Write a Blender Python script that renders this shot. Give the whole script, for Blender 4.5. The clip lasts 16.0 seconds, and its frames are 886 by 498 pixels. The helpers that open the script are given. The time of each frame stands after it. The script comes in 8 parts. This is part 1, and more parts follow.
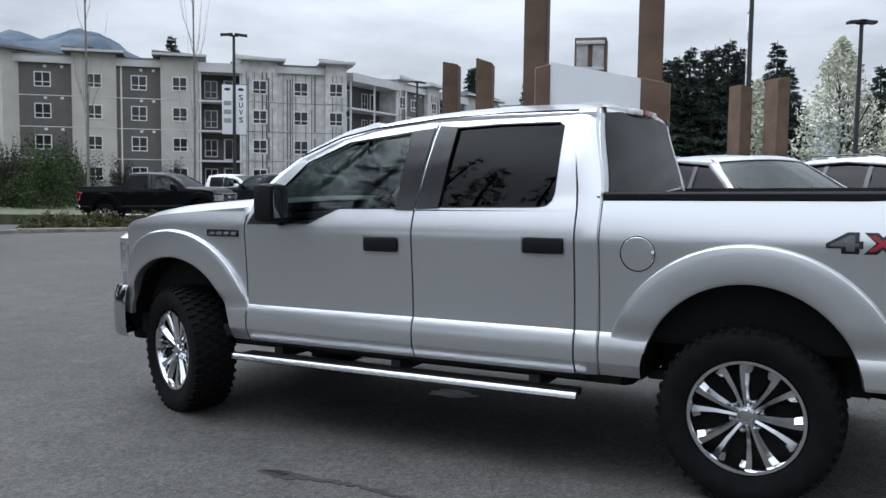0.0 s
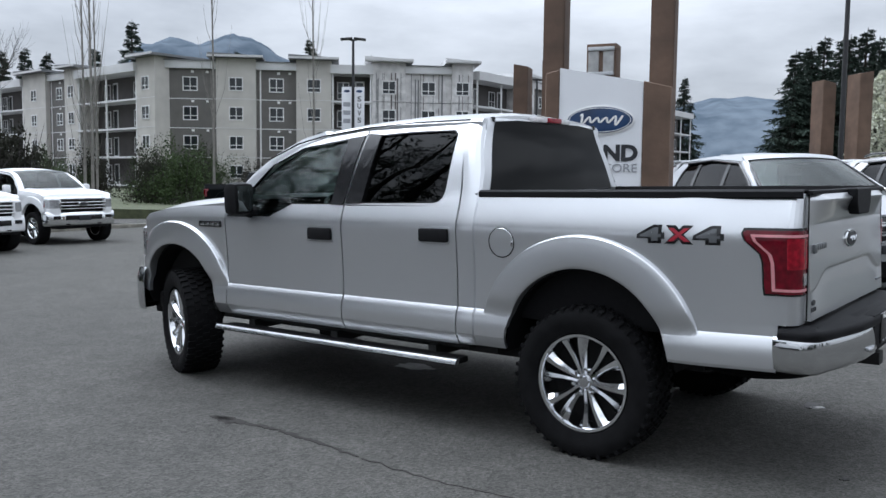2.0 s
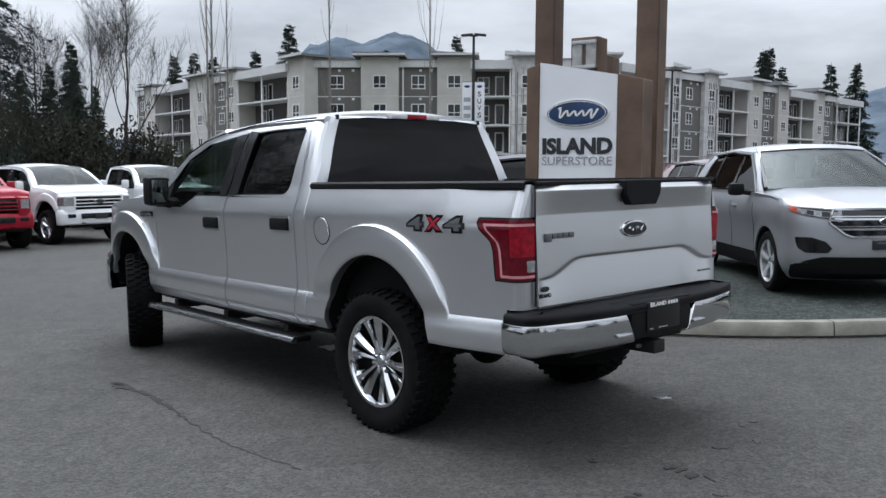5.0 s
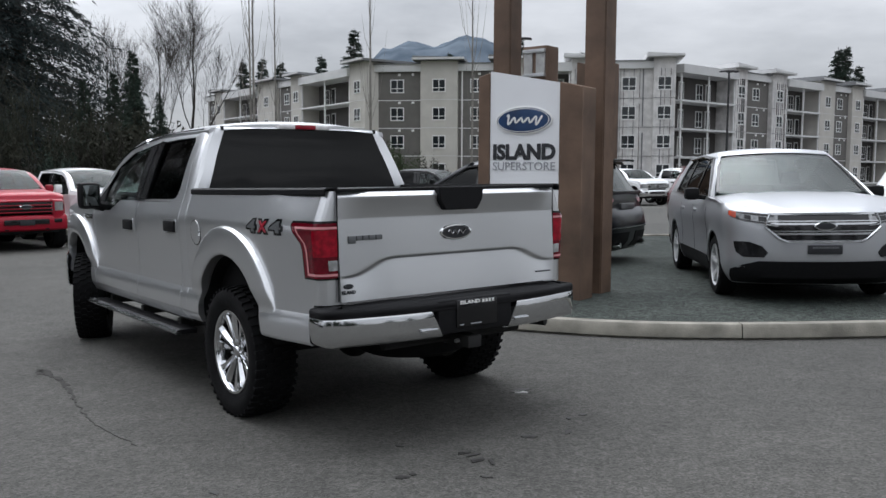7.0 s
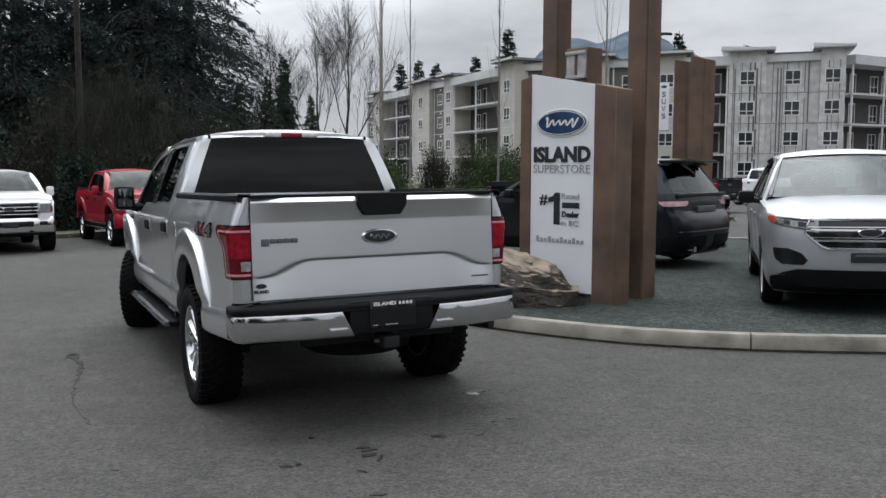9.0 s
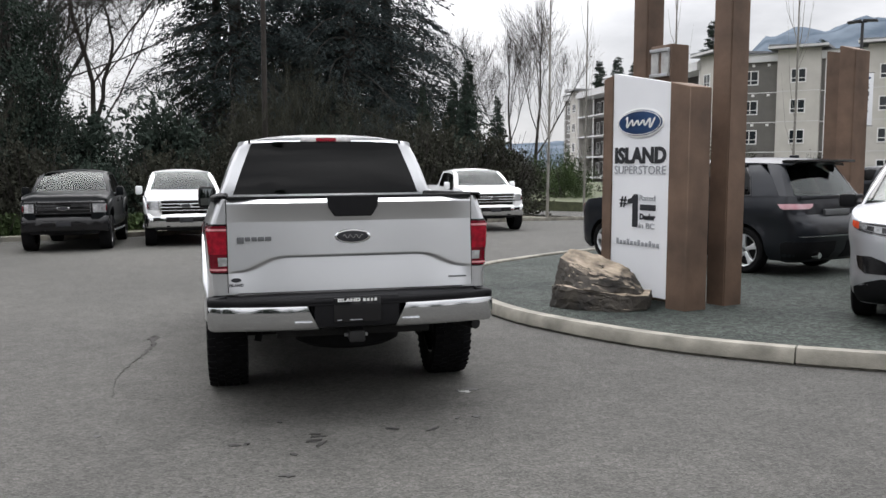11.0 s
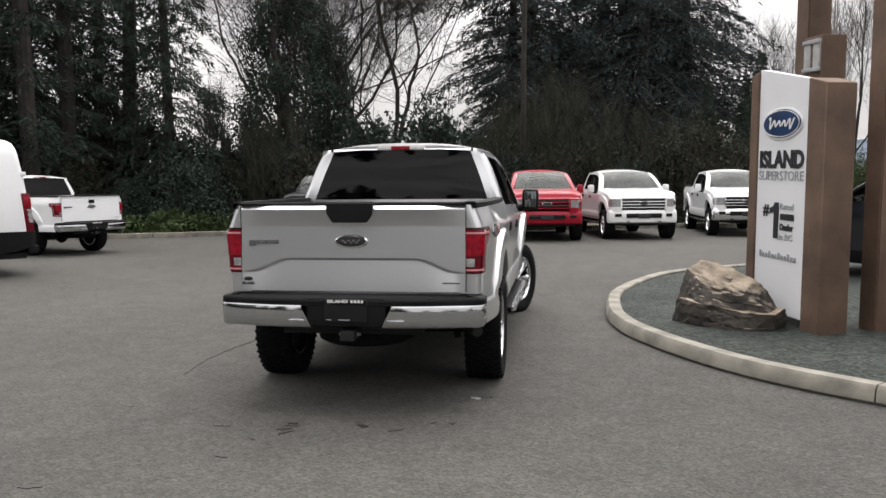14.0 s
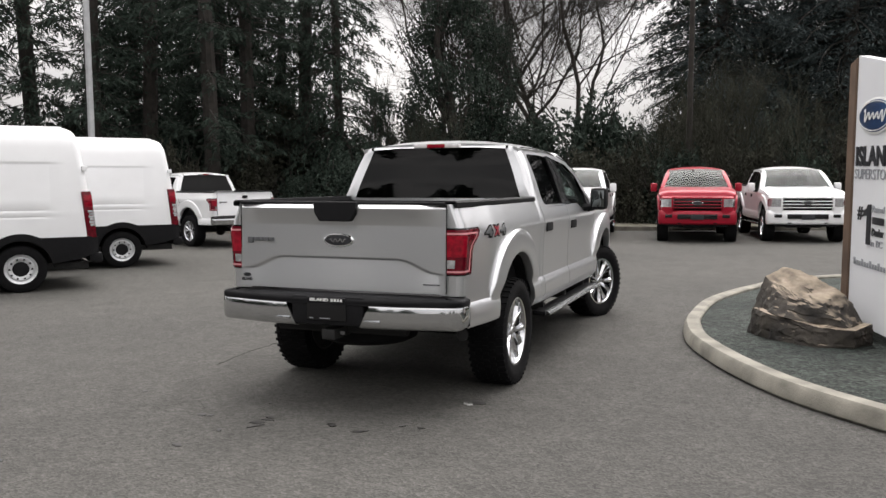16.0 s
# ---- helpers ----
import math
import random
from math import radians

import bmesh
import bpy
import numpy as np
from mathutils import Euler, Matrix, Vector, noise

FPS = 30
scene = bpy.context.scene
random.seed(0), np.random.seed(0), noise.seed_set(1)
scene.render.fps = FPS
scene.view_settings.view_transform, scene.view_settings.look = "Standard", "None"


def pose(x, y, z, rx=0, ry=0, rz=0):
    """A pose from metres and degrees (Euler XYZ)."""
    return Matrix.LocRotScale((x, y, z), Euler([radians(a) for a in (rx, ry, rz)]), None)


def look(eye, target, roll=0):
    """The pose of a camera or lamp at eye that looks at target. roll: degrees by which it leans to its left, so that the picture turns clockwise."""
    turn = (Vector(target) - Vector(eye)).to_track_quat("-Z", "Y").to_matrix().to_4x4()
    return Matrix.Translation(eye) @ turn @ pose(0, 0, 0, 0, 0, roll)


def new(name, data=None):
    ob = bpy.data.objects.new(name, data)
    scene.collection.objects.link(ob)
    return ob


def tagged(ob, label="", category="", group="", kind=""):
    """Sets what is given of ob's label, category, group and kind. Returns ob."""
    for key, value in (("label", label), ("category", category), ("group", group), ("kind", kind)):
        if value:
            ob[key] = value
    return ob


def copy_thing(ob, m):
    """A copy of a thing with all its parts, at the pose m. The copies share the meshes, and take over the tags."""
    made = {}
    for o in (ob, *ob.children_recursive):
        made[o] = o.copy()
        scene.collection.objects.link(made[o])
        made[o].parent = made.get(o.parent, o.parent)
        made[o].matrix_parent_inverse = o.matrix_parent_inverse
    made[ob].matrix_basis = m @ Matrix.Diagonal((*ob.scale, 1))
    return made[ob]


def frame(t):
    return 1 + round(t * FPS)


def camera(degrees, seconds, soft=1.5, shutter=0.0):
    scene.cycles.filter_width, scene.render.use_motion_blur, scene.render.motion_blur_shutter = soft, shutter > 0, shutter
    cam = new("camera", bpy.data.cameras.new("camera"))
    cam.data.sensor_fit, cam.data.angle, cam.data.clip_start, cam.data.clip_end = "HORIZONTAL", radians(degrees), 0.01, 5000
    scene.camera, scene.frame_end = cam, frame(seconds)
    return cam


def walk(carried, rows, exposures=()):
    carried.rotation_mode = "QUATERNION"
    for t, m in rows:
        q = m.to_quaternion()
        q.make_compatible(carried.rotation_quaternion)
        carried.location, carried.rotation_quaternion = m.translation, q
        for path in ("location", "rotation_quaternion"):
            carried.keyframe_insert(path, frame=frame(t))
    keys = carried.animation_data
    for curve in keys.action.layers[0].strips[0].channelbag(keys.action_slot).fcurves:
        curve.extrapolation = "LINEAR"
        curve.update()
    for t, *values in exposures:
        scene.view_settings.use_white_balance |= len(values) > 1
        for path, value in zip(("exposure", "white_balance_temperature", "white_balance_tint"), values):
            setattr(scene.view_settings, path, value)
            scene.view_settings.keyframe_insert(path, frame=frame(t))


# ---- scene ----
cam = camera(54.7, 16.0)
METRES, EYE, TILT, LEAN, TURN = 11.6, 1.543, 0.0, 0.0, 0.0
ROWS = [
    (0.0, 0.0, 0.0, 0.0, 0.06, -4.54, -0.73),
    (0.5, 0.0281, -0.019, 0.0019, 2.58, -4.58, -0.63),
    (1.0, 0.0605, -0.0325, 0.0015, 3.77, -4.81, -0.42),
    (1.5, 0.089, -0.0534, 0.001, 5.85, -4.65, -0.66),
    (2.0, 0.1184, -0.0626, 0.0027, 9.2, -4.84, -0.61),
    (2.5, 0.1484, -0.0685, 0.0032, 12.04, -5.02, -0.58),
    (3.0, 0.1753, -0.0731, 0.004, 13.5, -5.13, -0.51),
    (3.5, 0.2055, -0.0679, 0.0031, 14.77, -5.28, -0.39),
    (6.0, 0.3548, -0.048, 0.0055, 22.26, -5.13, -0.27),
    (6.5, 0.3881, -0.0474, 0.0071, 23.04, -5.08, -0.22),
    (7.0, 0.4159, -0.0397, 0.0067, 24.44, -5.16, -0.25),
    (7.5, 0.4436, -0.0285, 0.0087, 26.89, -5.22, -0.21),
    (8.0, 0.4772, -0.0209, 0.0107, 29.36, -5.17, -0.18),
    (8.5, 0.504, -0.0066, 0.0096, 31.92, -5.26, -0.23),
    (9.0, 0.5305, 0.008, 0.0115, 35.18, -5.3, -0.15),
    (11.5, 0.6581, 0.1038, 0.0159, 51.71, -5.49, -0.11),
    (12.0, 0.6779, 0.1276, 0.0177, 54.69, -5.51, -0.13),
    (12.5, 0.6962, 0.1522, 0.0189, 58.77, -5.51, -0.13),
    (13.0, 0.7098, 0.1782, 0.0193, 62.11, -5.59, -0.12),
    (13.5, 0.7248, 0.2035, 0.0197, 65.09, -5.54, -0.08),
    (14.0, 0.7373, 0.2322, 0.021, 69.5, -5.53, 0.03),
    (14.5, 0.7455, 0.2635, 0.022, 73.13, -5.61, 0.07),
    (15.0, 0.7542, 0.2941, 0.0224, 75.94, -5.62, 0.07),
    (15.5, 0.7572, 0.3248, 0.022, 79.3, -5.66, 0.08),
    (16.0, 0.7551, 0.3554, 0.022, 82.61, -5.73, 0.13),
]
walk(cam, [(t, pose(0, 0, EYE, TILT, LEAN, TURN) @ pose(METRES * x, METRES * y, METRES * z, 90 + pitch, roll, yaw)) for t, x, y, z, yaw, pitch, roll in ROWS],
     exposures=[(0.0, 0.26, 6000, 9), (3.5, 0.26, 6000, 9), (7.0, 0.10, 6350, 10), (9.0, 0.08, 6450, 10), (11.5, 0.64, 6800, 12), (12.5, 0.50, 7000, 13), (16.0, 0.51, 7050, 13)])

# ---- light: an overcast sky, a wide weak sun ----
world = bpy.data.worlds.new("sky")
scene.world = world
world.use_nodes = True
wn, wl = world.node_tree.nodes, world.node_tree.links
wn.clear()
w_out = wn.new("ShaderNodeOutputWorld")
w_bg = wn.new("ShaderNodeBackground")
w_sky = wn.new("ShaderNodeTexSky")
w_sky.sky_type, w_sky.sun_disc = "NISHITA", False
w_sky.sun_elevation, w_sky.sun_rotation = radians(57), radians(-57)
w_tc = wn.new("ShaderNodeTexCoord")
w_map = wn.new("ShaderNodeMapping")
w_map.inputs["Scale"].default_value = (1.0, 1.0, 3.2)
w_n = wn.new("ShaderNodeTexNoise")
w_n.inputs["Scale"].default_value, w_n.inputs["Detail"].default_value, w_n.inputs["Roughness"].default_value = 2.6, 7.0, 0.55
w_ramp = wn.new("ShaderNodeValToRGB")
w_ramp.color_ramp.elements[0].position, w_ramp.color_ramp.elements[0].color = 0.33, (0.50, 0.52, 0.555, 1)
w_ramp.color_ramp.elements[1].position, w_ramp.color_ramp.elements[1].color = 0.64, (0.90, 0.92, 0.96, 1)
w_scale = wn.new("ShaderNodeMixRGB")
w_scale.blend_type, w_scale.inputs[0].default_value, w_scale.inputs[2].default_value = "MULTIPLY", 1.0, (0.05, 0.05, 0.05, 1)
w_mix = wn.new("ShaderNodeMixRGB")
w_mix.inputs[0].default_value = 0.9
wl.new(w_tc.outputs["Generated"], w_map.inputs["Vector"])
wl.new(w_map.outputs["Vector"], w_n.inputs["Vector"])
wl.new(w_n.outputs["Fac"], w_ramp.inputs["Fac"])
wl.new(w_sky.outputs["Color"], w_scale.inputs[1])
wl.new(w_scale.outputs["Color"], w_mix.inputs[1])
wl.new(w_ramp.outputs["Color"], w_mix.inputs[2])
# an overcast sky grows brighter towards the zenith
w_sep = wn.new("ShaderNodeSeparateXYZ")
w_up = wn.new("ShaderNodeMapRange")
w_up.inputs["From Min"].default_value, w_up.inputs["From Max"].default_value = 0.05, 0.95
w_up.inputs["To Min"].default_value, w_up.inputs["To Max"].default_value = 0.76, 2.10
w_zen = wn.new("ShaderNodeMixRGB")
w_zen.blend_type, w_zen.inputs[0].default_value = "MULTIPLY", 1.0
wl.new(w_tc.outputs["Generated"], w_sep.inputs["Vector"])
wl.new(w_sep.outputs["Z"], w_up.inputs["Value"])
wl.new(w_mix.outputs["Color"], w_zen.inputs[1])
wl.new(w_up.outputs["Result"], w_zen.inputs[2])
# and towards the sun behind the clouds
w_dot = wn.new("ShaderNodeVectorMath")
w_dot.operation = "DOT_PRODUCT"
w_dot.inputs[1].default_value = Vector((-22, 14, 40)).normalized()
w_near = wn.new("ShaderNodeMapRange")
w_near.interpolation_type = "SMOOTHSTEP"
w_near.inputs["From Min"].default_value, w_near.inputs["From Max"].default_value = 0.60, 1.0
w_near.inputs["To Min"].default_value, w_near.inputs["To Max"].default_value = 1.0, 2.9
w_glow = wn.new("ShaderNodeMixRGB")
w_glow.blend_type, w_glow.inputs[0].default_value = "MULTIPLY", 1.0
wl.new(w_tc.outputs["Generated"], w_dot.inputs[0])
wl.new(w_dot.outputs["Value"], w_near.inputs["Value"])
wl.new(w_zen.outputs["Color"], w_glow.inputs[1])
wl.new(w_near.outputs["Result"], w_glow.inputs[2])
wl.new(w_glow.outputs["Color"], w_bg.inputs["Color"])
w_bg.inputs["Strength"].default_value = 1.0
wl.new(w_bg.outputs["Background"], w_out.inputs["Surface"])
sun_data = bpy.data.lights.new("sun", "SUN")
sun_data.energy, sun_data.angle, sun_data.color = 0.5, radians(60), (1.0, 0.97, 0.93)
sun = new("sun", sun_data)
sun.matrix_world = look((0, 0, 40), (22, -14, 0))


# ---- materials ----
def mat(name, color, rough=0.6, metal=0.0, var=0.12, scale=6.0, bump=0.0, bscale=40.0, coat=0.0, second=None, spec=0.5, rnd=0.0, detail=6.0):
    """A surface with colour variation at two scales and fine relief."""
    m = bpy.data.materials.new(name)
    m.use_nodes = True
    n, l = m.node_tree.nodes, m.node_tree.links
    b = n["Principled BSDF"]
    b.inputs["Roughness"].default_value, b.inputs["Metallic"].default_value = rough, metal
    b.inputs["Coat Weight"].default_value, b.inputs["Coat Roughness"].default_value = coat, 0.03
    b.inputs["Specular IOR Level"].default_value = spec
    tc = n.new("ShaderNodeTexCoord")
    a1 = n.new("ShaderNodeTexNoise")
    a1.inputs["Scale"].default_value, a1.inputs["Detail"].default_value = scale, detail
    l.new(tc.outputs["Object"], a1.inputs["Vector"])
    ramp = n.new("ShaderNodeValToRGB")
    hi = second or [min(1, c * (1 + var)) for c in color]
    lo = [c * (1 - var) for c in color]
    ramp.color_ramp.elements[0].position, ramp.color_ramp.elements[0].color = 0.32, (*lo, 1)
    ramp.color_ramp.elements[1].position, ramp.color_ramp.elements[1].color = 0.68, (*hi, 1)
    l.new(a1.outputs["Fac"], ramp.inputs["Fac"])
    out = ramp.outputs["Color"]
    if rnd:
        oi = n.new("ShaderNodeObjectInfo")
        mm = n.new("ShaderNodeMapRange")
        mm.inputs["To Min"].default_value, mm.inputs["To Max"].default_value = 1 - rnd, 1 + rnd
        l.new(oi.outputs["Random"], mm.inputs["Value"])
        hsv = n.new("ShaderNodeHueSaturation")
        l.new(mm.outputs["Result"], hsv.inputs["Value"])
        l.new(out, hsv.inputs["Color"])
        out = hsv.outputs["Color"]
    l.new(out, b.inputs["Base Color"])
    if bump:
        a2 = n.new("ShaderNodeTexNoise")
        a2.inputs["Scale"].default_value, a2.inputs["Detail"].default_value = bscale, 4.0
        l.new(tc.outputs["Object"], a2.inputs["Vector"])
        bp = n.new("ShaderNodeBump")
        bp.inputs["Strength"].default_value, bp.inputs["Distance"].default_value = bump, 0.01
        l.new(a2.outputs["Fac"], bp.inputs["Height"])
        l.new(bp.outputs["Normal"], b.inputs["Normal"])
    return m


def glass(name, tint, rough=0.0, clear=0.5, shade=0.5, ior=1.5):
    """Car glass: a tinted see-through sheet under a clear gloss."""
    m = bpy.data.materials.new(name)
    m.use_nodes = True
    n, l = m.node_tree.nodes, m.node_tree.links
    n.clear()
    out = n.new("ShaderNodeOutputMaterial")
    tr = n.new("ShaderNodeBsdfTransparent")
    tr.inputs["Color"].default_value = (*[c * clear for c in tint], 1)
    gl = n.new("ShaderNodeBsdfGlossy")
    gl.inputs["Roughness"].default_value = rough
    gl.inputs["Color"].default_value = (shade, shade, shade, 1)
    lw = n.new("ShaderNodeLayerWeight")
    lw.inputs["Blend"].default_value = 0.5
    pw = n.new("ShaderNodeMath")
    pw.operation, pw.inputs[1].default_value = "POWER", 5.0
    fr = n.new("ShaderNodeMath")
    fr.operation, f0 = "MULTIPLY_ADD", ((ior - 1) / (ior + 1)) ** 2
    fr.inputs[1].default_value, fr.inputs[2].default_value = 1 - f0, f0
    l.new(lw.outputs["Facing"], pw.inputs[0])
    l.new(pw.outputs["Value"], fr.inputs[0])
    mx = n.new("ShaderNodeMixShader")
    l.new(fr.outputs["Value"], mx.inputs["Fac"])
    l.new(tr.outputs["BSDF"], mx.inputs[1])
    l.new(gl.outputs["BSDF"], mx.inputs[2])
    l.new(mx.outputs["Shader"], out.inputs["Surface"])
    return m


def aggregate(name, lo, hi, cell, spread, bump, patch=0.35):
    """Asphalt or gravel: large patches, middle blotches and single stones."""
    m = bpy.data.materials.new(name)
    m.use_nodes = True
    n, l = m.node_tree.nodes, m.node_tree.links
    b = n["Principled BSDF"]
    tc = n.new("ShaderNodeTexCoord")
    big = n.new("ShaderNodeTexNoise")
    big.inputs["Scale"].default_value, big.inputs["Detail"].default_value = patch, 5.0
    mid = n.new("ShaderNodeTexNoise")
    mid.inputs["Scale"].default_value, mid.inputs["Detail"].default_value = 3.5, 8.0
    fine = n.new("ShaderNodeTexVoronoi")
    fine.inputs["Scale"].default_value = cell
    coarse = n.new("ShaderNodeTexVoronoi")
    coarse.inputs["Scale"].default_value = cell * 0.38
    for t in (big, mid, fine, coarse):
        l.new(tc.outputs["Object"], t.inputs["Vector"])
    def ramp(src, a, b2, c0, c1):
        r = n.new("ShaderNodeValToRGB")
        r.color_ramp.elements[0].position, r.color_ramp.elements[0].color = a, (*c0, 1)
        r.color_ramp.elements[1].position, r.color_ramp.elements[1].color = b2, (*c1, 1)
        l.new(src, r.inputs["Fac"])
        return r.outputs["Color"]
    def times(a, b2, f=1.0):
        x = n.new("ShaderNodeMixRGB")
        x.blend_type, x.inputs[0].default_value = "MULTIPLY", f
        l.new(a, x.inputs[1])
        l.new(b2, x.inputs[2])
        return x.outputs["Color"]
    c = ramp(big.outputs["Fac"], 0.3, 0.7, lo, hi)
    c = times(c, ramp(mid.outputs["Fac"], 0.3, 0.7, (0.88,) * 3, (1.10,) * 3))
    c = times(c, ramp(fine.outputs["Color"], 0.1, 0.9, (1 - spread,) * 3, (1 + spread,) * 3))
    c = times(c, ramp(coarse.outputs["Color"], 0.1, 0.9, (1 - spread * 0.5,) * 3, (1 + spread * 0.5,) * 3))
    l.new(c, b.inputs["Base Color"])
    b.inputs["Roughness"].default_value = 0.9
    b.inputs["Specular IOR Level"].default_value = 0.3
    bp = n.new("ShaderNodeBump")
    bp.inputs["Strength"].default_value, bp.inputs["Distance"].default_value = bump, 0.012
    l.new(fine.outputs["Distance"], bp.inputs["Height"])
    l.new(bp.outputs["Normal"], b.inputs["Normal"])
    return m


ASPHALT = aggregate("asphalt", (0.052, 0.051, 0.047), (0.072, 0.070, 0.064), 85.0, 0.36, 0.42, 0.22)
CONCRETE = mat("kerb_concrete", (0.190, 0.180, 0.152), 0.9, var=0.34, scale=4, bump=0.35, bscale=60, rnd=0.08)
GRAVEL = aggregate("gravel", (0.018, 0.024, 0.021), (0.038, 0.045, 0.039), 42.0, 0.75, 1.0, 0.9)
GRASS = mat("grass", (0.065, 0.075, 0.038), 0.95, var=0.4, scale=3, bump=0.8, bscale=30)
DIRT = mat("bed_soil", (0.09, 0.085, 0.06), 0.95, var=0.4, scale=4, bump=0.8, bscale=25)
SILVER = mat("silver_paint", (0.63, 0.64, 0.655), 0.28, 0.84, var=0.03, scale=900, coat=0.6, detail=1)
BRIGHT_SILVER = mat("bright_silver_paint", (0.45, 0.46, 0.48), 0.36, 0.66, var=0.03, scale=900, coat=0.45, detail=1)
WHITE_CAR = mat("white_car_paint", (0.80, 0.81, 0.82), 0.35, 0.0, var=0.02, scale=3, coat=0.8)
BLACK_CAR = mat("black_car_paint", (0.004, 0.005, 0.006), 0.3, 0.0, var=0.1, scale=3, coat=0.0, spec=0.12)
GREY_CAR = mat("dark_grey_car_paint", (0.010, 0.012, 0.016), 0.3, 0.2, var=0.1, scale=3, coat=0.25, spec=0.3)
RED_CAR = mat("red_car_paint", (0.29, 0.005, 0.020), 0.35, 0.1, var=0.05, scale=3, coat=0.25, spec=0.25)
MAROON_CAR = mat("maroon_car_paint", (0.10, 0.008, 0.012), 0.3, 0.1, var=0.05, scale=3, coat=1.0)
BLACK_PLASTIC = mat("black_plastic", (0.008, 0.008, 0.009), 0.65, var=0.15, scale=30, bump=0.1, bscale=300, spec=0.15)
GLOSS_BLACK = mat("gloss_black", (0.008, 0.008, 0.009), 0.12, var=0.05, scale=10)
DARK_METAL = mat("underbody_metal", (0.008, 0.008, 0.008), 0.8, 0.0, var=0.3, scale=12)
RUBBER = mat("tyre_rubber", (0.0065, 0.0065, 0.007), 0.85, var=0.3, scale=14, bump=0.2, bscale=120, spec=0.12)
CHROME = mat("chrome", (0.78, 0.79, 0.80), 0.07, 1.0, var=0.02, scale=8)
SATIN = mat("satin_chrome", (0.48, 0.49, 0.50), 0.26, 1.0, var=0.03, scale=5)
BUMPER_CHROME = mat("bumper_chrome", (0.60, 0.61, 0.62), 0.10, 1.0, var=0.03, scale=5)
WHEEL_CHROME = mat("polished_wheel", (0.72, 0.73, 0.75), 0.10, 1.0, var=0.04, scale=8)
ALLOY = mat("wheel_alloy", (0.62, 0.63, 0.65), 0.2, 1.0, var=0.05, scale=10)
STEEL = mat("white_steel_wheel", (0.55, 0.56, 0.57), 0.4, 0.3, var=0.08, scale=10)
RED_LENS = mat("red_lens", (0.11, 0.002, 0.009), 0.10, 0.0, var=0.35, scale=26, coat=0.25, spec=0.3)
RED_BRIGHT = mat("bright_red_lens", (0.25, 0.004, 0.015), 0.10, 0.0, var=0.35, scale=40, coat=0.25, spec=0.3)
RED_GUIDE = mat("red_light_guide", (0.62, 0.26, 0.28), 0.14, 0.0, var=0.1, scale=18, coat=0.3)
PINK_LENS = mat("light_guide", (0.52, 0.27, 0.30), 0.12, 0.0, var=0.1, scale=18, coat=1.0)
AMBER_LENS = mat("amber_lens", (0.42, 0.05, 0.02), 0.12, 0.0, var=0.2, scale=26, coat=0.5)
PALE_LENS = mat("pale_lens", (0.62, 0.60, 0.60), 0.22, 0.0, var=0.15, scale=26, coat=0.6)
CLEAR_LENS = mat("clear_lens", (0.50, 0.51, 0.52), 0.12, 0.6, var=0.35, scale=26, coat=1.0)
SEAT = mat("grey_seat_cloth", (0.07, 0.07, 0.075), 0.9, var=0.15, scale=25)
GLASS_TINT = glass("tinted_glass", (0.55, 0.58, 0.60), clear=0.12, shade=0.50, ior=1.5)
GLASS_CLEAR = glass("side_glass", (0.93, 0.99, 0.97), clear=0.88, shade=0.8)
GLASS_PALE = glass("sky_lit_windscreen", (0.86, 0.96, 0.93), clear=0.66, shade=0.70, ior=1.7)
GLASS_WIND = glass("windscreen_glass", (0.86, 0.96, 0.93), clear=0.48, shade=0.50, ior=1.52)
WOOD = mat("stained_timber", (0.112, 0.070, 0.047), 0.75, var=0.35, scale=2.2, bump=0.3, bscale=20, rnd=0.1)
SIGN_WHITE = mat("sign_white", (0.74, 0.75, 0.77), 0.4, var=0.02, scale=2)
SIGN_BLUE = mat("sign_blue", (0.010, 0.040, 0.115), 0.35, var=0.45, scale=2.0)
SIGN_BLACK = mat("sign_black", (0.015, 0.016, 0.02), 0.5, var=0.1)
SIGN_GREY = mat("sign_grey", (0.30, 0.31, 0.33), 0.5, var=0.1)
DECAL_RED = mat("decal_red", (0.30, 0.01, 0.025), 0.35, var=0.1)
DECAL_GREY = mat("decal_grey", (0.12, 0.125, 0.13), 0.35, 0.3, var=0.1)
GALV = mat("galvanised_steel", (0.45, 0.46, 0.47), 0.45, 0.7, var=0.1, scale=6)
LAMP_BLACK = mat("lamp_black", (0.02, 0.02, 0.022), 0.5, var=0.1)
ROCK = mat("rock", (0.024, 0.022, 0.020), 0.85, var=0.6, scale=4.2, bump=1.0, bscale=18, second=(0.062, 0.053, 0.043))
# a paler tan is mixed over the boulder's faces that look up
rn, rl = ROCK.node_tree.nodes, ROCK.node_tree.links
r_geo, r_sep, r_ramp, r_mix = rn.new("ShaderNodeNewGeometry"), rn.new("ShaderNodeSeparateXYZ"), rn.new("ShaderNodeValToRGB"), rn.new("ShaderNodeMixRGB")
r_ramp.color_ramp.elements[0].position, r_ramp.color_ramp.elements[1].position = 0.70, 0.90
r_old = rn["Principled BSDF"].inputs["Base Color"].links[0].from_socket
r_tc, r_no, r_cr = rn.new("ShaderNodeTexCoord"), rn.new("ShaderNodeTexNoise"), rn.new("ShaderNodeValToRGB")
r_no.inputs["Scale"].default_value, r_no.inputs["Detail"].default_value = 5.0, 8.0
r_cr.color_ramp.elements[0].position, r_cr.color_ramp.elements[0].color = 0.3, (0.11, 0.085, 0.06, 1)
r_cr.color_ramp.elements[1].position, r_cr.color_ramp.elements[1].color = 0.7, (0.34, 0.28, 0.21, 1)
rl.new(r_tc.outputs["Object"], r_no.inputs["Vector"])
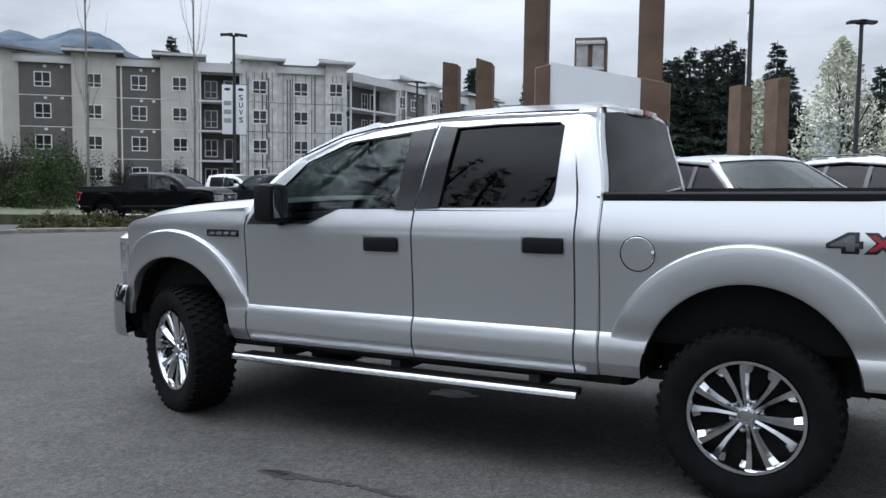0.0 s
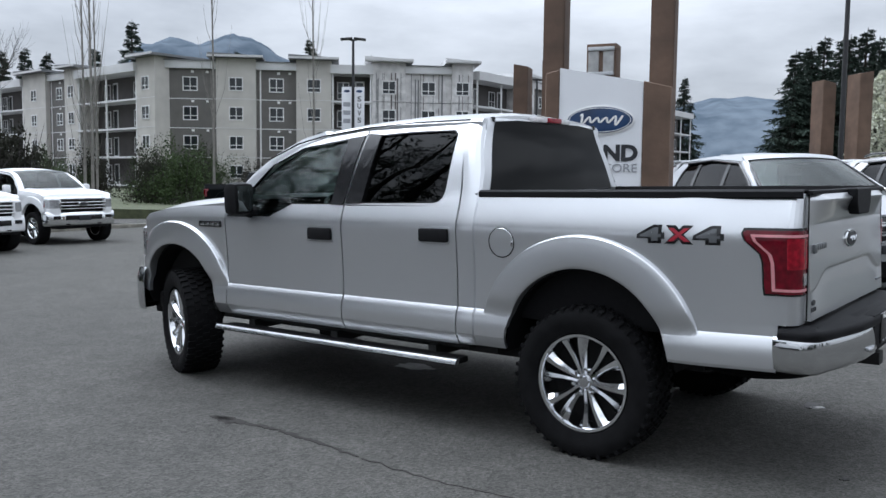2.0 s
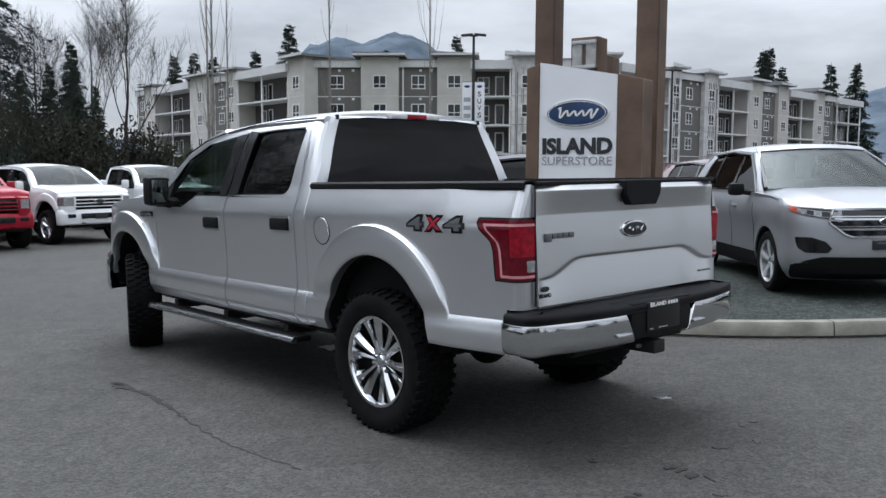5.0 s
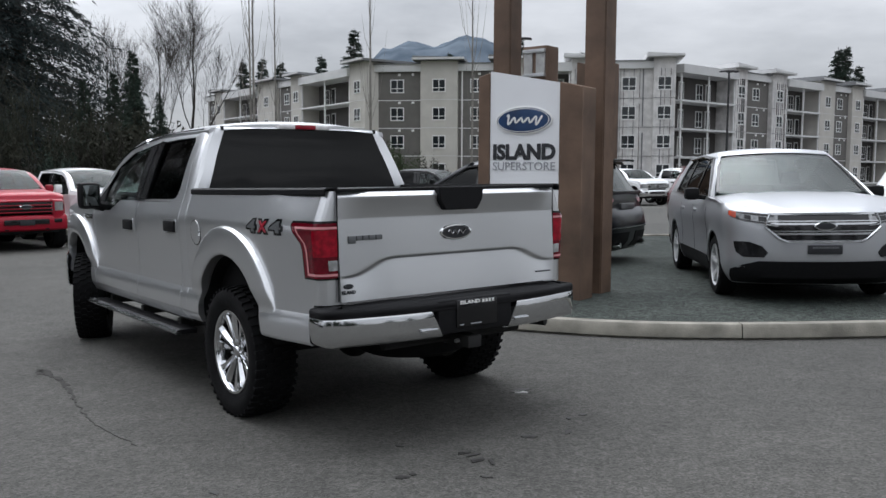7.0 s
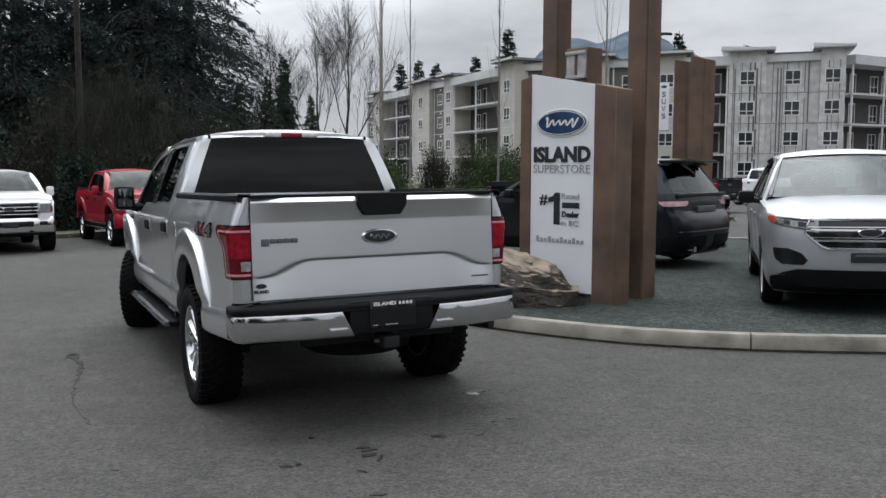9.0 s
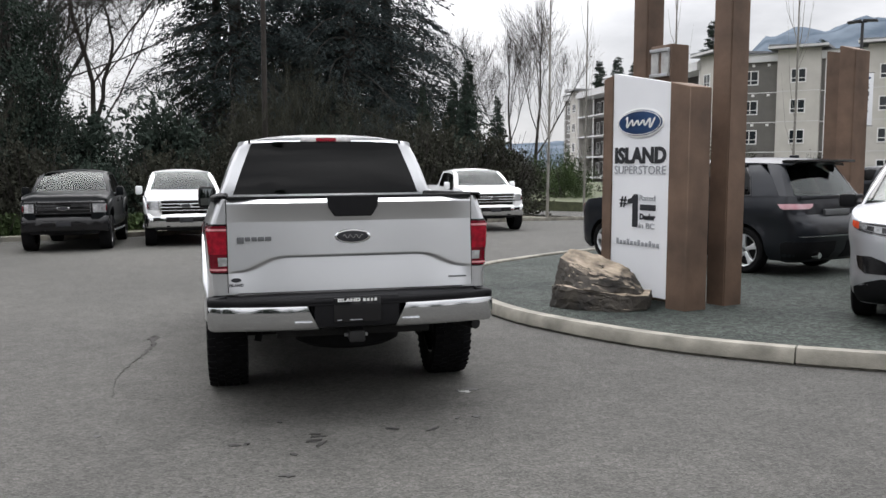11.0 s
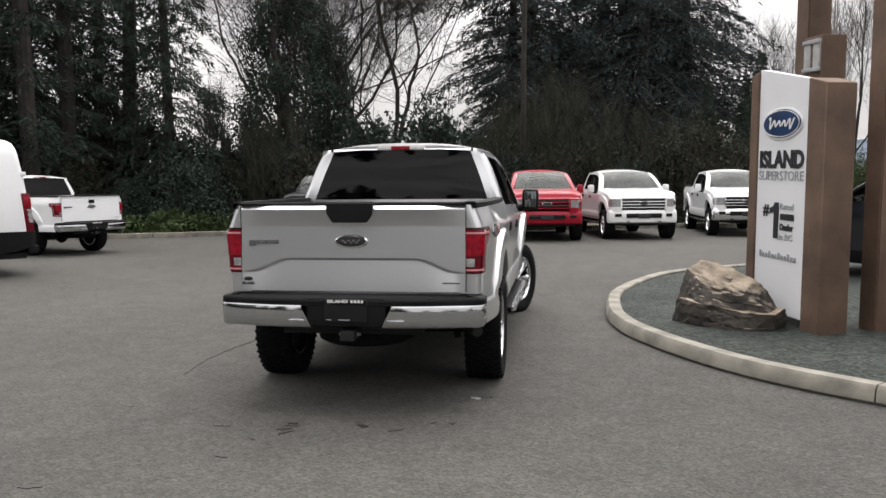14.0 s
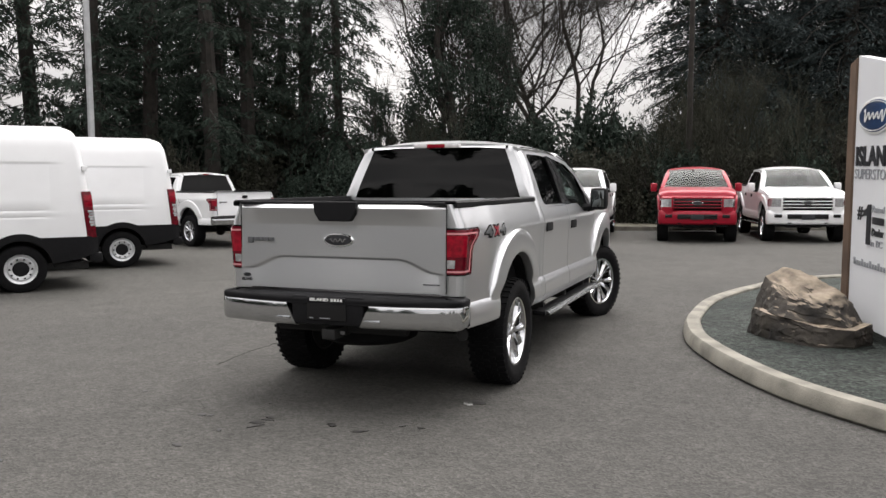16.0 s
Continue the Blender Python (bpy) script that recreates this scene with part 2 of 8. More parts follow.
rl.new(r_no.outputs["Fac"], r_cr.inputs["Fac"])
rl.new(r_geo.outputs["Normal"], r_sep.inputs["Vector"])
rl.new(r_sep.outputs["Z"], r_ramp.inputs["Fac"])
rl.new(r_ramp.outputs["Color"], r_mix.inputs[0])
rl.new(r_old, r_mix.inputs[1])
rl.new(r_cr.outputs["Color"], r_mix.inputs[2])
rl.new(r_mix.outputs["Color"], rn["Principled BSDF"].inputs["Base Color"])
MIRROR = mat("mirror_glass", (0.16, 0.175, 0.175), 0.03, 1.0, var=0.02)
HEAD_LENS = mat("headlamp_inside", (0.20, 0.205, 0.21), 0.15, 0.6, var=0.5, scale=22, coat=1.0)
CRACK = mat("tar_crack", (0.019, 0.017, 0.015), 0.9, var=0.4, scale=40)
SPOT = mat("oil_spot", (0.014, 0.013, 0.012), 0.6, var=0.3, scale=20)
PALE = mat("pale_patch", (0.34, 0.34, 0.33), 0.7, var=0.2, scale=12)
WALL_GREY = mat("grey_siding", (0.135, 0.128, 0.120), 0.85, var=0.08, scale=1.2, bump=0.2, bscale=8)
WALL_CREAM = mat("cream_render", (0.50, 0.48, 0.445), 0.9, var=0.08, scale=0.7)
WALL_WRAP = mat("white_house_wrap", (0.60, 0.585, 0.575), 0.7, var=0.20, scale=1.4)
WALL_FASCIA = mat("pale_fascia", (0.58, 0.58, 0.58), 0.8, var=0.06, scale=0.6)
WRAP_SEAM = mat("wrap_batten", (0.12, 0.105, 0.10), 0.85, var=0.3, scale=4)
ROOF_GREY = mat("roof_edge_grey", (0.16, 0.165, 0.17), 0.8, var=0.1)
TRIM_WHITE = mat("white_trim", (0.72, 0.72, 0.71), 0.6, var=0.05)
PANE = mat("dark_window_pane", (0.02, 0.024, 0.028), 0.08, var=0.3, scale=1.5)
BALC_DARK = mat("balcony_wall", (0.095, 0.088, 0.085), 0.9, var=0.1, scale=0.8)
BARK = mat("bark", (0.028, 0.024, 0.021), 0.95, var=0.3, scale=4, bump=0.6, bscale=12)
PALE_BARK = mat("pale_bark", (0.20, 0.19, 0.17), 0.95, var=0.25, scale=6)
NEEDLES = mat("conifer_needles", (0.030, 0.043, 0.034), 0.8, var=0.45, scale=0.9, rnd=0.15, spec=0.12)
NEEDLES_B = mat("spruce_needles", (0.036, 0.047, 0.048), 0.8, var=0.45, scale=0.9, rnd=0.15, spec=0.12)
SHRUB = mat("shrub_leaves", (0.040, 0.060, 0.024), 0.8, var=0.5, scale=1.2, rnd=0.2, spec=0.12)
TWIG = mat("bramble_twigs", (0.036, 0.037, 0.028), 0.95, var=0.4, scale=1.3, rnd=0.15, spec=0.12)
OLIVE = mat("olive_hedge", (0.085, 0.085, 0.035), 0.9, var=0.4, scale=1.6, rnd=0.1)
BLOSSOM = mat("blossom", (0.55, 0.56, 0.46), 0.85, var=0.25, scale=1.5)
# the haze of distance is put into the hills' blue-grey colour
HAZY_HILL = mat("wooded_hill", (0.085, 0.110, 0.140), 1.0, var=0.25, scale=0.012, second=(0.13, 0.155, 0.185), spec=0.0)
FENCE = mat("fence_timber", (0.06, 0.045, 0.04), 0.9, var=0.2, scale=3)


# ---- mesh helpers ----
def part(name, bm, material, parent=None, label="", smooth=35.0):
    """Links a bmesh as one mesh object, under a thing or a part."""
    bmesh.ops.remove_doubles(bm, verts=bm.verts, dist=1e-5)
    bmesh.ops.recalc_face_normals(bm, faces=bm.faces)
    for f in bm.faces:
        f.smooth = True
    lim = radians(smooth)
    for e in bm.edges:
        if len(e.link_faces) == 2 and e.calc_face_angle(0) > lim:
            e.smooth = False
    me = bpy.data.meshes.new(name)
    bm.to_mesh(me)
    bm.free()
    me.materials.append(material)
    ob = new(name, me)
    if parent is not None:
        ob.parent = parent
    if label:
        ob["label"] = label
    return ob


def thing(name, m, label, category, group="", kind=""):
    ob = new(name)
    ob.matrix_basis = m
    return tagged(ob, label, category, group, kind)


def box(bm, lo, hi, bevel=0.0, m=None):
    vs = [bm.verts.new((x, y, z)) for x in (lo[0], hi[0]) for y in (lo[1], hi[1]) for z in (lo[2], hi[2])]
    fs = [bm.faces.new([vs[i] for i in f]) for f in ((0, 1, 3, 2), (4, 6, 7, 5), (0, 4, 5, 1), (2, 3, 7, 6), (0, 2, 6, 4), (1, 5, 7, 3))]
    if bevel:
        es = list({e for f in fs for e in f.edges})
        r = bmesh.ops.bevel(bm, geom=es, offset=bevel, segments=2, profile=0.6, affect="EDGES")
        vs = list({v for f in r["faces"] for v in f.verts} | {v for v in vs if v.is_valid})
    if m is not None:
        for v in vs:
            v.co = m @ v.co
    return bm


def boxed(lo, hi, bevel=0.0, m=None):
    return box(bmesh.new(), lo, hi, bevel, m)


def tube(bm, pts, radii, n=8, cap=True):
    """A round bar through the points."""
    rings = []
    pts = [Vector(p) for p in pts]
    up = Vector((0.31, 0.17, 0.93))
    for i, p in enumerate(pts):
        d = (pts[min(i + 1, len(pts) - 1)] - pts[max(i - 1, 0)]).normalized()
        a = d.cross(up)
        a = (a if a.length > 1e-4 else d.cross(Vector((1, 0, 0)))).normalized()
        b = d.cross(a)
        r = radii[i] if isinstance(radii, (list, tuple)) else radii
        rings.append([bm.verts.new(p + r * (math.cos(k * math.tau / n) * a + math.sin(k * math.tau / n) * b)) for k in range(n)])
    for q, w in zip(rings, rings[1:]):
        for k in range(n):
            bm.faces.new((q[k], q[(k + 1) % n], w[(k + 1) % n], w[k]))
    if cap:
        bm.faces.new(rings[0][::-1])
        bm.faces.new(rings[-1])
    return bm


def lathe(bm, prof, axis="y", n=48, at=(0, 0, 0)):
    """Turns a profile of (radius, offset along the axis) about the axis; the profile is closed."""
    rings = []
    for k in range(n):
        c, s = math.cos(k * math.tau / n), math.sin(k * math.tau / n)
        rings.append([bm.verts.new((at[0] + r * c, at[1] + h, at[2] + r * s) if axis == "y" else
                                   ((at[0] + h, at[1] + r * c, at[2] + r * s) if axis == "x" else (at[0] + r * c, at[1] + r * s, at[2] + h))) for r, h in prof])
    m = len(prof)
    for k in range(n):
        a, b = rings[k], rings[(k + 1) % n]
        for j in range(m):
            bm.faces.new((a[j], a[(j + 1) % m], b[(j + 1) % m], b[j]))
    return bm


def sheet(bm, rows, back, loop=False):
    """A closed panel: a grid of points (rows of equal length) and the same grid set back."""
    f = [[bm.verts.new(p) for p in r] for r in rows]
    g = [[bm.verts.new(Vector(p) + Vector(back(p) if callable(back) else back)) for p in r] for r in rows]
    nr, nc = len(f), len(f[0])
    def quad(*v):
        u = []
        for q in v:
            if all((q.co - w.co).length > 1e-6 for w in u):
                u.append(q)
        if len(u) > 2:
            bm.faces.new(u)
    for i in range(nr - 1):
        for j in range(nc - 1):
            quad(f[i][j], f[i][j + 1], f[i + 1][j + 1], f[i + 1][j])
            quad(g[i][j], g[i + 1][j], g[i + 1][j + 1], g[i][j + 1])
    for j in range(nc - 1):
        quad(f[0][j], g[0][j], g[0][j + 1], f[0][j + 1])
        quad(f[-1][j], f[-1][j + 1], g[-1][j + 1], g[-1][j])
    for i in range(0 if loop else nr - 1):
        quad(f[i][0], f[i + 1][0], g[i + 1][0], g[i][0])
        quad(f[i][-1], g[i][-1], g[i + 1][-1], f[i + 1][-1])
    return bm


def sub(pts, k):
    """Closed loop of points, each side cut in k."""
    out = []
    for a, b in zip(pts, pts[1:] + pts[:1]):
        out += [tuple(a[i] + (b[i] - a[i]) * j / k for i in range(len(a))) for j in range(k)]
    return out


def ring(bm, outer, inner, place, back, k=4, mids=1):
    """A closed frame between two loops with as many corners; place() lays a loop point in space."""
    o, i = sub(outer, k), sub(inner, k)
    rows = []
    for s in range(mids + 2):
        w = s / (mids + 1)
        rows.append([place(*[a + (b - a) * w for a, b in zip(p, q)]) for p, q in zip(o + o[:1], i + i[:1])])
    return sheet(bm, rows, back, True)


def plate(bm, loop, place, back, k=4, shrink=3):
    """A closed filled panel within a loop."""
    o = sub(loop, k)
    c = tuple(sum(p[i] for p in o) / len(o) for i in range(len(o[0])))
    rows = [[place(*[a + (b - a) * (s / shrink) * 0.999 for a, b in zip(p, c)]) for p in o + o[:1]] for s in range(shrink + 1)]
    return sheet(bm, rows, back, True)


def prism(bm, poly, depth, m=None):
    """A polygon in the plane x, z pushed along y."""
    a = [bm.verts.new((x, 0, z)) for x, z in poly]
    b = [bm.verts.new((x, depth, z)) for x, z in poly]
    bm.faces.new(a)
    bm.faces.new(b[::-1])
    for i in range(len(a)):
        j = (i + 1) % len(a)
        bm.faces.new((a[i], b[i], b[j], a[j]))
    if m is not None:
        for v in a + b:
            v.co = m @ v.co
    return bm


def lerp_list(tab, x):
    """Straight-line reading of a table of pairs."""
    if x <= tab[0][0]:
        return tab[0][1]
    for (a, p), (b, q) in zip(tab, tab[1:]):
        if x <= b:
            return p + (q - p) * (x - a) / (b - a)
    return tab[-1][1]


def smooth(a, b, x):
    t = min(1, max(0, (x - a) / (b - a)))
    return t * t * (3 - 2 * t)


def lettering(text, size, bold=0.0, depth=0.004, width=None):
    """The built-in font as a flat mesh in the plane x, y, its middle at the origin."""
    cu = bpy.data.curves.new("lettering", "FONT")
    cu.body, cu.size, cu.extrude, cu.offset = text, size, depth, bold
    cu.align_x, cu.align_y = "CENTER", "CENTER"
    cu.resolution_u = 3
    ob = bpy.data.objects.new("lettering", cu)
    scene.collection.objects.link(ob)
    dg = bpy.context.evaluated_depsgraph_get()
    me = bpy.data.meshes.new_from_object(ob.evaluated_get(dg))
    bpy.data.objects.remove(ob)
    bpy.data.curves.remove(cu)
    bm = bmesh.new()
    bm.from_mesh(me)
    bpy.data.meshes.remove(me)
    if width:
        w = max(v.co.x for v in bm.verts) - min(v.co.x for v in bm.verts)
        for v in bm.verts:
            v.co.x *= width / w
    return bm


def moved(bm, m):
    bmesh.ops.transform(bm, matrix=m, verts=bm.verts)
    return bm


def ellipse(bm, a, b, depth, n=40, m=None):
    """A low oval cushion in the plane x, z, raised along -y."""
    rings = []
    for s, d in ((1.0, 0.0), (1.0, -depth * 0.6), (0.92, -depth), (0.5, -depth * 1.1)):
        rings.append([bm.verts.new((a * s * math.cos(k * math.tau / n), d, b * s * math.sin(k * math.tau / n))) for k in range(n)])
    vs = [v for r in rings for v in r]
    for p, q in zip(rings, rings[1:]):
        for k in range(n):
            bm.faces.new((p[k], p[(k + 1) % n], q[(k + 1) % n], q[k]))
    bm.faces.new(rings[0][::-1])
    bm.faces.new(rings[-1])
    if m is not None:
        for v in vs:
            v.co = m @ v.co
    return bm


def gz(x, y):
    """Height of the ground: the lot rises gently towards +x."""
    return 0.046 + 0.021 * max(-26, min(14, x)) - 0.001 * max(-30, min(40, y))


SLOPE = Vector((-0.021, 0.001, 1)).normalized()


def stand(x, y, heading, lift=0.0):
    """Pose of a thing on the sloping lot: x forward, y left, z up."""
    f = Vector((math.cos(radians(heading)), math.sin(radians(heading)), 0))
    f = (f - SLOPE * f.dot(SLOPE)).normalized()
    l = SLOPE.cross(f)
    m = Matrix((f, l, SLOPE)).transposed().to_4x4()
    m.translation = (x, y, gz(x, y) + lift)
    return m
# ---- ground ----
def ground():
    bm = bmesh.new()
    xs = [-3000, -900, -300, -120, -60, -40] + [-26 + 2 * i for i in range(21)] + [40, 80, 200, 800, 3000]
    ys = [-3000, -800, -200, -80, -40] + [-30 + 5 * i for i in range(15)] + [60, 90, 140, 250, 800, 3000]
    g = [[bm.verts.new((x, y, gz(x, y))) for y in ys] for x in xs]
    for i in range(len(xs) - 1):
        for j in range(len(ys) - 1):
            bm.faces.new((g[i][j], g[i + 1][j], g[i + 1][j + 1], g[i][j + 1]))
    return tagged(part("ground", bm, ASPHALT), "worn grey asphalt of a wide car lot", "asphalt", kind="structure")


ground()

# the planted island: outer foot of its kerb
ISLAND = [(-3.62, 14.0), (-3.36, 12.1), (-3.0, 10.8), (-2.12, 9.62), (-1.12, 8.64), (0.0, 7.92), (0.68, 7.60), (1.35, 7.40), (2.3, 7.285), (3.15, 7.30), (3.9, 7.47), (4.5, 7.70),
          (5.3, 8.08), (7.0, 8.95), (9.5, 10.3), (12.5, 12.2), (13.0, 16.0), (11.0, 19.5), (5.0, 20.5), (0.5, 19.6), (-2.2, 18.0), (-3.4, 16.0)]


def spline(pts, k):
    """A smooth closed line through the points."""
    out, n = [], len(pts)
    for i in range(n):
        p0, p1, p2, p3 = [Vector((*pts[(i + d) % n], 0)) for d in (-1, 0, 1, 2)]
        for j in range(k):
            t = j / k
            out.append(0.5 * (2 * p1 + (p2 - p0) * t + (2 * p0 - 5 * p1 + 4 * p2 - p3) * t * t + (3 * p1 - p0 - 3 * p2 + p3) * t ** 3))
    return out


LINE = spline(ISLAND, 10)


def inset(line, d):
    out, n = [], len(line)
    for i in range(n):
        t = (line[(i + 1) % n] - line[i - 1]).normalized()
        out.append(line[i] + d * Vector((-t.y, t.x, 0)))
    return out


KERB_H, KERB_W = 0.14, 0.17
IN1 = inset(LINE, KERB_W)


def island():
    bm = bmesh.new()
    rim = [bm.verts.new((p.x, p.y, gz(p.x, p.y) + KERB_H - 0.035)) for p in IN1]
    face = bm.faces.new(rim)
    bmesh.ops.triangulate(bm, faces=[face])
    low = [bm.verts.new((p.x, p.y, gz(p.x, p.y) - 0.1)) for p in IN1]
    for i in range(len(rim)):
        j = (i + 1) % len(rim)
        bm.faces.new((rim[i], low[i], low[j], rim[j]))
    return tagged(part("island_bed", bm, GRAVEL), "grey-green crushed gravel bed inside a concrete kerb", "gravel bed", kind="structure")


island()


def kerb(line, label):
    """Cast kerb stones along the line, with a joint between them."""
    root = tagged(new("kerb"), label, "kerb", kind="structure")
    n = len(line)
    prof = [(0.03, -0.06), (0.03, 0.012), (0.0, 0.022), (0.012, KERB_H - 0.03), (0.035, KERB_H), (KERB_W - 0.02, KERB_H + 0.002), (KERB_W, KERB_H - 0.015), (KERB_W, -0.06)]
    offs = [inset(line, d) for d, _ in prof]
    cuts = sorted(min(range(n), key=lambda i: (line[i] - Vector((x, y, 0))).length) for x, y in ((4.12, 7.55), (-3.4, 12.4), (11.2, 11.4), (12.6, 17.0), (5.5, 20.4), (-1.2, 18.7)))
    for s, e in zip(cuts, cuts[1:] + [cuts[0] + n]):
        step = e - s
        bm = bmesh.new()
        rows = []
        for i in range(s, s + step + 1):
            k = i % n
            nxt = (k + 1) % n if i < s + step else (k - 1) % n
            w = 0.0
            if i == s:
                w = 0.006 / (line[nxt] - line[k]).length
            if i == s + step:
                w = 0.006 / (line[nxt] - line[k]).length
            row = []
            for o, (d, h) in zip(offs, prof):
                p = o[k] + (o[nxt] - o[k]) * w
                row.append(bm.verts.new((p.x, p.y, gz(p.x, p.y) + h)))
            rows.append(row)
        m = len(prof)
        for a, b in zip(rows, rows[1:]):
            for j in range(m):
                bm.faces.new((a[j], a[(j + 1) % m], b[(j + 1) % m], b[j]))
        bm.faces.new(rows[0])
        bm.faces.new(rows[-1][::-1])
        part("kerb_stone", bm, CONCRETE, root)


kerb(LINE, "pale worn concrete kerb round the gravel island")


# ---- the sign between timbers ----
def sign():
    z0 = gz(1.5, 9) + KERB_H - 0.03
    ang = math.degrees(math.atan2(8.90 - 9.10, 2.02 - 1.10))
    m = pose(1.10, 9.085, z0, 0, 0, ang)
    root = thing("sign_board", m, "white panel sign with slanted top between brown timbers, standing on gravel", "sign")
    w = 0.925
    bm = bmesh.new()
    prism(bm, [(0, 0.10), (w, 0.10), (w, 2.44), (0, 2.62)], 0.10, pose(0, 0, 0))
    part("panel", bm, SIGN_WHITE, root)
    for name, x0, x1, y0, y1, h0, h1 in (("left_timber", -0.16, -0.004, -0.02, 0.34, 2.56, 2.60), ("right_timber", w + 0.004, w + 0.30, -0.012, 0.30, 2.45, 2.38)):
        bm = bmesh.new()
        prism(bm, [(x0, -0.05), (x1, -0.05), (x1, h1), (x0, h0)], y1 - y0, pose(0, y0, 0))
        bmesh.ops.bevel(bm, geom=bm.edges[:], offset=0.008, segments=1, affect="EDGES")
        part("timber", bm, WOOD, root)
    face = pose(0, -0.004, 0)
    bm = ellipse(bmesh.new(), 0.378, 0.165, 0.012, m=face @ pose(w / 2, 0, 2.035))
    part("oval_rim", bm, TRIM_WHITE, root, "thin white rim of the oval emblem")
    bm = ellipse(bmesh.new(), 0.363, 0.150, 0.016, m=face @ pose(w / 2, 0, 2.035))
    part("oval_emblem", bm, SIGN_BLUE, root, "dark blue oval emblem")
    # a plain inner ring and one waving stroke stand for the lettered mark
    n = 40
    rows = [[face @ Vector((w / 2 + a * math.cos(k * math.tau / n), -0.0215, 2.035 + b * math.sin(k * math.tau / n))) for k in range(n + 1)] for a, b in ((0.345, 0.135), (0.337, 0.128))]
    part("emblem_ring", sheet(bmesh.new(), rows, (0, 0.004, 0), True), TRIM_WHITE, root)
    bm = bmesh.new()
    pts, rad = [], []
    for k in range(61):
        t = k / 60
        high = 0.026 + 0.052 * abs(2 * t - 1) ** 3
        x, z = -0.235 + 0.47 * t, high * math.sin(math.tau * (5.0 * t + 0.1))
        pts.append((x + 0.45 * z, 0, z))
        rad.append(0.007 + 0.006 * abs(math.cos(math.tau * (5.0 * t + 0.1))))
    tube(bm, pts, rad, 8)
    part("emblem_stroke", moved(bm, face @ pose(w / 2, -0.022, 2.035) @ Matrix.Diagonal((1, 0.3, 1, 1))), TRIM_WHITE, root)
    def line(name, text, size, x, z, material, width, bold=0.0):
        bm = lettering(text, size, bold, 0.003, width)
        moved(bm, face @ pose(x, -0.002, z, 90, 0, 0))
        return tagged(part(name, bm, material, root), kind="stuff")
    line("lettering", "ISLAND", 0.235, w / 2, 1.665, SIGN_BLACK, 0.84, 0.011)
    line("lettering", "SUPERSTORE", 0.135, w / 2, 1.505, SIGN_GREY, 0.84, 0.0)
    bm = prism(bmesh.new(), [(0.0, -0.185), (0.088, -0.185), (0.088, 0.185), (0.02, 0.185), (-0.02, 0.142), (-0.082, 0.125), (-0.082, 0.070), (0.0, 0.082)], 0.006, face @ pose(0.365, -0.005, 1.05))
    tagged(part("lettering", bm, SIGN_BLACK, root, "bold black figure one"), kind="stuff")
    line("lettering", "#", 0.17, 0.205, 1.15, SIGN_BLACK, 0.12, 0.003)
    line("lettering", "Rated", 0.09, 0.605, 1.195, SIGN_GREY, 0.25)
    line("lettering", "Dealer", 0.09, 0.61, 0.985, SIGN_BLACK, 0.25, 0.004)
    line("lettering", "in BC", 0.09, 0.60, 0.885, SIGN_GREY, 0.25)
    part("word_bar", boxed((0.49, -0.010, 1.06), (0.74, -0.003, 1.125), 0.004), SIGN_BLACK, root)
    for k in range(12):
        a = 0.10 + 0.0605 * k
        part("address_bar", boxed((a, -0.009, 0.655), (a + 0.042, -0.003, 0.70 if k % 3 else 0.722), 0.003), SIGN_GREY, root)
    return root


sign()


def post(x, y, w, d, turn, top, label, slant=0.0):
    z0 = gz(x, y) + KERB_H - 0.08
    bm = bmesh.new()
    prism(bm, [(-w / 2, 0), (w / 2, 0), (w / 2, top - z0), (-w / 2, top - z0 + slant)], d, pose(0, -d / 2, 0))
    bmesh.ops.bevel(bm, geom=bm.edges[:], offset=0.012, segments=2, affect="EDGES")
    ob = part("timber_post", bm, WOOD)
    ob.matrix_basis = pose(x, y, z0, 0, 0, turn)
    return tagged(ob, label, "post", "tall timbers of the sign")


post(1.03, 9.83, 0.26, 0.26, -14, 8.5, "tall square brown-stained timber post behind the sign")
post(2.27, 9.62, 0.27, 0.27, -14, 8.6, "tall square brown-stained timber post beside the sign")


def carved_bracket():
    root = thing("timber_bracket", pose(1.55, 9.32, 0, 0, 0, -14), "short brown timber block with metal frame, fixed high between posts", "bracket", "tall timbers of the sign")
    part("block", boxed((-0.17, 0.02, gz(1.6, 9.7)), (0.17, 0.28, 3.10), 0.012), WOOD, root)
    for a in (-0.085, 0.085):
        part("frame_opening", boxed((a - 0.06, 0.0, 2.78), (a + 0.06, 0.03, 3.02), 0.005), PALE, root)
    part("frame_bar", boxed((-0.15, -0.02, 3.02), (0.15, 0.03, 3.06), 0.005), GALV, root)
    part("frame_bar", boxed((-0.15, -0.02, 2.74), (0.15, 0.03, 2.78), 0.005), GALV, root)
    return root


carved_bracket()


def timber_pair(a, b, turn):
    for (x, y, top, sl) in (a, b):
        ob = post(x, y, 0.30, 0.42, turn, top, "short brown timber board standing in a pair on the island", sl)
        ob["group"] = "short timber pairs"


timber_pair((0.13, 17.05, 3.80, 0.06), (0.75, 16.2, 3.72, 0.10), -10)
timber_pair((6.40, 18.75, 3.62, 0.06), (6.90, 18.0, 3.78, -0.06), 20)


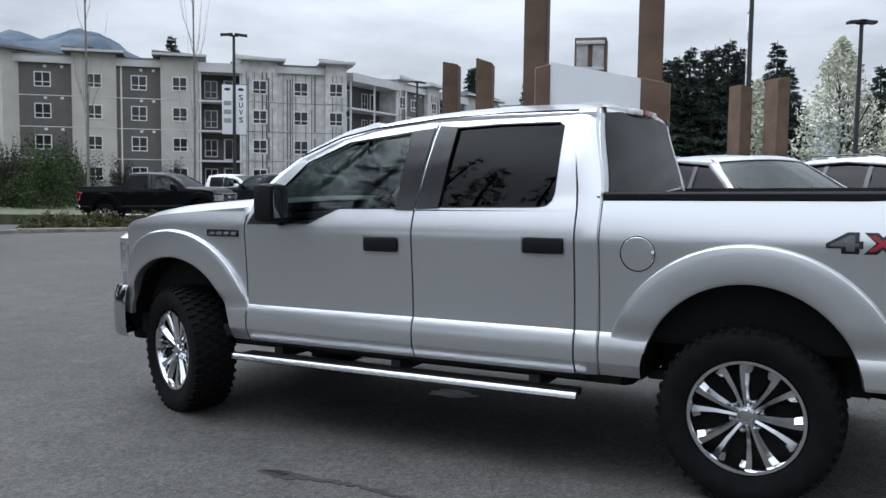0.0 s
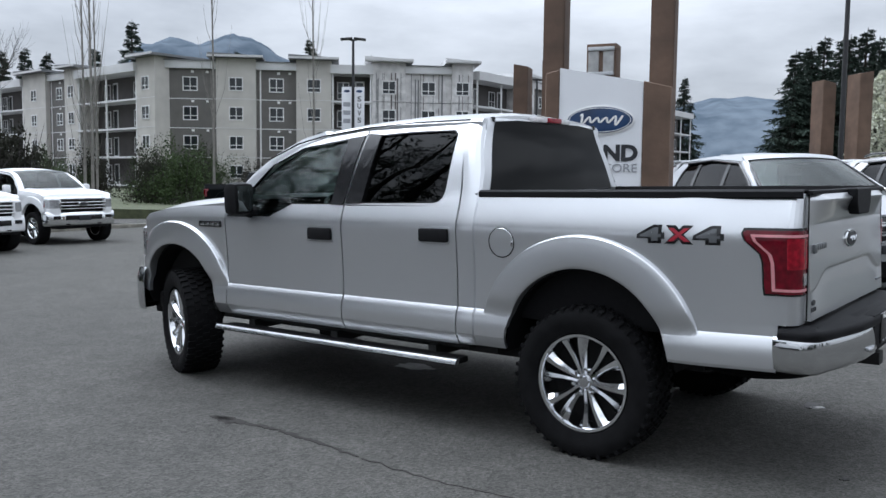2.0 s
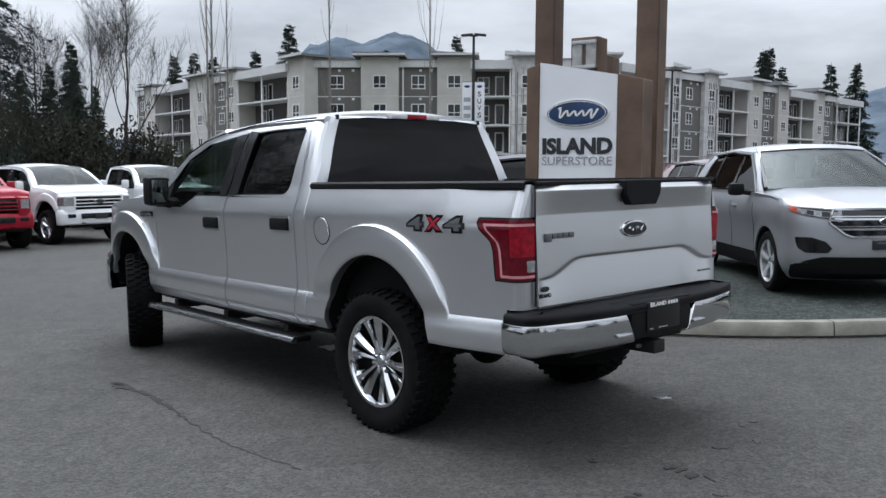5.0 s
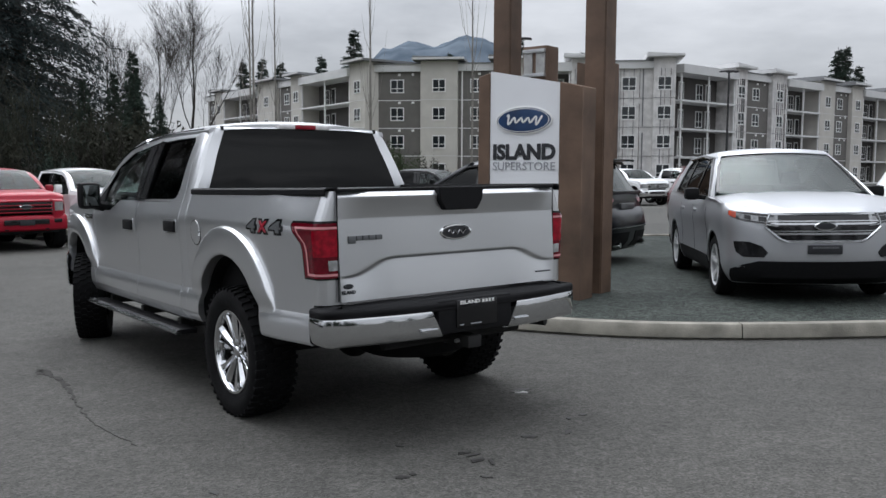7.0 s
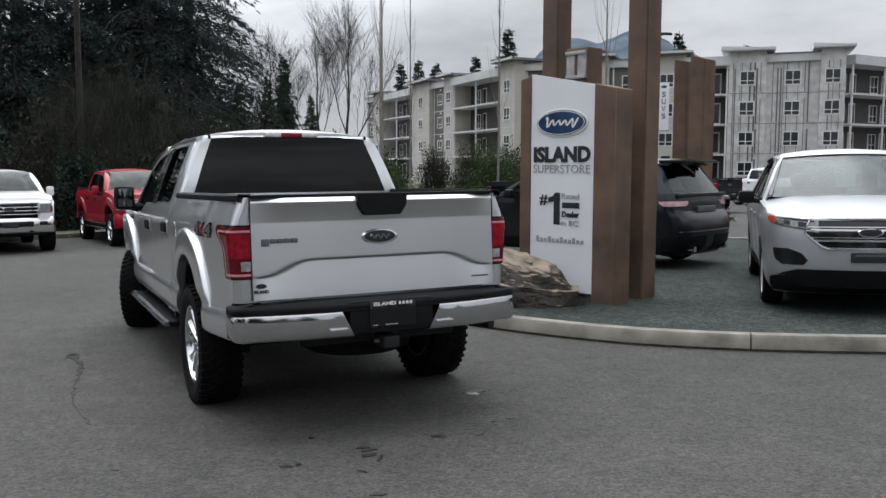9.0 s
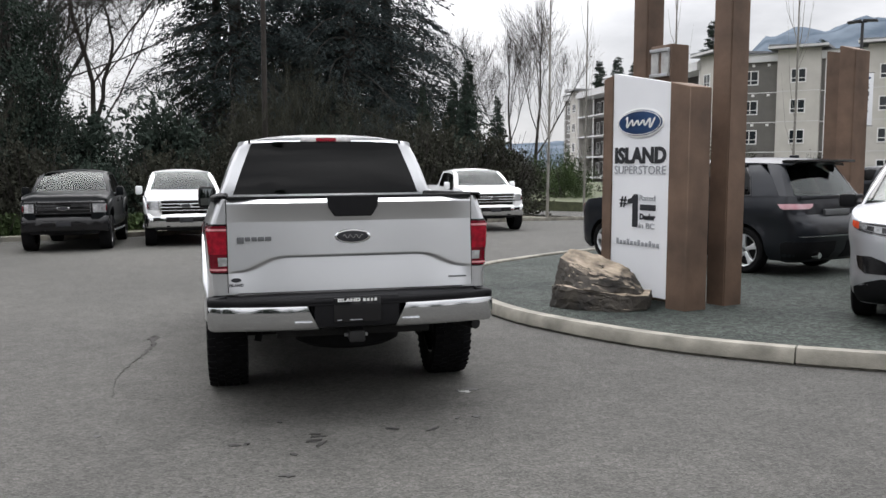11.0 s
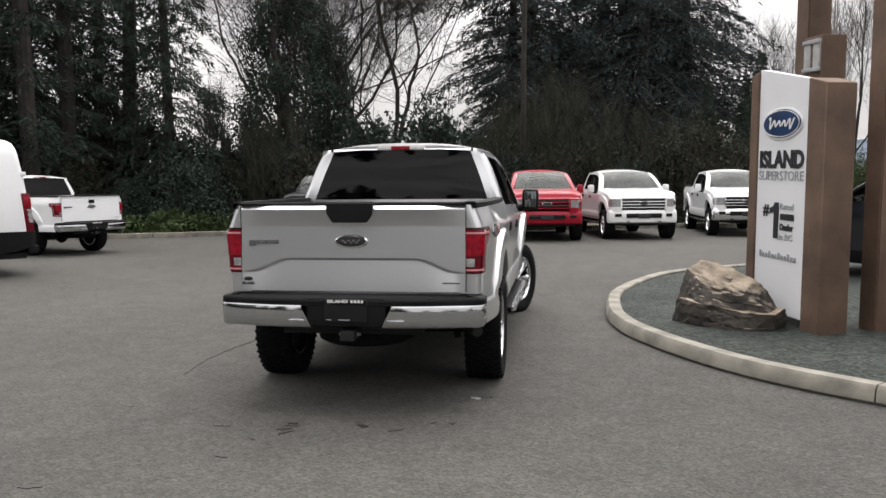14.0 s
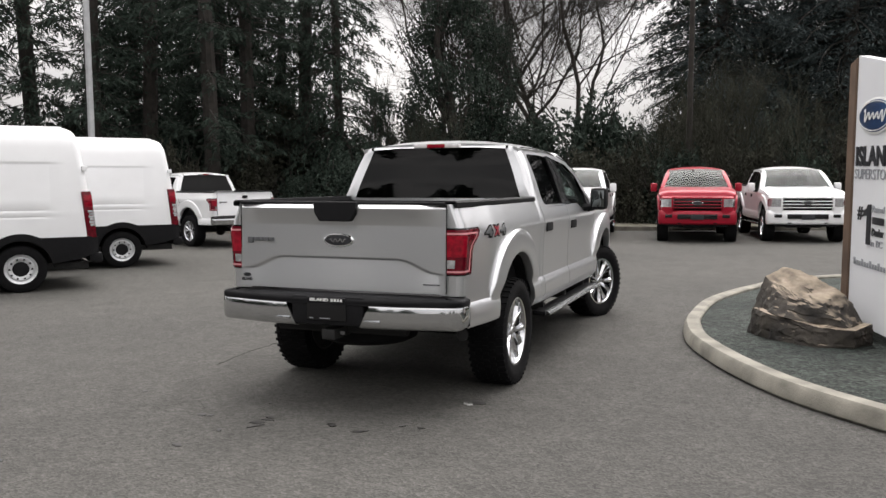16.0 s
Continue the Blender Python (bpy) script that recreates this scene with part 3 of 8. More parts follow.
# ---- the boulder ----
def boulder():
    """Two weathered layers with a split between them."""
    noise.seed_set(3)
    bm = bmesh.new()
    lower = [(-0.66, -0.26, 0), (-0.60, 0.30, 0), (0.60, 0.30, 0), (0.66, -0.06, 0), (0.40, -0.36, 0), (-0.20, -0.40, 0), (-0.66, -0.20, 0.30), (-0.60, 0.26, 0.34), (0.62, 0.24, 0.27), (0.68, -0.10, 0.24), (0.36, -0.34, 0.27), (-0.24, -0.38, 0.30), (0.05, -0.42, 0.12)]
    upper = [(-0.64, -0.22, 0.29), (-0.58, 0.28, 0.32), (0.56, 0.24, 0.26), (0.62, -0.06, 0.25), (0.10, -0.33, 0.28), (-0.30, -0.34, 0.29), (-0.58, -0.06, 0.62), (-0.54, 0.18, 0.72), (-0.28, -0.20, 0.50), (-0.12, 0.20, 0.66), (0.20, -0.18, 0.44), (0.30, 0.18, 0.52), (0.58, 0.02, 0.30)]
    for pts, shift in ((lower, 0.0), (upper, 5.0)):
        hb = bmesh.new()
        for p in pts:
            hb.verts.new(p)
        bmesh.ops.convex_hull(hb, input=hb.verts)
        bmesh.ops.triangulate(hb, faces=hb.faces[:])
        bmesh.ops.subdivide_edges(hb, edges=hb.edges[:], cuts=11, use_grid_fill=True)
        bmesh.ops.triangulate(hb, faces=hb.faces[:])
        for v in hb.verts:
            p = v.co
            q = (p.z + 0.12 * p.x + 0.06 * noise.noise(p * 2.2)) * 9.0
            ledge = (q - math.floor(q)) * 0.012
            n = noise.noise(p * 2.6 + Vector((shift, 0, 0))) * 0.045 - abs(noise.noise(p * 5.0 + Vector((4, shift, 2)))) * 0.042 + 0.012 - abs(noise.noise(Vector((p.x * 9, p.y * 9, p.z * 20 + p.x * 4)))) * 0.020 + noise.noise(p * 22.0) * 0.010
            flat = Vector((p.x, p.y, 0)).normalized()
            v.co = p + flat * (n - ledge) + Vector((0, 0, n * 0.5 * (1 if p.z > 0.1 else 0)))
        me = bpy.data.meshes.new("layer")
        hb.to_mesh(me)
        hb.free()
        bm.from_mesh(me)
        bpy.data.meshes.remove(me)
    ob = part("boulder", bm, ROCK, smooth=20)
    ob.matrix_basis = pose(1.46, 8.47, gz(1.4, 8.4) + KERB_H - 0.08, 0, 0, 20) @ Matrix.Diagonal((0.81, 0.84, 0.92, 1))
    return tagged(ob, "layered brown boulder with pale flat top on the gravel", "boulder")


boulder()


# ---- marks on the asphalt ----
def ground_strip(name, pts, widths, material, label, cat):
    bm = bmesh.new()
    rows = []
    for i, (x, y) in enumerate(pts):
        a, b = Vector(pts[max(i - 1, 0)]), Vector(pts[min(i + 1, len(pts) - 1)])
        d = (b - a).normalized()
        nrm = Vector((-d.y, d.x))
        w = widths[i] if isinstance(widths, (list, tuple)) else widths
        row = []
        for s in (-0.5, 0.5):
            px, py = x + nrm.x * w * s, y + nrm.y * w * s
            row.append((px, py, gz(px, py) + 0.004))
        rows.append(row)
    sheet(bm, rows, (0, 0, -0.012))
    return tagged(part(name, bm, material), label, cat, kind="structure")


def ground_blot(x, y, a, b, turn, material, label, cat, seed):
    rng = random.Random(seed)
    bm = bmesh.new()
    n = 18
    c, s = math.cos(radians(turn)), math.sin(radians(turn))
    rim = []
    for k in range(n):
        r = 1 + rng.uniform(-0.3, 0.3)
        u, w = a * r * math.cos(k * math.tau / n), b * r * math.sin(k * math.tau / n)
        rim.append((x + c * u - s * w, y + s * u + c * w))
    top = [bm.verts.new((px, py, gz(px, py) + 0.004)) for px, py in rim]
    low = [bm.verts.new((px, py, gz(px, py) - 0.01)) for px, py in rim]
    bm.faces.new(top)
    for k in range(n):
        bm.faces.new((top[k], low[k], low[(k + 1) % n], top[(k + 1) % n]))
    return tagged(part(name_of(cat), bm, material), label, cat, kind="structure")


def name_of(cat):
    return cat.replace(" ", "_")


# ---- pickup trucks ----
SIDE = [(0.50, 0.925), (0.53, 0.938), (0.555, 0.953), (0.58, 0.966), (0.60, 0.974), (0.65, 0.9775), (0.69, 0.9752), (0.715, 0.9695), (0.735, 0.9620), (0.752, 0.9520), (0.80, 0.9505), (0.90, 0.952), (1.00, 0.956), (1.10, 0.962), (1.18, 0.9675), (1.205, 0.9685), (1.225, 0.968),
        (1.245, 0.9645), (1.27, 0.957), (1.30, 0.947), (1.36, 0.925), (1.42, 0.902), (1.60, 0.845), (1.75, 0.785), (1.82, 0.748), (1.88, 0.70)]
ARCH_R, ARCH_F = 1.085, 4.665
ARCH_Z, ARCH_IN = 0.535, 0.492
TYRE, HUBZ = 0.418, 0.405


def body_y(x, z):
    """Half width of the truck's side at a place along it and a height."""
    y = lerp_list(SIDE, z)
    y -= 0.06 * smooth(0.55, 0.0, x) * (1 if z < 1.5 else 0)
    y -= 0.075 * smooth(4.7, 5.55, x)
    return y


def arch_floor(x, low):
    for c in (ARCH_R, ARCH_F):
        d = abs(x - c)
        if d < ARCH_IN:
            return max(low, ARCH_Z + math.sqrt(ARCH_IN ** 2 - d * d))
    return low


ZROWS = [0.50, 0.53, 0.555, 0.58, 0.60, 0.65, 0.69, 0.715, 0.735, 0.752, 0.765, 0.80, 0.806, 0.808, 0.85, 0.90, 0.95, 1.0, 1.05, 1.10, 1.15, 1.18, 1.205, 1.225, 1.245, 1.27, 1.30, 1.33, 1.36, 1.39, 1.42]


def stations(a, b, step=0.05):
    """Places along the truck, close together where an arch rises."""
    xs = {round(a, 4), round(b, 4)}
    x = a
    while x < b:
        xs.add(round(x, 4))
        x += step
    for c in (ARCH_R, ARCH_F):
        for k in range(0, 49):
            q = c - (ARCH_IN - 1e-4) * math.cos(math.pi * k / 48)
            if a < q < b:
                xs.add(round(q, 4))
        for q in (c - ARCH_IN - 1e-3, c + ARCH_IN + 1e-3, c - 0.63, c - 0.66, c + 0.63, c + 0.66, c - 0.685, c + 0.685):
            if a < q < b:
                xs.add(round(q, 4))
    return sorted(xs)


def side_panel(bm, s, a, b, low, top, zrows=None):
    """Part of the body's side from a to b along it, between two heights (numbers or functions of x)."""
    rows = []
    for z in zrows or ZROWS:
        row = []
        for x in stations(a, b):
            lo = arch_floor(x, low(x) if callable(low) else low)
            hi = top(x) if callable(top) else top
            zz = min(max(z, lo), hi)
            row.append((x, s * body_y(x, zz), zz))
        rows.append(row)
    return sheet(bm, rows, (0, -s * 0.035, 0))


def arch_flare(s, c):
    """The raised lip round a wheel opening."""
    bm = bmesh.new()
    rows = []
    prof = ((ARCH_IN - 0.003, 0.006), (ARCH_IN - 0.002, 0.034), (0.498, 0.039), (0.508, 0.041), (0.55, 0.040), (0.59, 0.037), (0.625, 0.034), (0.650, 0.031), (0.660, 0.028), (0.665, 0.022), (0.668, 0.012), (0.670, 0.004), (0.672, -0.002), (0.674, -0.008))
    for k in range(73):
        a = math.pi * (0.085 + 0.83 * k / 72)
        row = []
        for r, off in prof:
            x, z = c - r * math.cos(a), ARCH_Z + r * math.sin(a)
            z = min(z, 1.225)
            base = body_y(x, z) if z > 0.752 else body_y(x, 0.752)
            y = base + off
            if z < 0.86:
                w = smooth(0.68, 0.86, z)
                y = y * w + (body_y(x, z) - 0.004) * (1 - w)
            row.append((x, s * y, z))
        rows.append(row)
    return sheet(bm, rows, (0, -s * 0.03, 0))


def wheel(root, x, y, s, steer, hero, rim_mat=None):
    """Wheel with an outer face towards s * y."""
    m = pose(x, y, HUBZ, 0, 0, steer) @ (Matrix.Identity(4) if s > 0 else pose(0, 0, 0, 0, 0, 180))
    R, W = TYRE, 0.135
    bm = bmesh.new()
    prof = [(0.262, 0.10), (0.275, 0.125), (0.325, 0.142), (0.375, 0.143), (0.395, 0.132), (R - 0.014, 0.112), (R - 0.012, 0.06), (R - 0.012, -0.06), (R - 0.014, -0.112), (0.395, -0.132), (0.335, -0.142), (0.262, -0.11)]
    lathe(bm, prof, "y", 64 if hero else 32)
    moved(bm, m)
    tyre = part("tyre", bm, RUBBER, root, "black all-terrain tyre with blocky tread")
    if hero:
        bm = bmesh.new()
        n = 44
        for k in range(n):
            a = k * math.tau / n
            for row, (y0, y1) in enumerate(((0.084, 0.138), (0.03, 0.074), (-0.022, 0.022), (-0.074, -0.03), (-0.138, -0.084))):
                off = (0.5 if row % 2 else 0.0) * math.tau / n
                da = 0.031 if row in (0, 4) else 0.034
                lo = R - (0.045 if row in (0, 4) and k % 2 else 0.016)
                q = []
                for r in (lo, R):
                    for (yy, aa) in ((y0, -da), (y1, -da * 0.6), (y1, da), (y0, da * 0.6)):
                        if row in (0, 4) and abs(yy) > 0.1:
                            rr = r - 0.008
                        else:
                            rr = r
                        q.append(bm.verts.new((rr * math.cos(a + off + aa), yy, rr * math.sin(a + off + aa))))
                for f in ((0, 1, 2, 3), (7, 6, 5, 4), (0, 4, 5, 1), (1, 5, 6, 2), (2, 6, 7, 3), (3, 7, 4, 0)):
                    bm.faces.new([q[i] for i in f])
        moved(bm, m)
        tagged(part("tread", bm, RUBBER, tyre), kind="stuff")
    m = m @ Matrix.Diagonal((0.92, 1, 0.92, 1))
    bm = bmesh.new()
    lathe(bm, [(0.262, 0.105), (0.272, 0.122), (0.288, 0.124), (0.288, 0.10), (0.275, 0.09), (0.272, -0.11), (0.258, -0.11), (0.258, 0.05)], "y", 64 if hero else 32)
    moved(bm, m)
    rim = part("rim", bm, rim_mat or WHEEL_CHROME, root, "bright wheel rim")
    bm = bmesh.new()
    lathe(bm, [(0.0, -0.02), (0.262, -0.02), (0.262, -0.04), (0.0, -0.04)], "y", 32)
    moved(bm, m)
    part("brake_backing", bm, DARK_METAL, root)
    # six split spokes
    for k in range(6):
        a0 = k * math.tau / 6 + 0.26
        for sgn in (-1, 1):
            bm = bmesh.new()
            q = []
            # cut facets: a flat crown towards the pair's slot, a long bevel down into the bolt pocket
            for t, turn_by, wide, drop in ((0.0, 0.26, 0.013, 0.008), (0.22, 0.205, 0.016, 0.014), (0.5, 0.195, 0.021, 0.020), (0.8, 0.220, 0.029, 0.020), (1.0, 0.250, 0.038, 0.014)):
                r = 0.048 + 0.222 * t
                a, hw = a0 + sgn * turn_by, sgn * wide / r
                out = 0.082 + 0.026 * t
                q.append([(r, a - hw, out - 0.012), (r, a - hw * 0.80, out), (r, a + hw * 0.15, out + 0.004), (r, a + hw * 0.55, out - drop * 0.4), (r, a + hw, out - drop), (r, a + hw * 0.9, out - 0.05), (r, a - hw * 0.9, out - 0.05)])
            rings = [[bm.verts.new((r * math.cos(a), o, r * math.sin(a))) for r, a, o in g] for g in q]
            for p, g in zip(rings, rings[1:]):
                for j in range(7):
                    bm.faces.new((p[j], p[(j + 1) % 7], g[(j + 1) % 7], g[j]))
            bm.faces.new(rings[0][::-1])
            bm.faces.new(rings[-1])
            part("spoke", moved(bm, m), rim_mat or WHEEL_CHROME, rim, smooth=12)
    bm = bmesh.new()
    lathe(bm, [(0.0, 0.094), (0.030, 0.092), (0.036, 0.084), (0.050, 0.080), (0.058, 0.066), (0.060, 0.02), (0.0, 0.02)], "y", 24)
    moved(bm, m)
    part("hub_cap", bm, ALLOY, rim)
    if hero:
        for k in range(6):
            a = (k + 0.5) * math.tau / 6 + 0.26
            bm = lathe(bmesh.new(), [(0.0, 0.094), (0.009, 0.091), (0.014, 0.070), (0.0, 0.045)], "y", 10, (0.078 * math.cos(a), 0, 0.078 * math.sin(a)))
            part("wheel_nut", moved(bm, m), SATIN, rim)
    return tyre


def tail_path(u, z, off):
    """Round the rear corner: u runs forwards along the side (positive) or inwards along the back (negative)."""
    y0 = body_y(0.10, z)
    if u >= 0.06:
        return u, body_y(u, z) + off
    if u > -0.035:
        a = (0.06 - u) / 0.095 * math.pi / 2
        r = 0.06
        return 0.06 - (r + off) * math.sin(a), y0 - r + (r + off) * math.cos(a)
    return 0.0 - off, y0 - 0.06 + (u + 0.035)


def pickup(m, paint, label, hero=False, group="", grille="chrome", trim=CHROME, old=False):
    root = thing("pickup_truck", m, label, "pickup truck", group)
    P = lambda name, bm, material, parent=root, lab="", sm=35.0: part(name, bm, material, parent, lab, sm)
    top_belt = lambda x: lerp_list([(1.9, 1.345), (3.36, 1.335), (3.55, 1.245), (4.1, 1.245)], x)
    hood_z = lambda x: lerp_list([(4.02, 1.352), (4.4, 1.325), (4.75, 1.30), (5.05, 1.255), (5.25, 1.20), (5.45, 1.13)], x)
    for s in (1, -1):
        # bed side with its rounded rear corner
        bm = bmesh.new()
        rows = []
        us = [u for u in stations(0.06, 1.778)]
        us = [-0.095, -0.07, -0.05, -0.035, -0.015, 0.005, 0.025, 0.045] + us
        for z in ZROWS:
            row = []
            for u in us:
                low = 0.585 if u < 0.9 else 0.535
                uu = max(u, 0.088) if z < 0.807 else u
                zz = max(z, arch_floor(max(uu, 0.06), low))
                x, y = tail_path(uu, zz, 0.0)
                row.append((x, s * y, zz))
            rows.append(row)
        sheet(bm, rows, (0.012, -s * 0.04, 0))
        bed = P("bed_side", bm, paint, root, "", 12)
        if s > 0:
            bm = bmesh.new()
            n = 40
            rows = [[(1.59 + r * math.cos(k * math.tau / n), body_y(1.59, 1.145 + r * math.sin(k * math.tau / n)) + d, 1.145 + r * math.sin(k * math.tau / n)) for k in range(n + 1)] for r, d in ((0.082, 0.001), (0.079, 0.004), (0.04, 0.004), (0.001, 0.004))]
            sheet(bm, rows, (0, -0.01, 0), True)
            part("fuel_flap", bm, paint, bed)
            bm = bmesh.new()
            rows = [[(1.59 + r * math.cos(k * math.tau / n), body_y(1.59, 1.145 + r * math.sin(k * math.tau / n)) + 0.0025, 1.145 + r * math.sin(k * math.tau / n)) for k in range(n + 1)] for r in (0.0865, 0.0815)]
            sheet(bm, rows, (0, -0.01, 0), True)
            part("flap_gap", bm, GLOSS_BLACK, bed)
            part("flap_catch", boxed((1.507, body_y(1.51, 1.14) + 0.001, 1.125), (1.522, body_y(1.51, 1.14) + 0.012, 1.165), 0.004), CHROME, bed)
        # black cap along the bed's top
        bm = bmesh.new()
        rows = [[(x, s * (0.912 - 0.05 * smooth(0.5, 0, x)) - s * d, z) for x in (1.778, 1.2, 0.6, 0.3, 0.1, -0.005)] for d, z in ((-0.006, 1.405), (-0.006, 1.430), (0.01, 1.440), (0.075, 1.440), (0.085, 1.40))]
        sheet(bm, rows, (0, -s * 0.008, -0.008))
        P("bed_rail_cap", bm, BLACK_PLASTIC)
        bm = boxed((0.06, s * 0.80, 0.72), (1.76, s * 0.83, 1.41))
        P("bed_inner_wall", bm, BLACK_PLASTIC)
        # cab corner pillar
        bm = bmesh.new()
        zs = [0.53, 0.54, 0.56, 0.60, 0.65, 0.69, 0.715, 0.735, 0.752, 0.80, 0.9, 1.0, 1.1, 1.18, 1.205, 1.225, 1.245, 1.27, 1.3, 1.36, 1.45, 1.55, 1.65, 1.75, 1.82, 1.86]
        rows = []
        for z in zs:
            front = 1.905 + 0.075 * smooth(1.35, 1.85, z) + (0.05 * smooth(1.74, 1.86, z))
            rear = 1.788 + 0.085 * smooth(1.40, 1.88, z)
            rd = smooth(1.38, 1.52, z)
            y = body_y(2.2, z)
            rows.append([(front, s * y, z), ((front + rear) / 2 + 0.02, s * (y + 0.004), z), (rear + 0.035, s * (y - 0.001 - 0.003 * rd), z), (rear + 0.008, s * (y - 0.004 - 0.014 * rd), z), (rear, s * (y - 0.014 - 0.036 * rd), z), (rear, s * (y - 0.10), z)])
        sheet(bm, rows, (0.012, -s * 0.03, 0))
        P("cab_corner", bm, paint, root, "", 14)
        # doors
        for nm, a, b in (("rear_door", 1.915, 2.845), ("front_door", 2.855, 4.035)):
            bm = bmesh.new()
            side_panel(bm, s, a, b, 0.525, top_belt)
            door = P(nm, bm, paint, root, "", 12)
            if nm == "rear_door":
                outer = [(1.915, 1.345), (2.845, 1.345), (2.815, 1.60), (2.78, 1.835), (2.4, 1.852), (2.05, 1.850), (1.985, 1.82), (1.945, 1.60), (1.922, 1.42), (1.917, 1.37)]
                inner = [(2.115, 1.362), (2.80, 1.355), (2.77, 1.60), (2.745, 1.795), (2.4, 1.808), (2.06, 1.806), (2.03, 1.78), (2.036, 1.44), (2.047, 1.397), (2.073, 1.371)]
                pane = GLASS_TINT
            else:
                outer = [(2.855, 1.338), (3.36, 1.335), (3.56, 1.242), (4.035, 1.242), (4.00, 1.40), (3.68, 1.655), (3.40, 1.775), (2.79, 1.835), (2.825, 1.60)]
                inner = [(2.90, 1.348), (3.355, 1.345), (3.56, 1.256), (3.93, 1.258), (3.92, 1.355), (3.64, 1.62), (3.36, 1.735), (2.86, 1.795), (2.88, 1.60)]
                pane = GLASS_CLEAR
            place = lambda x, z: (x, s * body_y(2.2, z), z)
            bm = bmesh.new()
            ring(bm, outer, inner, place, (0, -s * 0.04, 0), 5, 2)
            part("window_frame", bm, paint, door)
            bm = bmesh.new()
            seal = [(x * 0.985 + 0.015 * sum(p[0] for p in inner) / len(inner), z * 0.97 + 0.03 * sum(p[1] for p in inner) / len(inner)) for x, z in inner]
            ring(bm, inner, seal, lambda x, z: (x, s * (body_y(2.2, z) + 0.002), z), (0, -s * 0.03, 0), 5, 1)
            part("window_seal", bm, GLOSS_BLACK, door)
            bm = bmesh.new()
            y0, y1, y2 = body_y(2.2, 1.30), body_y(2.2, 1.55), body_y(2.2, 1.80)
            curve = lambda t: y0 * (1 - t) * (1 - 2 * t) + y1 * 4 * t * (1 - t) + y2 * t * (2 * t - 1)
            plate(bm, inner, lambda x, z: (x, s * (curve((z - 1.30) / 0.5) - 0.014), z), (0, -s * 0.004, 0), 5, 3)
            gl = part("window_pane", bm, pane, door)
            # black pillar trim
            bm = bmesh.new()
            if nm == "rear_door":
                lp = [(2.842, 1.352), (2.70, 1.358), (2.655, 1.80), (2.77, 1.81)]
            else:
                lp = [(2.858, 1.345), (2.97, 1.345), (2.945, 1.775), (2.80, 1.80)]
            plate(bm, lp, lambda x, z: (x, s * (body_y(2.2, z) + 0.009), z), (0, -s * 0.02, 0), 10, 4)
            part("pillar_trim", bm, GLOSS_BLACK, door)
            hx = 2.075 if nm == "rear_door" else 3.045
            hy = 1.172 if nm == "rear_door" else 1.152
            bm = boxed((hx - 0.118, 0, hy - 0.052), (hx + 0.118, 0.012, hy + 0.052), 0.018, pose(0, s * 0.955, 0))
            part("handle_recess", bm, paint, door)
            bm = boxed((hx - 0.110, -0.016, hy - 0.042), (hx + 0.110, 0.026, hy + 0.040), 0.016, pose(0, s * 0.962, 0))
            part("door_handle", bm, BLACK_PLASTIC, door, "black door handle")
        # dark shut lines behind the gaps
        for gx in (1.783, 1.910, 2.850, 4.040):
            bm = bmesh.new()
            rows = [[(x, s * (body_y(x, z) - 0.022), z) for x in (gx - 0.012, gx + 0.012)] for z in ZROWS if 0.53 < z < 1.30]
            sheet(bm, rows, (0, -s * 0.02, 0))
            P("shut_line", bm, GLOSS_BLACK)
        # front wing
        bm = bmesh.new()
        side_panel(bm, s, 4.045, 5.50, lambda x: 0.525 if x < 4.5 else 0.62, hood_z)
        wing = P("front_wing", bm, paint, root, "", 12)
        if hero:
            bm = boxed((4.085, 0, 1.168), (4.345, 0.010, 1.212), 0.004, pose(0, s * (body_y(4.2, 1.19) - 0.001), 0))
            badge = part("wing_badge", bm, GLOSS_BLACK, wing, "small dark badge with bright edge")
            for q in range(4):
                part("badge_bar", boxed((4.10 + q * 0.06, 0.009, 1.178), (4.145 + q * 0.06, 0.013, 1.202), 0.003, pose(0, s * (body_y(4.2, 1.19) - 0.001), 0)), ALLOY, badge)
        # wheel housings
        for c in (ARCH_R, ARCH_F):
            bm = bmesh.new()
            rows = []
            for k in range(25):
                a = math.pi * k / 24
                x, z = c - 0.50 * math.cos(a), ARCH_Z - 0.02 + 0.50 * math.sin(a)
                rows.append([(x, s * (body_y(x, min(z, 1.03)) - 0.04), z), (x, s * 0.5, z)])
            sheet(bm, rows, (0, 0, 0.01))
            P("wheel_housing", bm, BLACK_PLASTIC)
            P("housing_wall", boxed((c - 0.5, s * 0.49, 0.45), (c + 0.5, s * 0.51, 1.03)), DARK_METAL)
        for c in (ARCH_R, ARCH_F):
            P("arch_flare", arch_flare(s, c), paint, root, "", 22)
        wheel(root, ARCH_R, s * 0.835, s, 0, hero, None if hero else trim)
        wheel(root, ARCH_F, s * 0.835, s, -21 if hero else 0, hero, None if hero else trim)
        # mirror
        mz = 1.385
        mir = P("door_mirror", boxed((3.66, min(s * 0.995, s * 1.175), mz - 0.118), (3.80, max(s * 0.995, s * 1.175), mz + 0.112), 0.05), BLACK_PLASTIC if hero else paint, root, "folding mirror housing")
        bm = bmesh.new()
        bm = boxed((3.652, min(s * 1.022, s * 1.15), mz - 0.09), (3.662, max(s * 1.022, s * 1.15), mz + 0.085), 0.004)
        part("mirror_glass", bm, MIRROR, mir)
        bm = tube(bmesh.new(), [(3.76, s * 0.90, 1.28), (3.76, s * 0.96, 1.285), (3.74, s * 1.03, 1.30)], [0.05, 0.045, 0.04], 8)
        part("mirror_arm", bm, BLACK_PLASTIC, mir)
        bm = bmesh.new()
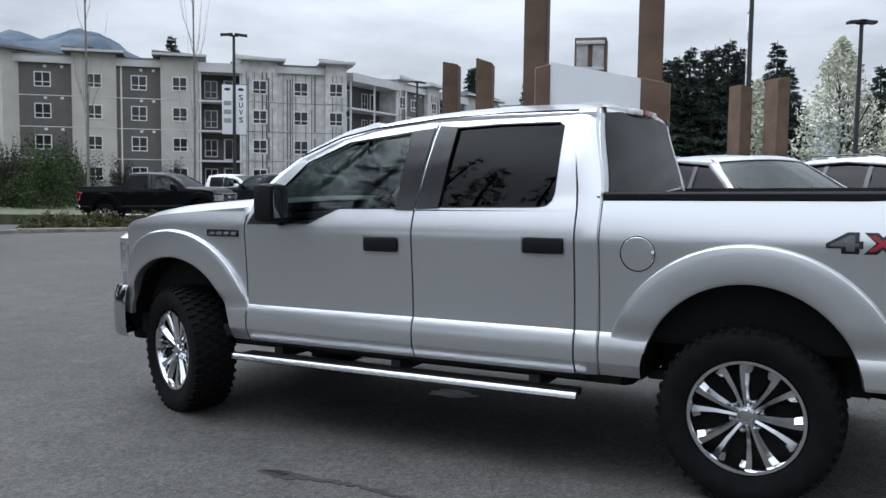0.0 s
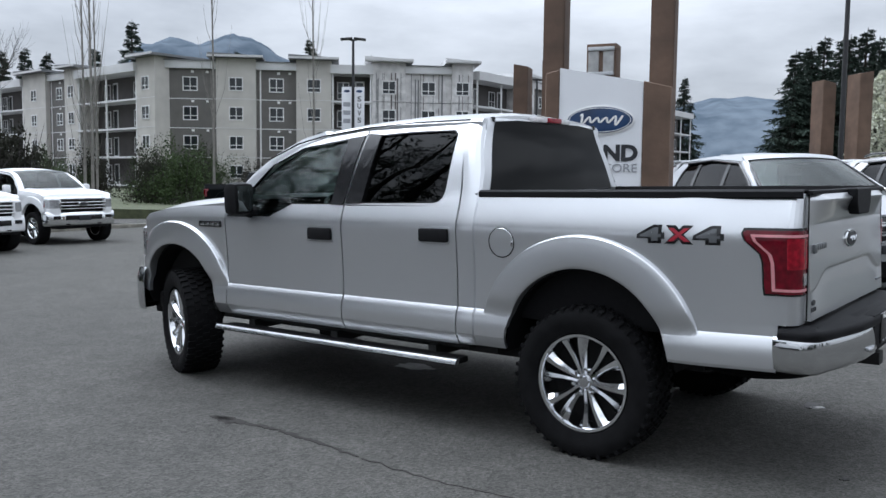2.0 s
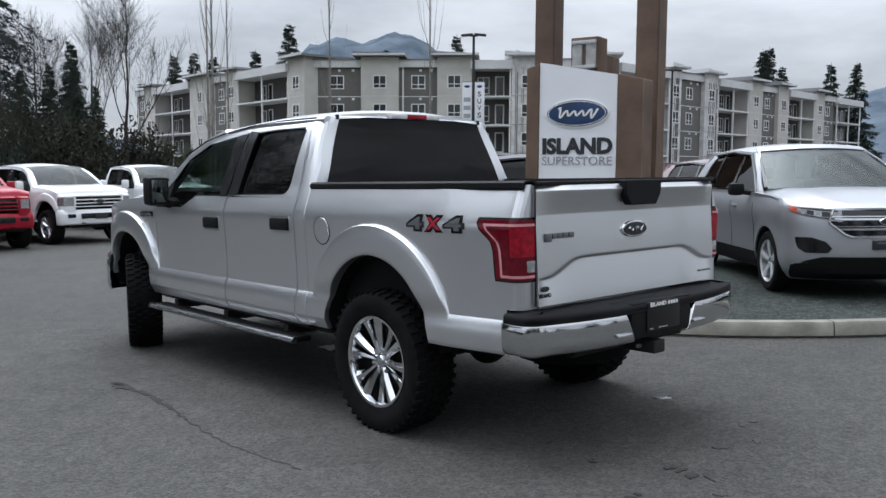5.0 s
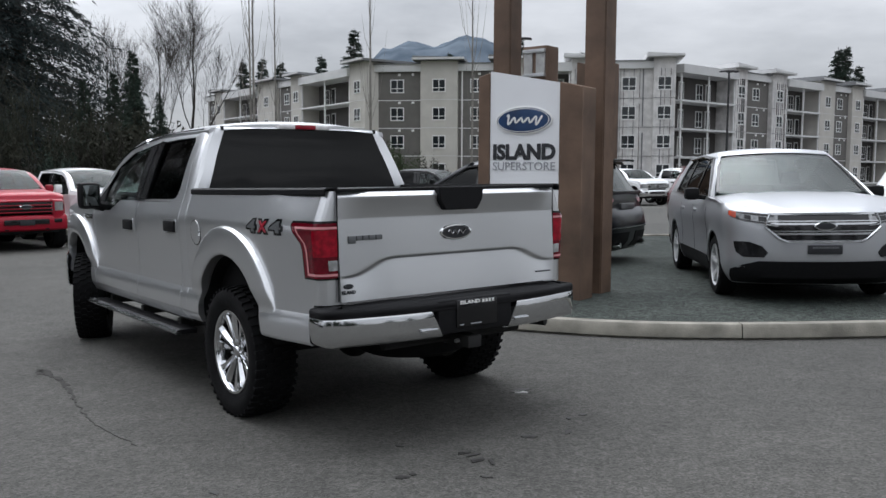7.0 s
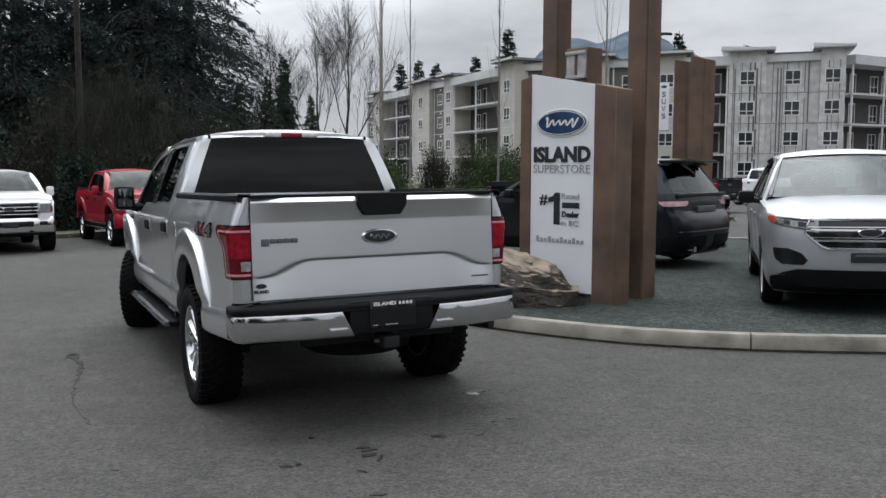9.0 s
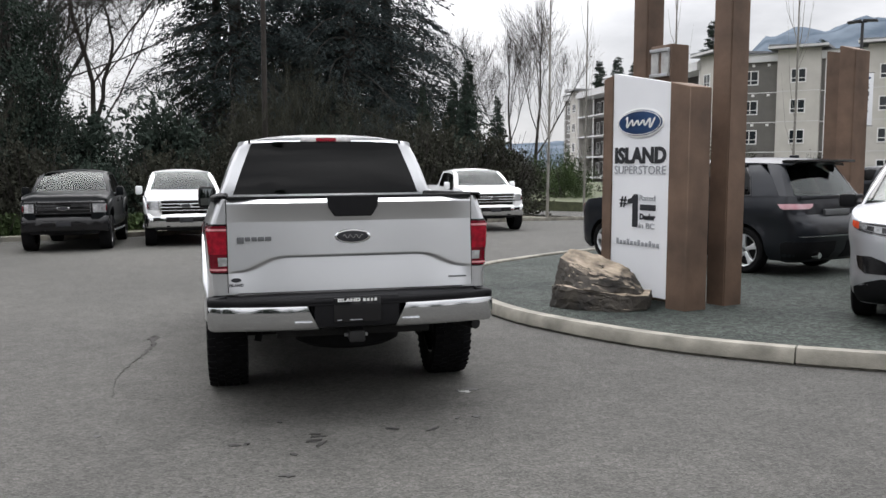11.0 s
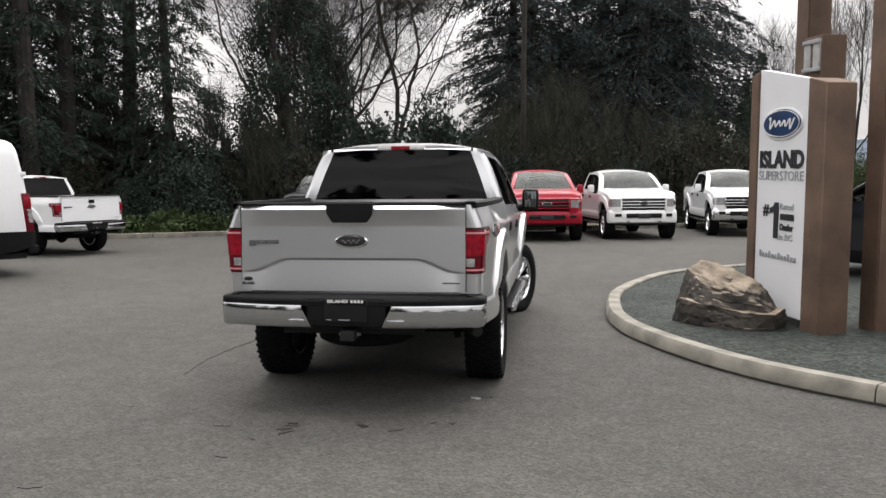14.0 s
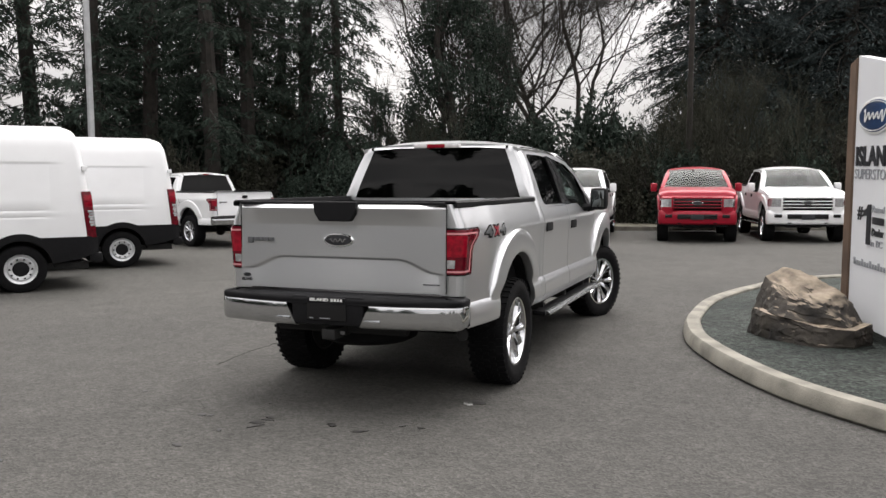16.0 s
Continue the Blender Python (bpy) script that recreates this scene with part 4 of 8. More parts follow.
        plate(bm, [(3.80, 1.25), (4.02, 1.25), (3.96, 1.36), (3.80, 1.47)], lambda x, z: (x, s * (body_y(2.2, z) + 0.005), z), (0, -s * 0.02, 0), 3, 2)
        P("mirror_sail", bm, BLACK_PLASTIC)
        # side step
        step = P("side_step", boxed((1.90, min(s * 0.86, s * 1.00), 0.405), (4.10, max(s * 0.86, s * 1.00), 0.445), 0.014), BLACK_PLASTIC if hero else CHROME, root, "long flat running board with bright edge")
        bm = prism(bmesh.new(), [(0.985, 0.410), (1.018, 0.410), (1.026, 0.417), (1.025, 0.427), (1.010, 0.446), (0.985, 0.450)], 2.24, pose(1.88, 0, 0, 0, 0, -90) @ Matrix.Diagonal((-1, 1, 1, 1)))
        bm.transform(Matrix.Diagonal((1, s, 1, 1)))
        part("bright_edge", bm, SATIN, step)
        for bx in (2.15, 3.0, 3.85):
            part("bracket", boxed((bx - 0.03, min(s * 0.6, s * 0.9), 0.42), (bx + 0.03, max(s * 0.6, s * 0.9), 0.49)), DARK_METAL, step)
        P("sill_underside", boxed((1.86, min(s * 0.78, s * 0.90), 0.50), (4.15, max(s * 0.78, s * 0.90), 0.56)), DARK_METAL)
        # windscreen pillar
        bm = bmesh.new()
        line = [(4.14, 0.90, 1.30), (4.03, 0.868, 1.40), (3.85, 0.835, 1.55), (3.64, 0.79, 1.69), (3.40, 0.755, 1.79), (3.20, 0.735, 1.835)]
        rows = []
        for x, y, z in line:
            rows.append([(x - 0.05, s * (body_y(2.2, z - 0.03) - 0.002), z - 0.04), (x + 0.005, s * (y + 0.008), z + 0.005), (x + 0.02, s * (y - 0.03), z + 0.015), (x + 0.015, s * (y - 0.085), z + 0.012)])
        sheet(bm, rows, (-0.02, -s * 0.02, -0.015))
        P("windscreen_pillar", bm, paint)
        # roof gutter line
        bm = tube(bmesh.new(), [(1.97, s * 0.728, 1.862), (2.4, s * 0.730, 1.864), (2.79, s * 0.738, 1.850), (3.2, s * 0.765, 1.808), (3.42, s * 0.795, 1.762), (3.68, s * 0.845, 1.655)], 0.006, 6)
        P("roof_seam", bm, GLOSS_BLACK)
        # tail lamp round the corner
        front = [(0.945, 0.150), (0.975, 0.155), (1.10, 0.160), (1.14, 0.172), (1.20, 0.238), (1.235, 0.252), (1.262, 0.240)]
        zs = [0.945, 0.955, 0.975, 1.02, 1.06, 1.10, 1.12, 1.14, 1.17, 1.20, 1.22, 1.235, 1.25, 1.262]
        def strip(bm, z_list, f0, f1, off, thick):
            rows = []
            for z in z_list:
                a, b = f0(z), f1(z)
                rows.append([(q[0], s * q[1], z) for q in (tail_path(a + (b - a) * k / 14, z, off) for k in range(15))])
            return sheet(bm, rows, (0.01, -s * thick, 0))
        fr = lambda z: lerp_list(front, z)
        lamp = P("tail_lamp", strip(bmesh.new(), zs, fr, lambda z: -0.118, 0.006, 0.03), GLOSS_BLACK, root, "red tail lamp with pale light guide")
        part("red_lens", strip(bmesh.new(), zs[1:-1], lambda z: fr(z) - 0.014, lambda z: -0.110, 0.011, 0.008), RED_LENS, lamp)
        part("light_guide", strip(bmesh.new(), [0.975, 1.02, 1.06, 1.10, 1.12, 1.14, 1.17, 1.20, 1.225], lambda z: fr(z) - 0.045, lambda z: fr(z) - 0.058, 0.0135, 0.006), RED_GUIDE, lamp)
        for z0, z1 in ((0.966, 0.979), (1.219, 1.232)):
            part("light_guide", strip(bmesh.new(), [z0, z1], lambda z: fr(z) - 0.045, lambda z: -0.106, 0.0135, 0.006), RED_GUIDE, lamp)
        part("brake_lens", strip(bmesh.new(), [1.07, 1.12, 1.17, 1.214], lambda z: 0.045, lambda z: -0.106, 0.0130, 0.006), RED_BRIGHT, lamp)
        part("reverse_lens", strip(bmesh.new(), [0.995, 1.02, 1.050], lambda z: -0.025, lambda z: -0.088, 0.0140, 0.006), CLEAR_LENS, lamp)
        # front lamp
        bm = bmesh.new()
        rows = []
        for z in (0.90, 0.95, 1.0, 1.05, 1.10):
            rows.append([(5.36, s * 0.905, z), (5.50, s * 0.885, z), (5.60, s * 0.84, z), (5.655, s * 0.74, z), (5.675, s * 0.60, z)])
        sheet(bm, rows, (-0.05, -s * 0.04, 0))
        fl = P("headlamp", bm, CLEAR_LENS, root, "clear headlamp with dark surround")
        if not hero:
            part("amber_marker", boxed((5.43, min(s * 0.895, s * 0.915), 0.93), (5.47, max(s * 0.895, s * 0.915), 1.06), 0.004), RED_LENS, fl)
        # nose corner
        bm = bmesh.new()
        rows = []
        for z in (0.62, 0.72, 0.80, 0.88, 0.898):
            rows.append([(5.45, s * body_y(5.45, z), z), (5.53, s * 0.882, z), (5.61, s * 0.83, z), (5.655, s * 0.74, z), (5.675, s * 0.60, z)])
        sheet(bm, rows, (-0.04, -s * 0.03, 0))
        P("nose_corner", bm, paint)
        # brow over the lamp
        bm = bmesh.new()
        rows = []
        for z, k in ((1.10, 0.0), (1.13, 0.0), (1.165, 0.035)):
            rows.append([(5.45 - k, s * (body_y(5.45, 1.13) - k), z), (5.53 - k, s * (0.882 - k), z), (5.61 - k, s * (0.83 - k), z), (5.655 - k, s * (0.74 - k), z), (5.675 - k, s * (0.60 - k), z)])
        sheet(bm, rows, (-0.05, -s * 0.03, 0))
        P("lamp_brow", bm, paint)

    # ---- across the truck ----
    # roof
    bm = bmesh.new()
    rows = []
    for x in (1.875, 1.92, 2.0, 2.2, 2.5, 2.8, 3.05, 3.20, 3.30):
        e = 0.735 + 0.006 * (x - 1.8)
        ze = lerp_list([(1.85, 1.862), (2.5, 1.868), (2.8, 1.856), (3.05, 1.842), (3.30, 1.812)], x)
        zc = ze + 0.078 - 0.02 * smooth(2.9, 3.3, x) - 0.034 * smooth(2.06, 1.85, x)
        rows.append([(x, e * t, ze - 0.012 if abs(t) == 1 else ze + (zc - ze) * (1 - abs(t) ** 2.6)) for t in (-1, -0.985, -0.95, -0.88, -0.7, -0.5, -0.25, 0, 0.25, 0.5, 0.7, 0.88, 0.95, 0.985, 1)])
    sheet(bm, rows, (0, 0, -0.03))
    P("roof", bm, paint)
    # windscreen
    bm = bmesh.new()
    rows = []
    for k in range(7):
        t = k / 6
        x = 3.30 + 0.90 * t + 0.05 * math.sin(math.pi * t)
        z = 1.845 - 0.55 * t ** 1.15
        rows.append([(x + 0.13 * (1 - q * q), (0.70 + 0.13 * t) * q, z + 0.03 * (1 - q * q) * (1 - t)) for q in (-1, -0.75, -0.5, -0.25, 0, 0.25, 0.5, 0.75, 1)])
    sheet(bm, rows, (-0.006, 0, -0.006))
    P("windscreen", bm, GLASS_WIND)
    if not hero:
        rows = []
        for t in (0.22, 0.30, 0.38):
            x, z = 3.26 + 0.90 * t + 0.05 * math.sin(math.pi * t), 1.825 - 0.55 * t ** 1.15
            rows.append([(x + 0.13 * (1 - q * q), (0.70 + 0.13 * t) * q, z) for q in (-0.62, -0.55, -0.48)])
        P("price_tag", sheet(bmesh.new(), rows, (-0.003, 0, -0.003)), SIGN_WHITE, root, "white paper tag behind the windscreen")
        P("roof_antenna", boxed((2.55, -0.02, 1.935), (2.64, 0.02, 1.975), 0.012), BLACK_PLASTIC)
    # cab back with its window
    tilt = lambda z: 1.795 + 0.08 * smooth(1.40, 1.88, z)
    bulge = lambda y: -0.03 * (1 - (y / 0.85) ** 2)
    place = lambda y, z: (tilt(z) + bulge(y) + 0.05 * smooth(1.862, 1.898, z), y, z)
    outer = [(-0.885, 1.40), (0.885, 1.40), (0.80, 1.62), (0.685, 1.868), (0.4, 1.898), (-0.4, 1.898), (-0.685, 1.868), (-0.80, 1.62)]
    inner = [(-0.785, 1.425), (0.785, 1.425), (0.705, 1.65), (0.625, 1.852), (0.4, 1.868), (-0.4, 1.868), (-0.625, 1.852), (-0.705, 1.65)]
    bm = bmesh.new()
    ring(bm, outer, inner, place, (0.04, 0, 0), 5, 2)
    P("cab_back", bm, paint)
    bm = bmesh.new()
    plate(bm, inner, lambda y, z: (tilt(z) + bulge(y) - 0.004, y, z), (0.005, 0, 0), 6, 3)
    P("rear_window", bm, GLASS_TINT, root, "dark tinted rear window")
    for s in (1, -1):
        P("window_corner_trim", boxed((1.853, min(s * 0.630, s * 0.650), 1.848), (1.876, max(s * 0.630, s * 0.650), 1.880), 0.004), GLOSS_BLACK)
    P("cab_back_lower", boxed((1.80, -0.90, 0.55), (1.84, 0.90, 1.42)), DARK_METAL)
    lamp = P("brake_lamp", boxed((1.812, -0.215, 1.864), (1.89, 0.215, 1.900), 0.012), PALE_LENS, root, "high brake lamp, red between clear ends")
    part("red_lens", boxed((1.803, -0.085, 1.866), (1.83, 0.085, 1.898), 0.006), RED_BRIGHT, lamp)
    # bed floor and ends
    P("bed_floor", boxed((0.02, -0.82, 0.70), (1.78, 0.82, 0.74)), BLACK_PLASTIC)
    P("bed_front_wall", boxed((1.74, -0.83, 0.74), (1.775, 0.83, 1.40)), BLACK_PLASTIC)
    rear_face = lambda y, z, x=-0.2165: pose(x, y, z, 90, 0, -90)
    # tailgate
    def gate_x(y, z):
        a = abs(y)
        x = -0.030 + 0.018 * (z - 0.86) / 0.41
        if old:
            return x
        if z > 1.272:
            w = smooth(0.785, 0.58, a)
            over = (min(z, 1.388) - 1.272) / 0.116
            x = -0.012 - 0.004 * over - 0.046 * w * over ** 1.35 + (0.014 + 0.020 * w) * smooth(1.386, 1.418, z)
        crease = lerp_list([(0.0, 1.051), (0.44, 1.051), (0.49, 1.046), (0.54, 1.030), (0.62, 0.993), (0.68, 0.970), (0.73, 0.963), (0.80, 0.962)], a)
        if a < 0.79:
            w = smooth(0.79, 0.73, a)
            step_in = smooth(crease + 0.002, crease - 0.014, z)
            back_out = max(0.0, min(1.0, (crease - 0.016 - z) / (crease - 0.016 - 0.83)))
            x += w * (0.013 * step_in - 0.013 * back_out)
        return x
    bm = bmesh.new()
    zs = sorted({0.822, 0.85, 0.875, 0.90} | {round(0.91 + 0.004 * i, 4) for i in range(37 if hero else 0)} | {round(0.91 + 0.0075 * i, 4) for i in range(0 if hero else 21)} | {1.06, 1.075} | {1.10, 1.14, 1.18, 1.22, 1.25, 1.266, 1.272, 1.2735, 1.275, 1.277, 1.28, 1.29, 1.30, 1.32, 1.34, 1.36, 1.375, 1.385, 1.39, 1.395, 1.402, 1.41, 1.415})
    ys = [-0.792 + 1.584 * i / 72 for i in range(73)]
    sheet(bm, [[(gate_x(y, z), y, z) for y in ys] for z in zs], (0.05, 0, 0))
    gate = P("tailgate", bm, paint)
    for s in (1, -1):
        part("gate_gap", boxed((-0.0165, min(s * 0.7945, s * 0.7985), 0.825), (-0.010, max(s * 0.7945, s * 0.7985), 1.415)), GLOSS_BLACK, gate)
    part("gate_cap", boxed((-0.030, -0.795, 1.414), (0.03, 0.795, 1.434), 0.006), BLACK_PLASTIC, gate)
    bm = bmesh.new()
    if old:
        prism(bm, [(-0.07, 1.33), (0.07, 1.33), (0.07, 1.25), (-0.07, 1.25)], 0.03, pose(-0.040, 0, 0, 0, 0, -90))
    else:
        prism(bm, [(-0.165, 1.436), (0.165, 1.436), (0.158, 1.36), (0.118, 1.30), (-0.118, 1.30), (-0.158, 1.36)], 0.05, pose(-0.085, 0, 0, 0, 0, -90))
    bmesh.ops.bevel(bm, geom=bm.edges[:], offset=0.006, segments=1, affect="EDGES")
    part("gate_handle", bm, BLACK_PLASTIC, gate, "black tailgate handle")
    turn = pose(0, 0, 0, 0, 0, -90)
    bm = ellipse(bmesh.new(), 0.118, 0.048, 0.014, m=pose(-0.013, 0, 1.168) @ turn)
    em = part("oval_badge", bm, CHROME, gate, "chrome-rimmed dark oval badge")
    bm = ellipse(bmesh.new(), 0.106, 0.038, 0.019, m=pose(-0.013, 0, 1.168) @ turn)
    part("badge_field", bm, SIGN_BLACK if hero else DECAL_GREY, em)
    if hero:
        bm = bmesh.new()
        tube(bm, [(-0.036, 0.065 - 0.13 * j / 16, 1.168 + 0.013 * math.sin(j * 1.35)) for j in range(17)], 0.0045, 5)
        part("badge_stroke", bm, ALLOY, em)
    for q, (y0, y1) in enumerate(((0.735, 0.69), (0.685, 0.65), (0.645, 0.61), (0.605, 0.565), (0.56, 0.52))):
        bm = boxed((-0.030, y1, 1.135 if q == 0 else 1.15), (-0.008, y0, 1.178), 0.005)
        part("name_bar", bm, DECAL_GREY, gate)
    part("gate_slot", boxed((-0.036, -0.755, 0.879), (-0.020, -0.635, 0.889), 0.002), DECAL_GREY, gate)
    if hero:
        bm = ellipse(bmesh.new(), 0.032, 0.014, 0.004, m=pose(-0.0285, 0.745, 0.905) @ turn)
        part("sticker_oval", bm, SIGN_BLACK, gate)
        word = lettering("ISLAND", 0.026, 0.0012, 0.001, 0.088)
        tagged(part("lettering", moved(word, rear_face(0.745, 0.872, -0.0312)), SIGN_BLACK, gate), kind="stuff")
    # rear bumper: one line in plan from the side, round the corner, to the middle
    RB = [(0.930, 0.078), (0.9305, 0.03), (0.930, -0.02), (0.927, -0.052), (0.916, -0.076), (0.895, -0.092), (0.86, -0.106), (0.82, -0.118), (0.76, -0.133), (0.66, -0.157), (0.54, -0.182), (0.40, -0.200), (0.27, -0.207), (0.14, -0.210), (0.0, -0.211)]
    bump = P("rear_bumper", boxed((-0.15, -0.36, 0.60), (-0.02, 0.36, 0.80), 0.02), BLACK_PLASTIC, root, "satin chrome rear bumper with black step pads")
    full = [(x, y) for y, x in RB] + [(x, -y) for y, x in RB[-2::-1]]
    rows = []
    for out, z, depth in ((-0.006, 0.750, 0), (0.001, 0.757, 0), (0.001, 0.778, 0), (-0.004, 0.787, 0), (-0.014, 0.792, 0), (-0.02, 0.800, 0.5), (-0.02, 0.806, 1.0)):
        row = []
        for x, y in full:
            w = smooth(0.93, 0.80, abs(y))
            sy = 1 if y >= 0 else -1
            nx, ny = -w, (1 - w) * sy
            row.append((x + out * nx + depth * 0.17 * w, y + out * ny - depth * 0.09 * (1 - w) * sy, z))
        rows.append(row)
    part("step_pad", sheet(bmesh.new(), rows, (0.0, 0, -0.01)), BLACK_PLASTIC, bump)
    for s in (1, -1):
        rows = []
        for z, out in ((0.588, -0.03), (0.594, -0.012), (0.606, -0.002), (0.65, 0.003), (0.70, 0.004), (0.735, 0.002), (0.748, -0.004), (0.756, -0.012)):
            y_in = 0.245 + 0.085 * (z - 0.60) / 0.17
            row = []
            for y, x in RB:
                y = max(y, y_in)
                w = smooth(0.93, 0.80, y)
                row.append((lerp_list([(q, v) for q, v in RB[::-1]][:-3] + [(0.929, -0.01)], y) - out * w if y < 0.92 else x - out * w, s * (y + out * (1 - w)), z))
            rows.append(row)
        part("chrome_bar", sheet(bmesh.new(), rows, (0.025, -s * 0.012, 0)), BUMPER_CHROME, bump)
        part("bright_slot", boxed((-0.222, min(s * 0.285, s * 0.40), 0.630), (-0.195, max(s * 0.285, s * 0.40), 0.652), 0.008), ALLOY, bump)
        part("side_gap", boxed((0.05, min(s * 0.86, s * 0.915), 0.60), (0.086, max(s * 0.86, s * 0.915), 0.765)), GLOSS_BLACK, bump)
    part("plate_recess", boxed((-0.205, -0.27, 0.605), (-0.14, 0.27, 0.797), 0.012), BLACK_PLASTIC, bump)
    plate_ob = part("plate_insert", boxed((-0.215, -0.15, 0.635), (-0.20, 0.15, 0.79), 0.004), GLOSS_BLACK, bump, "black dealer plate with pale bars")
    if hero:
        word = lettering("ISLAND", 0.027, 0.0012, 0.001, 0.145)
        tagged(part("lettering", moved(word, rear_face(0.053, 0.775)), TRIM_WHITE, plate_ob), kind="stuff")
    else:
        part("plate_bar", boxed((-0.2175, -0.02, 0.766), (-0.2145, 0.125, 0.783)), TRIM_WHITE, plate_ob)
    for k in range(4):
        part("plate_bar", boxed((-0.2175, -0.052 - 0.024 * k, 0.766), (-0.2145, -0.036 - 0.024 * k, 0.784)), TRIM_WHITE, plate_ob)
    for a, b in ((0.13, 0.10), (0.05, -0.03)):
        part("plate_bar", boxed((-0.2175, b, 0.647), (-0.2145, a, 0.653)), SIGN_GREY, plate_ob)
    # tow hitch, axles, frame
    hitch = P("tow_hitch", boxed((-0.19, -0.05, 0.50), (0.05, 0.05, 0.57), 0.008), DARK_METAL, root, "black tow hitch receiver")
    part("cross_tube", tube(bmesh.new(), [(0.02, -0.5, 0.55), (0.02, 0.5, 0.55)], 0.035, 8), DARK_METAL, hitch)
    part("hitch_pin", tube(bmesh.new(), [(-0.10, -0.075, 0.535), (-0.10, 0.075, 0.535)], 0.012, 6), GALV, hitch)
    bm = tube(bmesh.new(), [(ARCH_R, -0.72, HUBZ), (ARCH_R, -0.2, HUBZ), (ARCH_R, 0.2, HUBZ), (ARCH_R, 0.72, HUBZ)], [0.05, 0.055, 0.055, 0.05], 10)
    axle = P("rear_axle", bm, DARK_METAL)
    bm = bmesh.new()
    bmesh.ops.create_uvsphere(bm, u_segments=16, v_segments=10, radius=0.15, matrix=Matrix.Translation((ARCH_R, 0.05, HUBZ)) @ Matrix.Diagonal((1, 0.9, 1, 1)))
    part("differential", bm, DARK_METAL, axle)
    for s in (1, -1):
        P("frame_rail", boxed((0.0, min(s * 0.42, s * 0.50), 0.56), (5.3, max(s * 0.42, s * 0.50), 0.70)), DARK_METAL)
        part("shock", tube(bmesh.new(), [(ARCH_R - 0.12, s * 0.62, 0.33), (ARCH_R - 0.05, s * 0.52, 0.75)], 0.028, 8), DARK_METAL, axle)
        part("leaf_spring", boxed((ARCH_R - 0.42, min(s * 0.55, s * 0.62), 0.46), (ARCH_R + 0.55, max(s * 0.55, s * 0.62), 0.52), 0.02), DARK_METAL, axle)
    bm = bmesh.new()
    lathe(bm, [(0.2, 0.08), (0.30, 0.12), (0.36, 0.09), (0.38, 0.0), (0.36, -0.09), (0.30, -0.12), (0.2, -0.08)], "z", 28, (0.45, 0.0, 0.52))
    P("spare_tyre", bm, RUBBER)
    P("exhaust", tube(bmesh.new(), [(3.0, -0.3, 0.45), (1.9, -0.35, 0.45), (1.5, -0.45, 0.66), (0.9, -0.62, 0.60), (0.35, -0.75, 0.54), (0.12, -0.86, 0.53)], 0.04, 8), DARK_METAL)
    # wide low transmission and an added flat box keep light from under the truck
    P("transmission", boxed((1.75, -0.46, 0.36), (5.0, 0.46, 0.72), 0.06), DARK_METAL)
    P("underbody", boxed((1.70, -0.84, 0.47), (4.25, 0.84, 0.53), 0.02), DARK_METAL)
    P("fuel_tank", boxed((1.95, 0.30, 0.44), (2.9, 0.74, 0.64), 0.06), DARK_METAL)
    P("cab_floor", boxed((1.85, -0.90, 0.53), (4.3, 0.90, 0.60)), DARK_METAL)
    P("front_crossmember", boxed((4.3, -0.80, 0.46), (5.45, 0.80, 0.60), 0.03), DARK_METAL)
    # bonnet
    bm = bmesh.new()
    rows = []
    for x in (4.06, 4.2, 4.4, 4.6, 4.8, 5.0, 5.15, 5.30, 5.42, 5.54, 5.60):
        e = body_y(min(x, 5.45), 1.2) - 0.03 - 0.17 * smooth(5.40, 5.60, x)
        ze = hood_z(min(x, 5.45)) - 0.05 * smooth(5.45, 5.60, x)
        row = []
        for t in (-1, -0.97, -0.90, -0.80, -0.72, -0.64, -0.4, 0, 0.4, 0.64, 0.72, 0.80, 0.90, 0.97, 1):
            a = abs(t)
            z = ze + 0.055 * (1 - a ** 3) * (1 - 0.5 * smooth(5.2, 5.6, x)) + 0.022 * (smooth(0.60, 0.70, a) - smooth(0.78, 0.97, a))
            row.append((x, e * t, z))
        rows.append(row)
    sheet(bm, rows, (0, 0, -0.03))
    P("bonnet", bm, paint)
    P("scuttle", boxed((4.05, -0.86, 1.26), (4.30, 0.86, 1.30), 0.01), BLACK_PLASTIC)
    P("engine_bay", boxed((4.3, -0.72, 0.60), (5.50, 0.72, 1.12)), DARK_METAL)
    # grille
    gm = {"chrome": CHROME, "body": paint, "black": GLOSS_BLACK}[grille]
    gr = P("grille", boxed((5.52, -0.60, 0.86), (5.64, 0.60, 1.14), 0.02), GLOSS_BLACK, root, "wide slatted front grille")
    for z0, z1 in ((0.868, 0.892), (0.945, 0.972), (1.025, 1.052), (1.11, 1.145)):
        part("grille_bar", boxed((5.60, -0.60, z0), (5.69, 0.60, z1), 0.012), gm, gr)
    for s in (1, -1):
        part("grille_end", boxed((5.58, min(s * 0.585, s * 0.63), 0.868), (5.685, max(s * 0.585, s * 0.63), 1.145), 0.012), gm, gr)
    bm = ellipse(bmesh.new(), 0.135, 0.055, 0.02, m=pose(5.69, 0, 1.0) @ pose(0, 0, 0, 0, 0, 90))
    em = part("oval_badge", bm, CHROME, gr)
    bm = ellipse(bmesh.new(), 0.122, 0.044, 0.025, m=pose(5.69, 0, 1.0) @ pose(0, 0, 0, 0, 0, 90))
    part("badge_field", bm, SIGN_BLACK, em)
    # front bumper
    fb_mat = paint if grille == "body" else (GLOSS_BLACK if grille == "black" else (BUMPER_CHROME if hero else CHROME))
